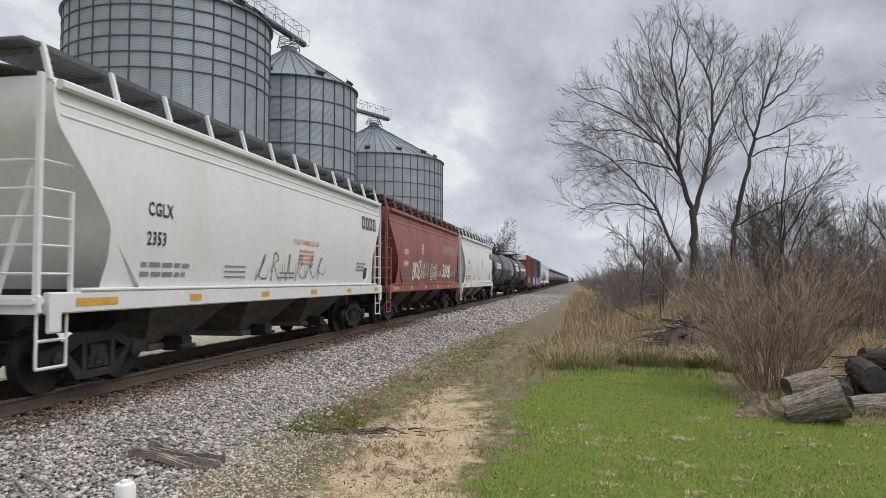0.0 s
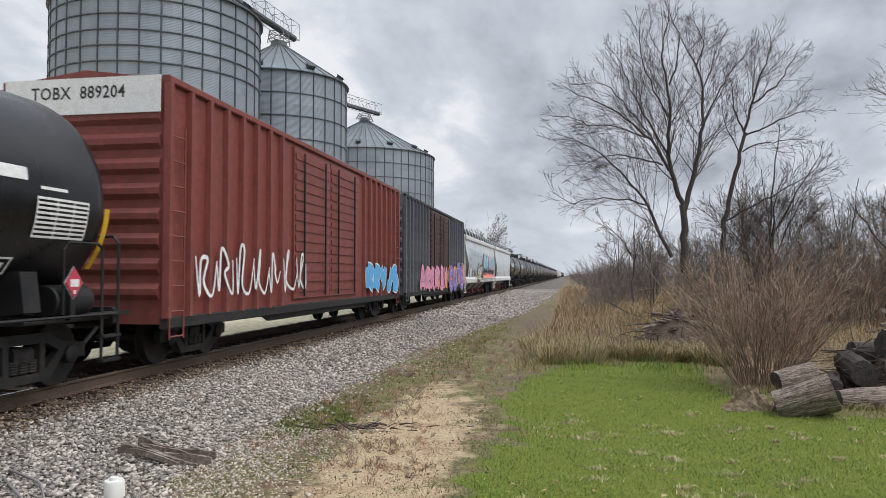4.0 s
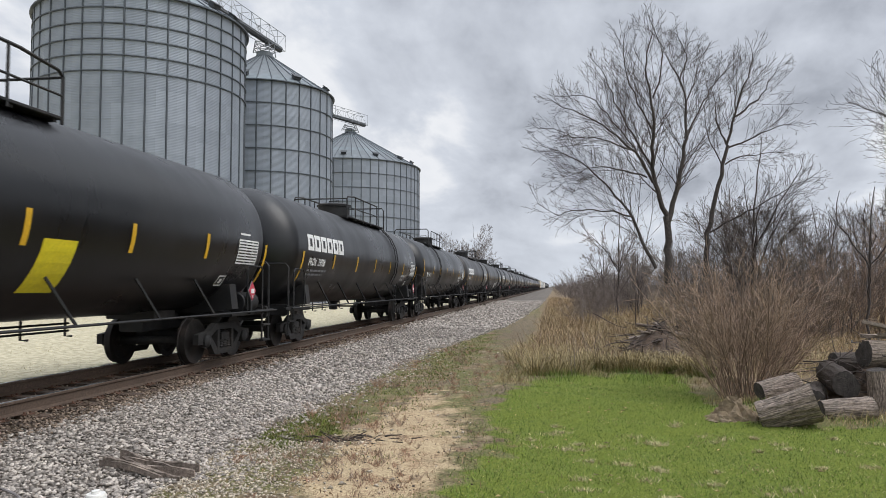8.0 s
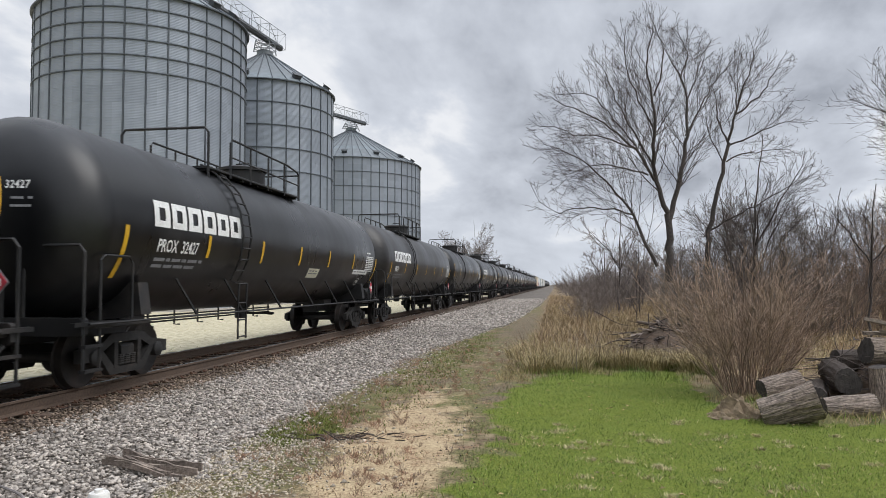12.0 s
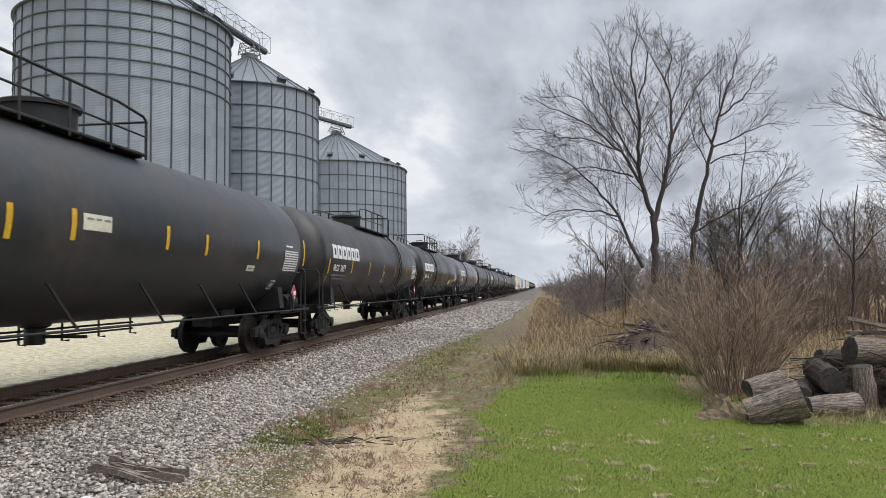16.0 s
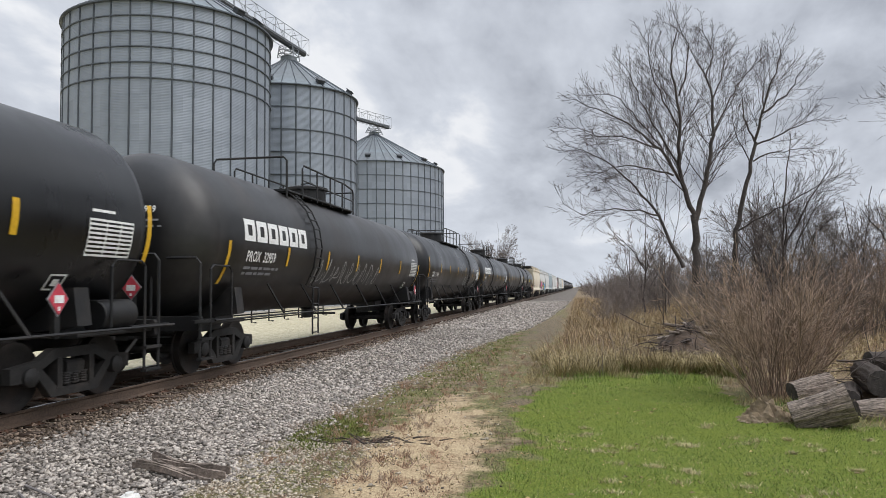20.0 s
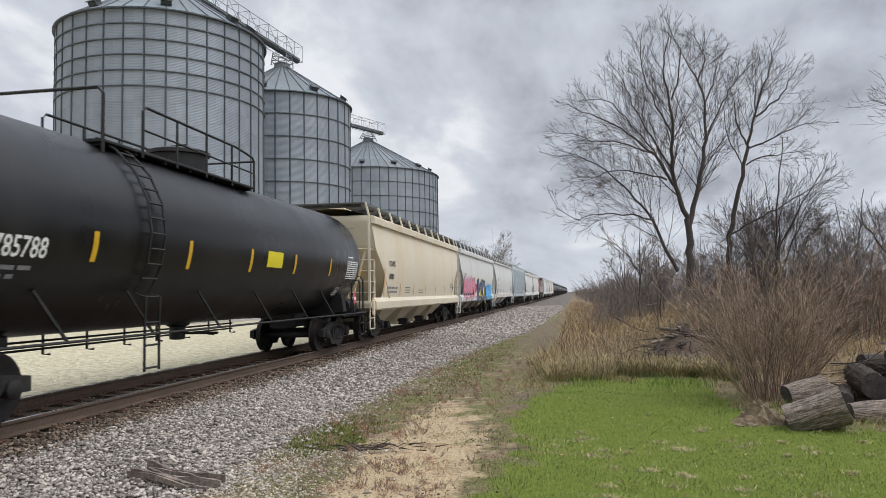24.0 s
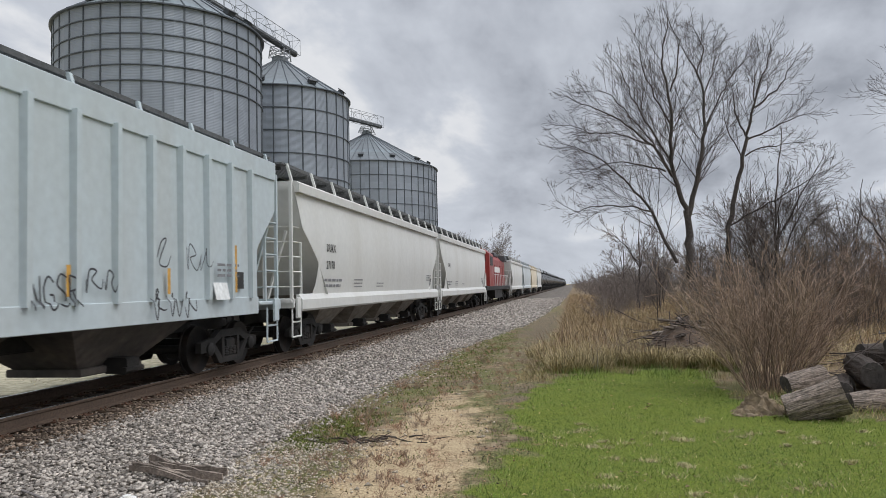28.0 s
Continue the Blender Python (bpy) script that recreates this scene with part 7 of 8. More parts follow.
def along(car, place):
    """Marks placed by the distance from the car's middle."""
    return lambda y, v: place(y + car["body_end"] - 2.08, v)


def wings(car, rng, place):
    scrawl(car, rng, place, 4.0, 8.2, 1.55, 2.15, "charcoal", 6, 0.012)


def white_tags(car, rng, place):
    at = along(car, place)
    letters(car, rng, at, -4.1, -2.6, 1.62, 2.36, "chalk", None, 4, 0.055, word="BKUZ")
    scrawl(car, rng, at, -2.5, -1.7, 1.72, 2.25, "amber", 3, 0.03)
    scrawl(car, rng, at, -2.6, -0.8, 1.66, 2.35, "chalk", 4, 0.014)
    letters(car, rng, at, -0.5, 1.0, 1.60, 2.22, "hop_red", "chalk", 3, 0.05, word="EMS")
    scrawl(car, rng, at, 1.0, 2.1, 1.75, 2.0, "chalk", 3, 0.012)
    scrawl(car, rng, at, 1.6, 2.2, 1.75, 2.1, "amber", 2, 0.03)
    letters(car, rng, at, 2.3, 4.35, 1.70, 2.36, "chalk", None, 5, 0.06, word="SOVOB")
    scrawl(car, rng, at, 4.9, 6.0, 1.75, 2.05, "chalk", 3, 0.010)
    s = Shape()
    patch(s, at, 2.7, 2.86, 6.2, 3.30, 3)
    part("faded_panel", s.mesh("faded_panel", M["faded_panel"]), car, "faded painted-over grey panel")
    s = Shape()
    for a, b, c, d in ((-2.36, 2.70, -2.32, 3.10), (-2.10, 2.70, -2.06, 3.10), (-2.36, 2.70, -2.06, 2.73), (-2.36, 3.07, -2.06, 3.10), (-2.28, 2.92, -2.14, 2.97), (-2.26, 2.80, -2.16, 2.88)):
        patch(s, at, a, b, c, d, 1)
    part("data_stencil", s.mesh("data_stencil", M["chalk"]), car, "white stencilled frame")


def mural_a(car, rng, place):
    at = along(car, place)
    s = Shape()
    for k in range(8):
        patch(s, at, -7.5 + 0.9 * k, 1.5, -6.6 + 0.9 * k, 3.42 - 0.03 * k, 8)
    part("paint_patch", s.mesh("paint_patch", M["hop_slate"]), car, "large bluish painted-over patch")
    car["coats"] = 1
    scrawl(car, rng, at, -8.0, -7.6, 2.55, 2.95, "grey_mark", 2, 0.014)
    scrawl(car, rng, at, -6.1, -2.6, 2.86, 3.16, "grey_mark", 9, 0.010)
    scrawl(car, rng, at, -2.6, -0.6, 2.96, 3.10, "grey_mark", 4, 0.008)
    s = Shape()
    patch(s, lambda y, v: at(y, v) + Vector((0.004, 0, 0)), -7.2, 1.5, -6.3, 2.02, 3)
    part("paint_patch", s.mesh("paint_patch", M["hop_white"]), car, "painted-over pale patch")
    scrawl(car, rng, at, -6.3, -5.4, 1.5, 2.05, "charcoal", 3, 0.022)
    scrawl(car, rng, at, -5.35, -4.2, 1.5, 1.98, "charcoal", 4, 0.022)
    scrawl(car, rng, at, -4.2, -3.6, 1.45, 1.98, "orange", 2, 0.030)
    letters(car, rng, at, -3.3, -0.3, 1.20, 2.24, "chalk", "charcoal", 5, 0.13, "lemon", "charcoal", word="JOPPA")
    blob_row(car, rng, at, -0.2, 8.1, 1.9, 3.05, "salmon", None, 11, None, 0.2)
    letters(car, rng, at, 0.0, 3.2, 1.85, 3.05, "sky", "plum", 5, 0.15, None, "chalk", 10, word="WATCE")
    letters(car, rng, at, 3.5, 8.0, 1.85, 3.0, "sky", "salmon", 4, 0.15, None, "plum", 10, word="NPAT")
    letters(car, rng, at, -0.1, 8.0, 1.45, 2.05, "charcoal", None, 9, 0.13, None, "plum", 8)
    letters(car, rng, at, -0.2, 8.1, 1.38, 1.72, "crimson", "salmon", 7, 0.09)
    scrawl(car, rng, at, -0.2, 2.6, 1.12, 1.28, "charcoal", 6, 0.010)


def mural_b(car, rng, place):
    at = along(car, place)
    letters(car, rng, at, -7.6, -2.8, 1.12, 2.40, "pink", "charcoal", 6, 0.20, None, "crimson", 12)
    letters(car, rng, at, -2.7, -1.9, 1.2, 2.2, "crimson", "chalk", 1, 0.12, word="R")
    letters(car, rng, at, -1.8, 2.6, 1.06, 2.40, "slate_blue", "charcoal", 4, 0.25, "lemon", "plum", word="JYDS")
    letters(car, rng, at, 3.0, 6.4, 1.08, 2.05, "azure", "teal", 7, 0.15, None, "sky", 13)
    scrawl(car, rng, at, 2.6, 3.0, 1.8, 2.05, "charcoal", 2, 0.015)
    scrawl(car, rng, at, 2.7, 3.1, 1.1, 1.3, "azure", 2, 0.015)


def mural_box(car, rng, place):
    at = along(car, place)
    blob_row(car, rng, at, -2.4, 1.9, 0.8, 1.9, "orange", None, 5, None, 0.12)
    letters(car, rng, at, -5.6, 1.8, 0.82, 2.1, "pink", "charcoal", 6, 0.24, None, "violet")
    blob_row(car, rng, at, 2.0, 8.36, 0.95, 2.15, "orange", None, 7, None, 0.08)
    letters(car, rng, at, 7.2, 8.3, 1.0, 1.9, "salmon", None, 2, 0.12)
    letters(car, rng, at, 2.3, 7.7, 0.76, 2.20, "violet", "plum", 4, 0.33, None, "chalk", word="CUTS")
    s = Shape()
    patch(s, at, 7.25, 1.12, 7.7, 1.34, 1)
    part("notice_plate", s.mesh("notice_plate", M["yellow_sheet"]), car, "yellow notice plate")
    s = Shape()
    bars(s, at, 7.2, 2.28, (0.5, 0.45, 0.5, 0.4), 0.05, 0.04, rng)
    tagged(part("small_print", s.mesh("small_print", M["chalk"]), car, "small white data lines"), kind="stuff")


def mural_red(car, rng, place):
    scrawl(car, rng, place, 0.8, 6.5, 1.2, 2.1, "chalk", 7, 0.04)
    letters(car, rng, place, 12.0, 16.4, 1.0, 2.0, "azure", "chalk", 5, 0.2)


def rib_tags(car, rng, place):
    at = along(car, place)
    letters(car, rng, at, 1.35, 2.3, 1.40, 1.85, "charcoal", None, 4, 0.016, word="NGSR")
    scrawl(car, rng, at, 2.4, 3.2, 1.6, 1.9, "charcoal", 2, 0.015)
    scrawl(car, rng, at, 4.0, 4.6, 2.0, 2.45, "charcoal", 1, 0.015)
    scrawl(car, rng, at, 3.9, 5.3, 1.15, 1.6, "charcoal", 3, 0.018)
    scrawl(car, rng, at, 5.0, 6.0, 1.95, 2.4, "charcoal", 2, 0.012)
    s = Shape()
    patch(s, at, 6.0, 1.42, 6.55, 1.74, 1)
    part("data_stencil", s.mesh("data_stencil", M["chalk"]), car, "white stencil block")
    s = Shape()
    patch(s, along(car, lambda u, v: place(u, v) + Vector((0.004, 0, 0))), 6.1, 1.48, 6.42, 1.70, 1)
    part("data_stencil", s.mesh("data_stencil", M["black_mark"]), car, "black stencil block")


def rust_spot(car, rng, place):
    for k, (key, q) in enumerate((("rust_pale", 1.0), ("rust_mid", 0.72), ("rust", 0.42))):
        s = Shape()
        pts = [place(6.95 + 0.17 * q * math.cos(2 * math.pi * a / 24), 2.72 + 0.40 * q * math.sin(2 * math.pi * a / 24)) + Vector((0.003 * k, 0, 0)) for a in range(24)]
        s.add([place(6.95, 2.72) + Vector((0.003 * k, 0, 0))] + pts, [(0, a + 1, (a + 1) % 24 + 1) for a in range(24)])
        part("rust_stain", s.mesh("rust_stain", M[key]), car, "orange rust stain on white paint")


def pink_smear(car, rng, place):
    at = along(car, place)
    for k in range(5):
        scrawl(car, rng, at, 0.5 + 0.1 * k, 1.7 + 0.06 * k, 1.52, 2.02 - 0.05 * k, "faint_pink", 2, 0.018)


def tank_scrawl(y, key, w=2.0, n=4):
    def f(car, rng):
        scrawl(car, rng, on_tank(y), 0, w, 1.65, 2.3, key, n, 0.02)
    return f


def tank_bubble(car, rng):
    letters(car, rng, on_tank(-0.2), 0, 2.8, 1.32, 2.02, "chalk", "charcoal", 4, 0.10, word="BGUS")


def tank_sheet(car, rng):
    s = Shape()
    patch(s, on_tank(0.55), 0, 1.36, 0.70, 2.2, 5)
    part("notice_sheet", s.mesh("notice_sheet", M["yellow_sheet"]), car, "yellow pasted notice sheet")


def tank_sheet_low(car, rng):
    tank_note(car, rng)
    s = Shape()
    patch(s, on_tank(3.7), 0, 1.78, 0.8, 2.09, 3)
    part("notice_sheet", s.mesh("notice_sheet", M["yellow_sheet"]), car, "yellow pasted notice sheet")
    s = Shape()
    patch(s, on_tank(4.55), 0, 1.80, 0.4, 2.08, 3)
    part("notice_plate", s.mesh("notice_plate", M["grey_mark"]), car, "grey notice plate")


def tank_note(car, rng):
    lettering("LIQUEFIED PETROLEUM GAS", 0.13, lambda u, v: on_tank(5.2)(u, 1.98 + v), "white", car, "gas_notice", "white painted notice", 1.0, 0.003, 0.62)
    lettering("NOT ODORIZED", 0.13, lambda u, v: on_tank(5.2)(u, 1.80 + v), "white", car, "gas_notice", "white painted notice", 1.0, 0.003, 0.62)


def tank_plate(car, rng):
    s = Shape()
    patch(s, on_tank(0.99), 0, 2.21, 0.84, 2.56, 3)
    part("notice_sheet", s.mesh("notice_sheet", M["yellow_sheet"]), car, "small yellow notice plate")


def labels_on(*rows):
    """Pasted sheets on a tank: (y0, y1, v0, v1, material), each with a few lines of print."""
    def f(car, rng):
        for y0, y1, v0, v1, key in rows:
            s = patch(Shape(), on_tank(0, 0.010), y0, v0, y1, v1, 3)
            sheet = part("notice_sheet", s.mesh("notice_sheet", M[key]), car, "pasted notice sheet")
            s = bars(Shape(), on_tank(0, 0.013), y0 + 0.08, v1 - 0.09, [(y1 - y0) * 0.85] * max(1, int((v1 - v0) / 0.09) - 1), 0.035, 0.045, rng)
            tagged(part("small_print", s.mesh("small_print", M["grey_mark"]), sheet, "lines of small print"), kind="stuff")
    return f


def tank_gas(car, rng):
    lettering("NOT ODORIZED", 0.19, lambda u, v: on_tank(5.5)(u, 2.86 + v), "white", car, "gas_notice", "white painted notice", 1.0, 0.004, 0.8)
    lettering("LIQUEFIED PETROLEUM GAS", 0.19, lambda u, v: on_tank(5.1)(u, 2.64 + v), "white", car, "gas_notice", "white painted notice", 1.0, 0.004, 0.8)


def tank_gas_low(car, rng):
    lettering("LIQUEFIED PETROLEUM GAS", 0.16, lambda u, v: on_tank(5.2)(u, 2.12 + v), "white", car, "gas_notice", "white painted notice", 1.0, 0.004, 0.72)
    lettering("NON-ODORIZED", 0.16, lambda u, v: on_tank(5.5)(u, 1.90 + v), "white", car, "gas_notice", "weathered painted notice", 1.0, 0.004, 0.8)


def build_train():
    T = "black railway tank car with white block shapes and stripes"
    P = "plain black railway tank car with yellow stripes and grime"
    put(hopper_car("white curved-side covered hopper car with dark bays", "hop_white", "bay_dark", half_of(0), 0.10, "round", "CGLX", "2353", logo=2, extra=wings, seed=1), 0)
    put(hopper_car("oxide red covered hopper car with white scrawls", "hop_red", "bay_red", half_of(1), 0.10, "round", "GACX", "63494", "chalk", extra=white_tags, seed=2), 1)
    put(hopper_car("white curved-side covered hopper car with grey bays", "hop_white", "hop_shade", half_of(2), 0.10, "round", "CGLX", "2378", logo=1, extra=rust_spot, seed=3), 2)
    put(tank_car(T, "tank_black", half_of(3), 1, "PROX", "39471", -7.45, STRIPES, 1, tank_gas_low, seed=4), 3)
    put(tank_car("black railway tank car with a broad white band", "tank_black", half_of(4), 2, "PROX", "92194", -7.45, STRIPES, 1, tank_scrawl(2.4, "chalk", 1.6, 3), seed=5), 4)
    put(boxcar("rust-red ribbed boxcar with white end board and scrawls", "box_red", half_of(5), "TOBX", "889204", mural_red, True, 6), 5)
    put(boxcar("dark slate boxcar with violet and orange painted shapes", "box_blue", half_of(6), "", "", mural_box, False, 7), 6)
    put(hopper_car("pale grey covered hopper car with a large painted mural", "hop_grey", "hop_shade", half_of(7), 0.10, "angle", "NCIX", "1903", tape="upright", bays=4, inset=0.35, gate="gate_red", extra=mural_a, seed=8, sill_paint="hop_white"), 7)
    put(hopper_car("pale grey covered hopper car", "hop_grey", "hop_shade", half_of(8), 0.10, "angle", "NCIX", "310", tape="upright", bays=4, inset=0.35, gate="gate_red", extra=pink_smear, seed=9, sill_paint="hop_white"), 8)
    put(tank_car("black railway tank car with yellow notice sheet and white blocks", "tank_black", half_of(9), 1, "PROX", "48567", -7.45, STRIPES, 0.6, tank_sheet, seed=10), 9)
    put(tank_car(T, "tank_black", half_of(10), 1, "PROX", "39008", -7.45, STRIPES, 0.6, tank_note, seed=11, flip=True), 10)
    put(tank_car(P, "tank_black", half_of(11), 0, "TILX", "308231", -7.6, HIGH, 0.6, tank_gas_low, seed=12), 11)
    put(tank_car(T, "tank_faded", half_of(12), 1, "PROX", "32953", -7.45, MIXED, 0.6, tank_gas, seed=13, flip=True), 12)
    put(tank_car("slate grey railway tank car with a chalky scrawl", "tank_slate", half_of(13), 0, "CGTX", "64925", -7.6, HIGH, 0.6, tank_bubble, seed=14, flip=True), 13)
    put(tank_car(T, "tank_black", half_of(14), 1, "PROX", "32427", -6.95, STRIPES, 0.6, labels_on((1.1, 2.0, 1.74, 2.02, "sheet_cream"), (5.5, 7.3, 1.92, 2.08, "white")), seed=15), 14)
    put(tank_car("grimy black tank car with white blocks and rusty top", "tank_faded", half_of(15), 1, "PROX", "", -7.45, STRIPES, 0.6, seed=16), 15)
    put(tank_car(P, "tank_black", half_of(16), 0, "", "", -7.6, HIGH, 0.6, seed=17), 16)
    put(tank_car(T, "tank_black", half_of(17), 1, "PROX", "34036", -7.45, STRIPES, 0.6, labels_on((-2.46, -1.55, 1.74, 2.02, "sheet_cream"), (5.1, 6.9, 1.90, 2.05, "white"), (6.7, 7.7, 2.55, 3.0, "grey_mark")), seed=18, flip=True), 17)
    put(tank_car("slate grey railway tank car with small print", "tank_slate", half_of(18), 0, "CGTX", "64941", -7.6, EXTRA, 0.6, labels_on((-1.14, -0.43, 2.46, 2.70, "sheet_cream"), (5.0, 5.45, 1.98, 2.12, "sheet_cream")), seed=19), 18)
    put(tank_car("brown-grimed black tank car with white blocks and stripes", "tank_faded", half_of(19), 1, "PROX", "34059", -7.45, STRIPES, 0.6, tank_scrawl(0.1, "chalk", 0.65, 1), seed=20, flip=True), 19)
    put(tank_car(T, "tank_black", half_of(20), 1, "PROX", "37355", -7.45, STRIPES, 0.6, tank_sheet_low, seed=21), 20)
    put(tank_car("black tank car with painted silvery sheen and white block shapes", "tank_sheen", half_of(21), 1, "PROX", "32318", -7.45, STRIPES, 0.6, seed=22), 21)
    put(tank_car("black railway tank car with yellow stripes and chalky scrawls", "tank_black", half_of(22), 0, "SHPX", "224083", -7.6, HIGH, 0.6, tank_scrawl(-2.4, "chalk", 3.2, 5), seed=23, hazard_y=6.4, flip=True), 22)
    put(tank_car("grimy black tank car with white blocks and chalky scrawls", "tank_faded", half_of(23), 1, "PROX", "32959", -7.45, STRIPES, 0.6, tank_scrawl(-3.2, "chalk_dust", 6.0, 9), seed=24), 23)
    put(tank_car("black railway tank car with yellow stripes and chalky scrawls", "tank_black", half_of(24), 0, "CTCX", "137608", -7.6, HIGH, 0.6, tank_scrawl(2.2, "chalk", 2.0, 3), seed=25, flip=True), 24)
    put(tank_car(T, "tank_black", half_of(25), 1, "PROX", "", -7.45, STRIPES, 0.6, seed=26), 25)
    put(tank_car("slate grey railway tank car with yellow stripes", "tank_slate", half_of(26), 0, "", "", -7.6, HIGH, 0.6, seed=27, flip=True), 26)
    put(tank_car(P, "tank_black", half_of(27), 0, "CBTX", "785788", -7.8, STRIPES, 0.6, tank_plate, seed=28, mark_size=0.38), 27)
    put(hopper_car("cream covered hopper car with rusty streaks", "hop_beige", "hop_beige", half_of(28), 0.10, "angle", "DOWX", "69000", inset=0.35, tape="upright", bays=4, seed=29), 28)
    put(hopper_car("off-white covered hopper car with pink and blue painted shapes", "hop_white", "hop_shade", half_of(29), 0.08, "angle", "CCBX", "72162", inset=0.35, tape="upright", bays=4, extra=mural_b, seed=30, mark_u=-0.35), 29)
    put(hopper_car("white covered hopper car with amber strips on the sill", "hop_white", "hop_white", half_of(30), 0.10, "round", "AOKX", "91366", bays=3, seed=31), 30)
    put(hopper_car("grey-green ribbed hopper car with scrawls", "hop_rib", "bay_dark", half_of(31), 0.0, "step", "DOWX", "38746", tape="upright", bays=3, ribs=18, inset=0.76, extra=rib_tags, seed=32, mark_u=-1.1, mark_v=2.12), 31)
    put(hopper_car("white covered hopper car", "hop_white", "hop_shade", half_of(32), 0.10, "angle", "DUKX", "27178", inset=0.35, tape="", bays=4, seed=33), 32)
    put(hopper_car("white covered hopper car", "hop_white", "hop_shade", half_of(33), 0.10, "angle", "DUKX", "", inset=0.35, tape="", bays=4, seed=34), 33)
    y = GAPS[-1]
    CARS.append((locomotive("red diesel locomotive in the middle of the train"), y + 11.0))
    y += 22.0
    for paint in ("hop_white", "hop_grey", "hop_beige", "hop_white"):
        c = hopper_car("pale covered hopper car far down the train", paint, "hop_shade", 9.3, 0.10, "angle", tape="", bays=4)
        CARS.append((c, y + 9.3))
        y += 18.6
    first = tank_car("black railway tank car far down the train", "tank_black", 9.4, boxes=False)
    CARS.append((first, y + 9.4))
    for k in range(24):
        y += 18.8
        CARS.append((copy_thing(first, Matrix.Identity(4)), y + 9.4))


build_train()


def motions():
    """The train rolls towards -y past the camera."""
    for car, y in CARS:
        walk(car, [(t, pose(TRACK_X, y - travelled(t), RAIL_Z)) for t in (0, 4, 8, 12, 16, 20, 24, 28)])

# ---- ballast ----
def stones(rng, x, y, z, size, mat, name, label):
    """Angular broken stones: a few rough solids turned, stretched and strewn."""
    base = np.array([(1, 1, 1), (1, -1, -1), (-1, 1, -1), (-1, -1, 1), (1.25, 0, 0.2), (-1.2, 0.1, -0.2), (0, 1.3, 0), (0.1, -1.25, 0.1), (0, 0.2, 1.2), (0.1, 0, -1.2)]) * 0.62
    faces = hull_faces(base)
    n = len(x)
    ax = rng.normal(0, 1, (n, 4))
    ax /= np.linalg.norm(ax, axis=1)[:, None]
    w, i, j, k = ax.T
    R = np.stack([np.stack([1 - 2 * (j * j + k * k), 2 * (i * j - k * w), 2 * (i * k + j * w)], 1),
                  np.stack([2 * (i * j + k * w), 1 - 2 * (i * i + k * k), 2 * (j * k - i * w)], 1),
                  np.stack([2 * (i * k - j * w), 2 * (j * k + i * w), 1 - 2 * (i * i + j * j)], 1)], 1)
    st = rng.uniform(0.5, 1.35, (n, 1, 3)) * size[:, None, None]
    P = base[None] * st * rng.uniform(0.85, 1.15, (n, len(base), 1))
    P = np.einsum("nij,nkj->nki", R, P) * np.array([1, 1, 0.62]) + np.stack([x, y, z], 1)[:, None]
    F = (np.arange(n)[:, None, None] * len(base) + faces[None]).reshape(-1, 3)
    tagged(new(name, mesh_np(name, P.reshape(-1, 3), F, M[mat])), label, "gravel", kind="stuff")


def hull_faces(P):
    """Triangles of a convex hull of a few points."""
    out = []
    n = len(P)
    for a in range(n):
        for b in range(n):
            for c in range(b + 1, n):
                if a < b:
                    nn = np.cross(P[b] - P[a], P[c] - P[a])
                    s = (P - P[a]) @ nn
                    if (s < 1e-6).all():
                        out.append((a, b, c))
                    elif (s > -1e-6).all():
                        out.append((a, c, b))
    return np.array(out)


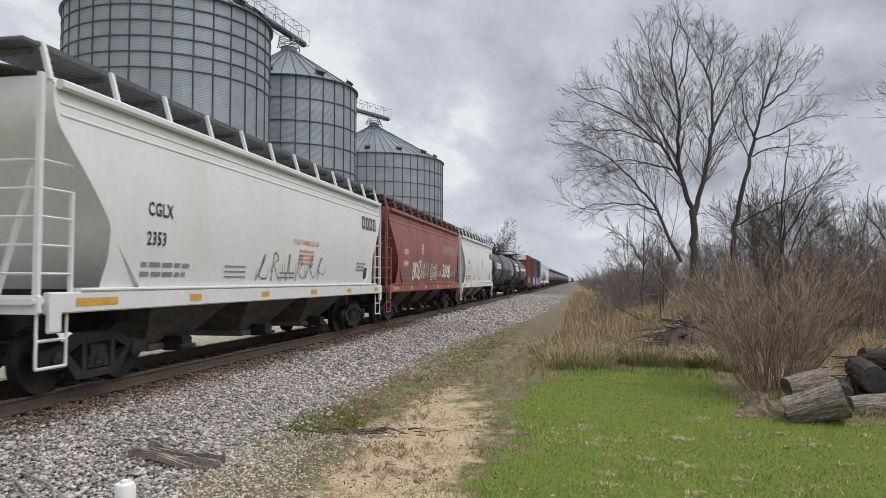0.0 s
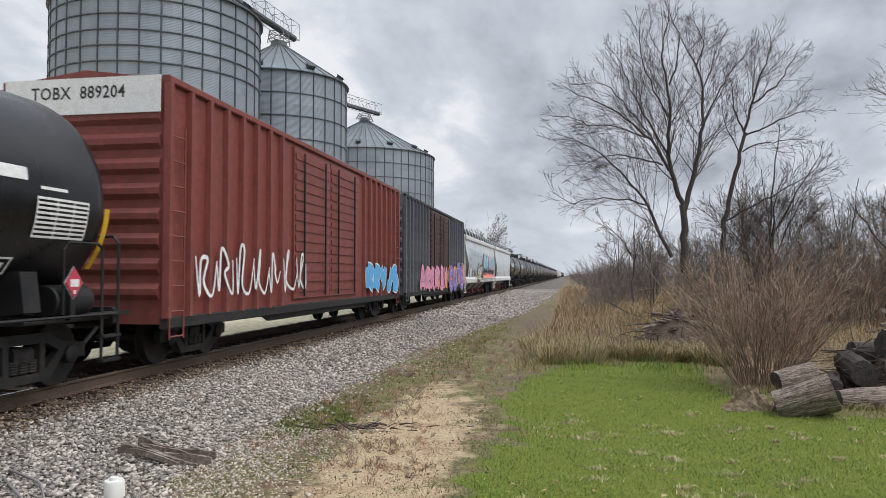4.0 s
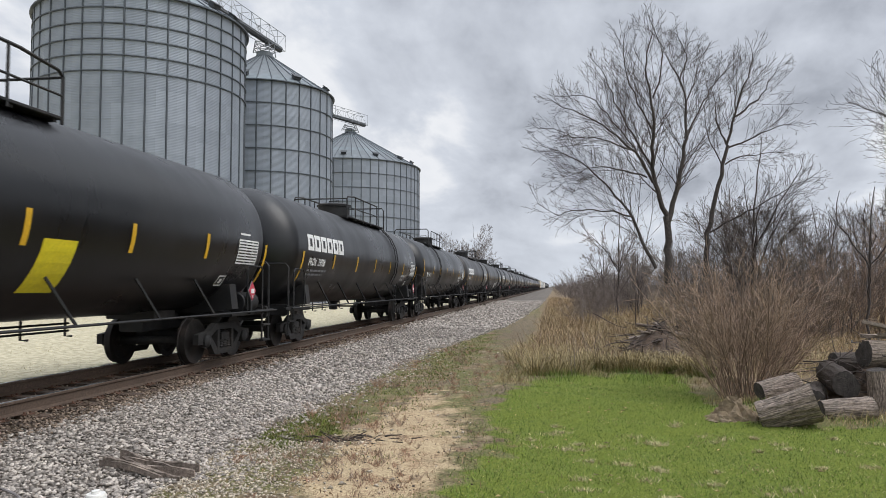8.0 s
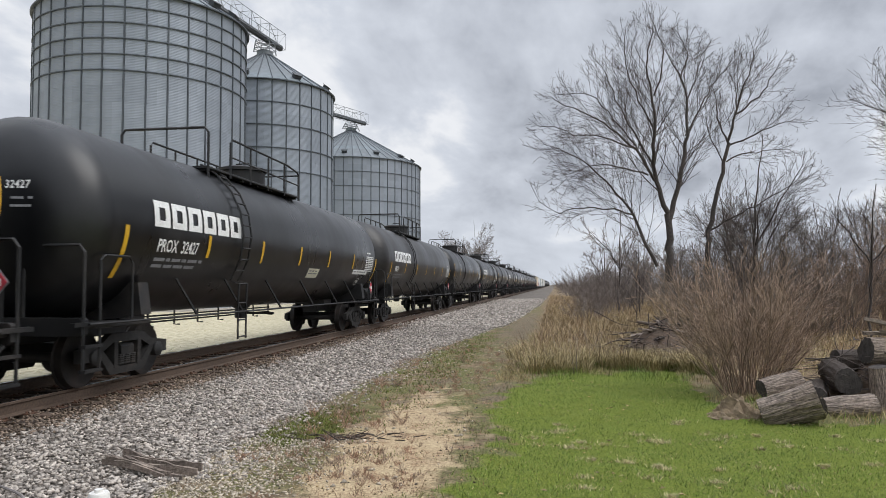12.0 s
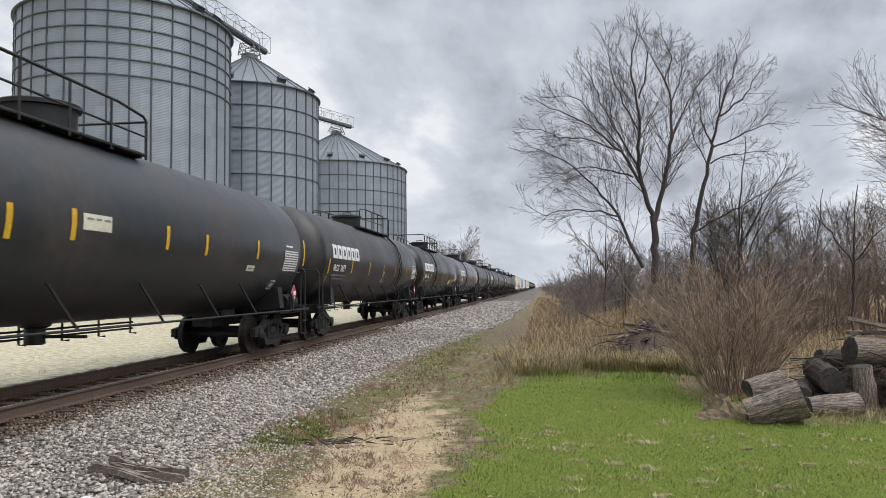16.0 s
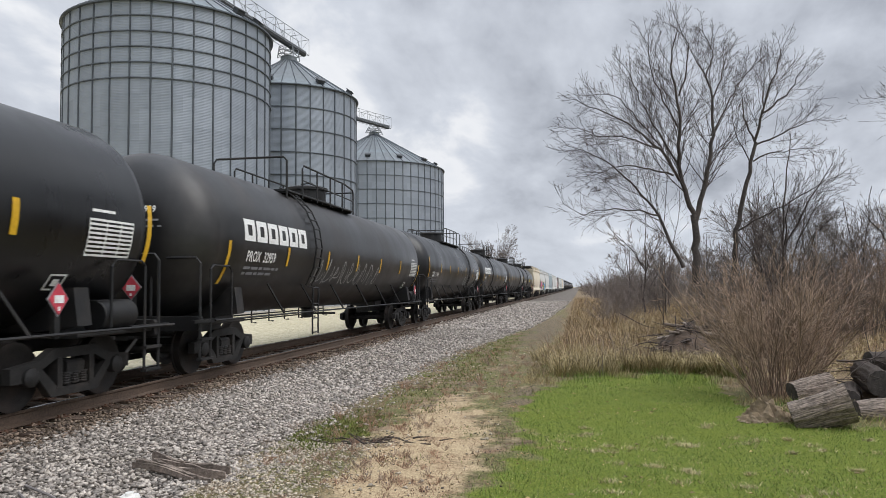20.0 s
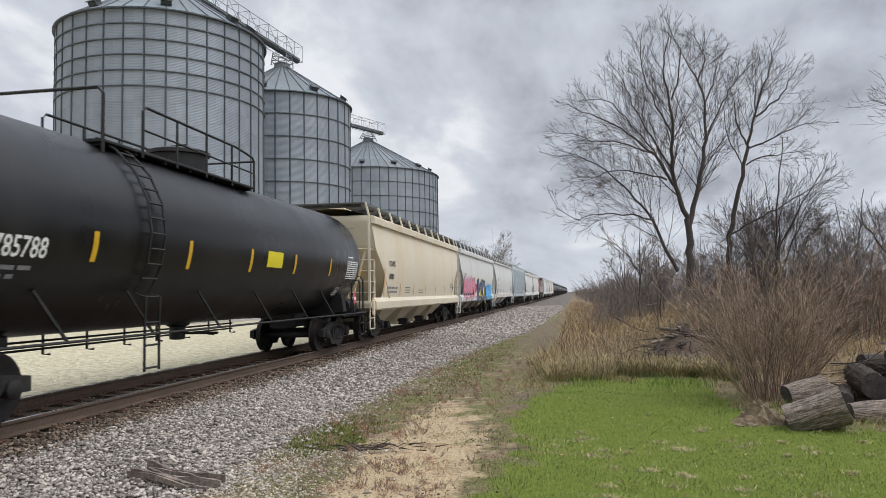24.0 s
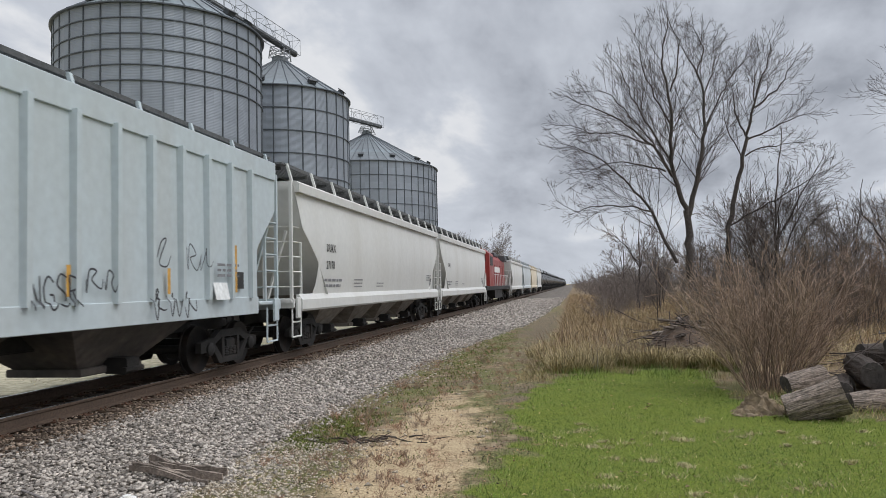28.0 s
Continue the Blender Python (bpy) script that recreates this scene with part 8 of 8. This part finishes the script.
def build_ballast():
    rng = np.random.default_rng(51)

    def bed(n, x0, x1, y0, y1, power=1.0):
        x = rng.uniform(x0, x1, n)
        y = y0 + (y1 - y0) * rng.random(n) ** power
        k = zones(x, y)[1] > rng.random(n) * 0.9
        return x[k], y[k]
    x, y = bed(36000, -7.15, -2.7, 3.8, 13.0)
    n = len(x)
    s = rng.uniform(0.017, 0.042, n) * rng.uniform(0.8, 1.2, n)
    z = ground_z(x, y) + rng.uniform(-0.01, 0.028, n)
    near = x + 0.2 * rng.normal(0, 1, n) < -6.45
    for sel, mat, label in ((~near, "ballast", "grey angular crushed stone ballast"), (near, "ballast_rust", "rust-brown ballast stones beside the rail")):
        stones(rng, x[sel], y[sel], z[sel], s[sel], mat, "ballast_stones", label)
    x, y = bed(19000, -7.15, -2.2, 13.0, 32.0, 1.3)
    n = len(x)
    z, s = ground_z(x, y) + rng.uniform(-0.01, 0.03, n), rng.uniform(0.028, 0.055, n)
    near = x + 0.2 * rng.normal(0, 1, n) < -6.5
    for sel, mat, label in ((~near, "ballast", "grey angular crushed stone ballast"), (near, "ballast_rust", "rust-brown ballast stones beside the rail")):
        stones(rng, x[sel], y[sel], z[sel], s[sel], mat, "ballast_stones", label)
    x, y = bed(11000, -7.2, -1.2, 32.0, 95.0, 1.5)
    n = len(x)
    stones(rng, x, y, ground_z(x, y) + rng.uniform(0.0, 0.03, n), rng.uniform(0.05, 0.10, n), "ballast", "ballast_stones", "grey angular crushed stone ballast")
    x, y = bed(9000, -9.6, -6.9, 4.0, 40.0, 1.4)
    n = len(x)
    stones(rng, x, y, -0.03 + rng.uniform(-0.02, 0.03, n), rng.uniform(0.025, 0.045, n), "ballast_rust", "ballast_stones", "brown crushed stone between the ties")
    # brown stones packed over the tie ends
    m = 1500
    x, y = rng.uniform(-7.24, -6.5, m), 4.0 * 9.0 ** rng.random(m)
    stones(rng, x, y, 0.035 + rng.uniform(-0.02, 0.02, m), rng.uniform(0.02, 0.036, m), "ballast_rust", "ballast_stones", "brown crushed stone over the tie ends")
    # pale chips at the foot of the bed
    m = 7000
    x, y = rng.normal(-3.1, 0.45, m), rng.uniform(4.2, 8.3, m)
    k = (x < -1.9) & (x > -4.3)
    x, y = x[k], y[k]
    n = len(x)
    stones(rng, x, y, ground_z(x, y) + 0.004, rng.uniform(0.008, 0.022, n), "gravel_fine", "limestone_chips", "pale small stone chips on dirt")
    # strays
    m = 2600
    x, y = -3.75 + np.abs(rng.normal(0, 0.38, m)), 6.5 + 26 * rng.random(m) ** 1.5
    stones(rng, x, y, ground_z(x, y) + 0.006, rng.uniform(0.012, 0.04, m), "ballast", "stray_ballast", "stray grey stones at the edge of the ballast")
    m = 260
    x, y = rng.uniform(-3.7, -1.0, m), rng.uniform(5, 22, m)
    stones(rng, x, y, ground_z(x, y) + 0.008, rng.uniform(0.012, 0.035, m), "gravel_fine", "stray_stones", "stray pale stones on the sandy strip")


build_ballast()


# ---- logs, brush, pipe, old wood ----
def log(at, length, r, turn, pitch, key, label, seed, end=True, hollow=False):
    """A rough log: furrowed bark, uneven girth, sawn ends. Its axis is x before turning."""
    rng = np.random.default_rng(seed)
    g = thing("log", pose(*at, 0, pitch, turn), label, "log", "old logs")
    nr, ns = 56, 14
    vs = []
    ph = rng.uniform(0, 6.3, 6)
    fur = rng.uniform(-1, 1, nr)
    for i in range(ns + 1):
        t = i / ns
        for j in range(nr):
            a = 2 * math.pi * j / nr
            q = r * (1 + 0.07 * math.sin(2 * a + ph[0]) + 0.04 * math.sin(3 * a + ph[1] + 2 * t) + 0.085 * fur[j] * (0.7 + 0.5 * math.sin(9 * t + 5 * fur[j])) + 0.03 * math.sin(7 * t + ph[2]) + 0.015 * rng.uniform(-1, 1)) * (0.86 + 0.14 * t)
            vs.append(((t - 0.5) * length, q * math.cos(a), q * math.sin(a)))
    fs = [(i * nr + j, i * nr + (j + 1) % nr, (i + 1) * nr + (j + 1) % nr, (i + 1) * nr + j) for i in range(ns) for j in range(nr)]
    part("bark", mesh_of("bark", vs, fs, M[key], True), g, "furrowed weathered bark")
    for i, name in ((0, "sawn_end"), (ns, "sawn_end")):
        ring = vs[i * nr:(i + 1) * nr]
        c = ((i / ns - 0.5) * length, 0, 0)
        inn = [((0.5 - i / ns) * -0.012 + p[0] * 1.0, p[1] * 0.55, p[2] * 0.55) for p in ring]
        out = ring + inn + [c]
        ff = [(j, (j + 1) % nr, (j + 1) % nr + nr, j + nr) for j in range(nr)] + [(j + nr, (j + 1) % nr + nr, 2 * nr) for j in range(nr)]
        part(name, mesh_of(name, out, ff, M["log_end"]), g, "sawn log end")
    return g


def build_logs():
    log((2.95, 10.05, 0.22), 0.70, 0.23, -12, -19, "log", "grey weathered short log with cracked bark lying on grass", 1)
    log((3.85, 10.6, 0.16), 0.66, 0.165, 4, -3, "log", "grey weathered log beside others", 2)
    log((3.20, 11.32, 0.34), 0.60, 0.16, 16, -10, "log", "flat grey log slab behind another", 3)
    log((4.10, 11.55, 0.44), 0.8, 0.21, 84, -3, "log_dark", "dark log showing its sawn end", 4)
    log((4.47, 11.12, 0.33), 0.64, 0.15, 35, 82, "log", "short log standing on end, leaning", 5)
    log((5.42, 11.66, 0.80), 2.1, 0.21, 14, 2, "log", "large grey log on top of a log pile", 6)
    log((4.98, 11.2, 0.38), 0.7, 0.19, 62, 0, "log", "grey log in a pile showing its end", 7)
    log((5.02, 10.72, 0.20), 0.7, 0.20, 50, 8, "log", "grey log in a pile showing its end", 8)
    log((6.1, 11.3, 0.30), 1.2, 0.22, 20, 0, "log_dark", "dark log in a log pile", 9)
    log((4.65, 12.0, 0.62), 1.0, 0.17, 10, 5, "log_dark", "dark log in a log pile", 10)
    log((4.9, 12.0, 0.20), 1.4, 0.20, 8, 0, "log_dark", "dark log at the bottom of a pile", 11)
    log((3.72, 11.5, 0.20), 0.7, 0.18, 70, 0, "log_dark", "dark rotten log under others", 12)
    rng = random.Random(6)
    # earth and rot heaped between the logs
    n, vs = 26, []
    for i in range(n + 1):
        for j in range(n + 1):
            x, y = 3.0 * i / n, 1.5 * j / n
            h = 0.80 * max(0.0, math.sin(math.pi * i / n)) ** 0.8 * max(0.0, math.sin(math.pi * j / n)) ** 0.7 * (0.75 + 0.25 * math.sin(3 * x + 1) * math.cos(4 * y)) + 0.06 * math.sin(13 * x + 2 * math.sin(9 * y)) + rng.uniform(-0.035, 0.035)
            vs.append((x + rng.uniform(-0.03, 0.03), y + rng.uniform(-0.03, 0.03), -0.08 + max(0.0, h)))
    fs = [(i * (n + 1) + j, (i + 1) * (n + 1) + j, (i + 1) * (n + 1) + j + 1, i * (n + 1) + j + 1) for i in range(n) for j in range(n)]
    tagged(new("earth_heap", mesh_of("earth_heap", vs, fs, M["earth"])), "brown heap of earth and rotten wood behind logs", "earth heap").matrix_basis = pose(3.35, 11.3, 0)
    vs2 = [(a * 0.24 + 0.05 * math.sin(17 * b), b * 0.40, c * 0.30 * (1 + 0.5 * math.sin(9 * a + 7 * b))) for a, b, c in vs]
    tagged(new("earth_clod", mesh_of("earth_clod", vs2, fs, M["clod"])), "small clod of pale dug earth beside a log", "earth heap").matrix_basis = pose(2.06, 10.2, 0.02)
    # broken planks lying on the pile
    for k, (x, y, z, L, a, b) in enumerate(((4.85, 11.45, 1.19, 0.95, 6, 13), (5.3, 11.5, 1.05, 1.3, -6, 5), (5.1, 11.75, 1.06, 1.4, 16, 2))):
        g = Shape()
        n = 8
        top = [(-L / 2 + L * i / n, 0.055 * (1 + 0.45 * math.sin(3 * i + k)) * (0.35 + 0.65 * min(1, i / 3))) for i in range(n + 1)]
        poly = top + [(x2, -q) for x2, q in reversed(top)]
        g.prism(poly, "z", -0.025, 0.025)
        me = g.mesh("board", M["rot_wood"])
        tagged(new("board", me), "grey weathered board on a log pile", "board").matrix_basis = pose(x, y, z, 8 * (k - 1), b, a)
    # heap of old timber and cut brush
    g = np.random.default_rng(8)
    heap = thing("timber_heap", pose(2.5, 18.6, 0), "heap of grey broken boards and timbers in dry grass", "timber heap")
    for k in range(34):
        t = k / 34
        L, w, h = g.uniform(0.4, 1.1), g.uniform(0.07, 0.17), g.uniform(0.04, 0.11)
        r = 0.62 * (1 - t) + 0.10
        at = (g.uniform(-1, 1) * r + 0.1, g.uniform(-0.8, 0.8) * r, 0.08 + 0.80 * t)
        s = Shape().box(0, 0, 0, w, L, h, 0.01)
        for v in s.v:
            v.x *= 1 + 0.25 * math.sin(7 * v.y + k)
        part("timber", s.mesh("timber", M["rot_wood" if k % 3 else "log_dark"]), heap, "", pose(*at, g.uniform(-22, 22), g.uniform(-15, 15), g.uniform(25, 155)))
    part("core", Shape().lathe([(-0.05, 0.95), (0.25, 0.8), (0.6, 0.42), (0.8, 0.1)], 11, "z").mesh("core", M["earth"]), heap, "dark rotten mass under the boards")
    lines = []
    for k in range(220):
        c = np.array([2.7 + g.normal(0, 0.6), 18.6 + g.normal(0, 0.5), 0.05 + abs(g.normal(0, 0.38))])
        c[2] = min(c[2], 1.0)
        d = np.array([g.normal(0, 1), g.normal(0, 0.6), g.normal(0, 0.28)])
        L = g.uniform(0.4, 1.2)
        r = g.uniform(0.004, 0.016)
        p = shoot(g, c - d / np.linalg.norm(d) * L / 2, d, L, r, 4, 0, 0.12)
        p[:, 2] = np.maximum(p[:, 2], 0.02)
        lines.append((p, r, r * 0.5))
    V, F = tubes(lines, 4)
    tagged(new("brush_heap", mesh_np("brush_heap", V, F, M["twig"])), "tangle of cut dark branches over old timber", "brush pile", kind="stuff")
    lines = []
    for k in range(130):
        c = np.array([4.7 + g.normal(0, 0.5), 11.9 + g.normal(0, 0.35), 0.2 + abs(g.normal(0, 0.35))])
        d = np.array([g.normal(0, 1), g.normal(0, 0.5), g.normal(0, 0.3)])
        p = shoot(g, c, d, g.uniform(0.3, 1.0), 0.01, 4, 0, 0.1)
        p[:, 2] = np.maximum(p[:, 2], 0.03)
        lines.append((p, g.uniform(0.004, 0.014), 0.003))
    V, F = tubes(lines, 4)
    tagged(new("brush_heap", mesh_np("brush_heap", V, F, M["twig"])), "tangle of dead twigs over old logs", "brush pile", kind="stuff")


build_logs()


def build_near():
    # white capped pipe
    z = float(ground_z(-3.04, 4.62))
    p = thing("vent_pipe", pose(-3.04, 4.62, z, 2, -1), "white plastic pipe with a cap standing in gravel", "pipe")
    part("pipe", Shape().lathe([(-0.15, 0.057), (0.38, 0.057)], 24, "z").mesh("pipe", M["pvc"], True), p)
    part("cap", Shape().lathe([(0.31, 0.058), (0.31, 0.067), (0.41, 0.068), (0.425, 0.060), (0.425, 0.030), (0.445, 0.028), (0.445, 0.005)], 24, "z").mesh("cap", M["pvc"], True), p, "raised plug in the cap")
    # two cables over the stones
    for k, pts in enumerate((((-5.1, 6.1), (-4.5, 5.75), (-3.9, 5.05), (-3.4, 4.95), (-3.06, 4.68)), ((-5.0, 5.9), (-4.3, 5.3), (-3.75, 4.85), (-3.3, 4.75), (-3.05, 4.60)))):
        q = curve_through([(x, y, float(ground_z(x, y)) + 0.045 + 0.03 * (i % 2)) for i, (x, y) in enumerate(pts)], 24)
        tagged(new("cable", Shape().tube(q, 0.012, 6).mesh("cable", M["wire"], True)), "grey cable lying on ballast stones", "cable")
    # rotten tie, split in weathered slabs
    rng = np.random.default_rng(77)
    tie = thing("broken_tie", pose(-3.95, 6.86, 0.03, 0, 0, -26), "silvered rotten piece of railway tie, split and broken", "broken wood")
    for k in range(11):
        L = rng.uniform(0.55, 1.15)
        n = 9
        y = (k - 5) * 0.034 + rng.uniform(-0.012, 0.012)
        h = 0.015 + 0.045 * rng.random()
        x0 = rng.uniform(-0.32, 0.3)
        vs, fs = [], []
        for i in range(n + 1):
            t = i / n
            w = 0.015 * (0.4 + 0.6 * math.sin(math.pi * min(1, 0.12 + t * 0.85))) * rng.uniform(0.8, 1.15)
            zz = -0.05 + 0.02 * math.sin(4 * t + k)
            x = x0 + (t - 0.5) * L
            yy = y + 0.025 * math.sin(2.5 * t + k) + 0.09 * (t - 0.5) * math.sin(1.9 * k)
            vs += [(x, yy - w, zz), (x, yy + w, zz), (x, yy + w * 0.7, zz + 0.03 + h * rng.uniform(0.8, 1.1)), (x, yy - w * 0.7, zz + 0.03 + h * rng.uniform(0.7, 1.1))]
        for i in range(n):
            o = 4 * i
            fs += [(o + a, o + (a + 1) % 4, o + 4 + (a + 1) % 4, o + 4 + a) for a in range(4)]
        fs += [(3, 2, 1, 0), (4 * n, 4 * n + 1, 4 * n + 2, 4 * n + 3)]
        part("splinter", mesh_of("splinter", vs, fs, M["rot_wood"]), tie)
    # dark litter of bark and sticks on the sand
    lines = []
    for k in range(60):
        x, y = rng.normal(-2.45, 0.28), rng.normal(8.35, 0.12)
        d = np.array([rng.normal(0, 1), rng.normal(0, 0.3), 0.05])
        p = shoot(rng, (x, y, float(ground_z(x, y)) + 0.012), d, rng.uniform(0.04, 0.22), 0.006, 3, 0, 0.1)
        lines.append((p, rng.uniform(0.004, 0.013), 0.004))
    V, F = tubes(lines, 4)
    tagged(new("stick_litter", mesh_np("stick_litter", V, F, M["log_dark"])), "dark bark and stick litter on sand", "litter", kind="stuff")


build_near()


def strip_weeds():
    """Dry little weed clumps on the sandy strip: fans of thin forked stems."""
    rng = np.random.default_rng(95)
    spots = ((-3.2, 9.9, 0.5, 12, 0.22), (-2.6, 9.3, 0.4, 10, 0.20), (-2.3, 7.2, 0.45, 26, 0.11), (-1.6, 6.9, 0.35, 12, 0.10), (-1.35, 14.2, 0.5, 16, 0.12), (-2.1, 12.7, 0.5, 12, 0.13), (-2.9, 12.9, 0.3, 9, 0.16), (-1.2, 17.5, 0.6, 16, 0.20), (-2.2, 20.0, 0.8, 14, 0.22), (-3.2, 16.5, 0.4, 8, 0.16), (-2.4, 8.4, 0.5, 10, 0.12))
    for key, name, label in (("pinkweed", "weed_clumps", "small reddish dry weed clumps on sand"), ("stem", "weed_stems", "small tan dry weed stems on sand")):
        lines = []
        for x, y, spread, n, h in spots:
            for k in range(n):
                cx, cy = x + rng.normal(0, spread), y + rng.normal(0, spread * 1.3)
                if zones(np.array([cx]), np.array([cy]))[0][0] > 0.3 or cx < -3.7:
                    continue
                z = float(ground_z(cx, cy)) - 0.005
                q = rng.uniform(0.5, 1.15)
                for m in range(9):
                    a = rng.uniform(0, 6.3)
                    one = (shoot(rng, (cx + rng.normal(0, 0.02), cy + rng.normal(0, 0.02), z), (math.cos(a) * 0.7, math.sin(a) * 0.7, 0.8), h * q * rng.uniform(0.5, 1.1), 0.002, 4, 0.04, 0.12), 0.0022, 0.0016)
                    lines.append(one)
                    lines += side_branches(rng, one, 3, 0.4, h * 0.3, 38, 0.9, 2, 0.02, 0.1, 0.0015)
        V, F = tubes(lines, 3)
        tagged(new(name, mesh_np(name, V, F, M[key])), label, "weeds", kind="stuff")


strip_weeds()


def sand_litter():
    """Crumbs of bark, leaf and clay on the sandy strip."""
    rng = np.random.default_rng(91)
    for key, n, label in (("log_dark", 2600, "dark crumbs of bark and dead leaf on sand"), ("leaf_dead", 3800, "tan crumbs of dead leaf on sand")):
        x, y = scatter(rng, n, -3.6, -0.2, 4.6, 24, lambda x, y: (1 - zones(x, y)[0]) * (1 - zones(x, y)[1]) * np.clip(0.45 + 0.7 * wob(x, y, 2.7, 6.1), 0.05, 1))
        m = len(x)
        stones(rng, x, y, ground_z(x, y) + 0.004, rng.uniform(0.004, 0.016, m), key, "sand_litter", label)


sand_litter()


motions()
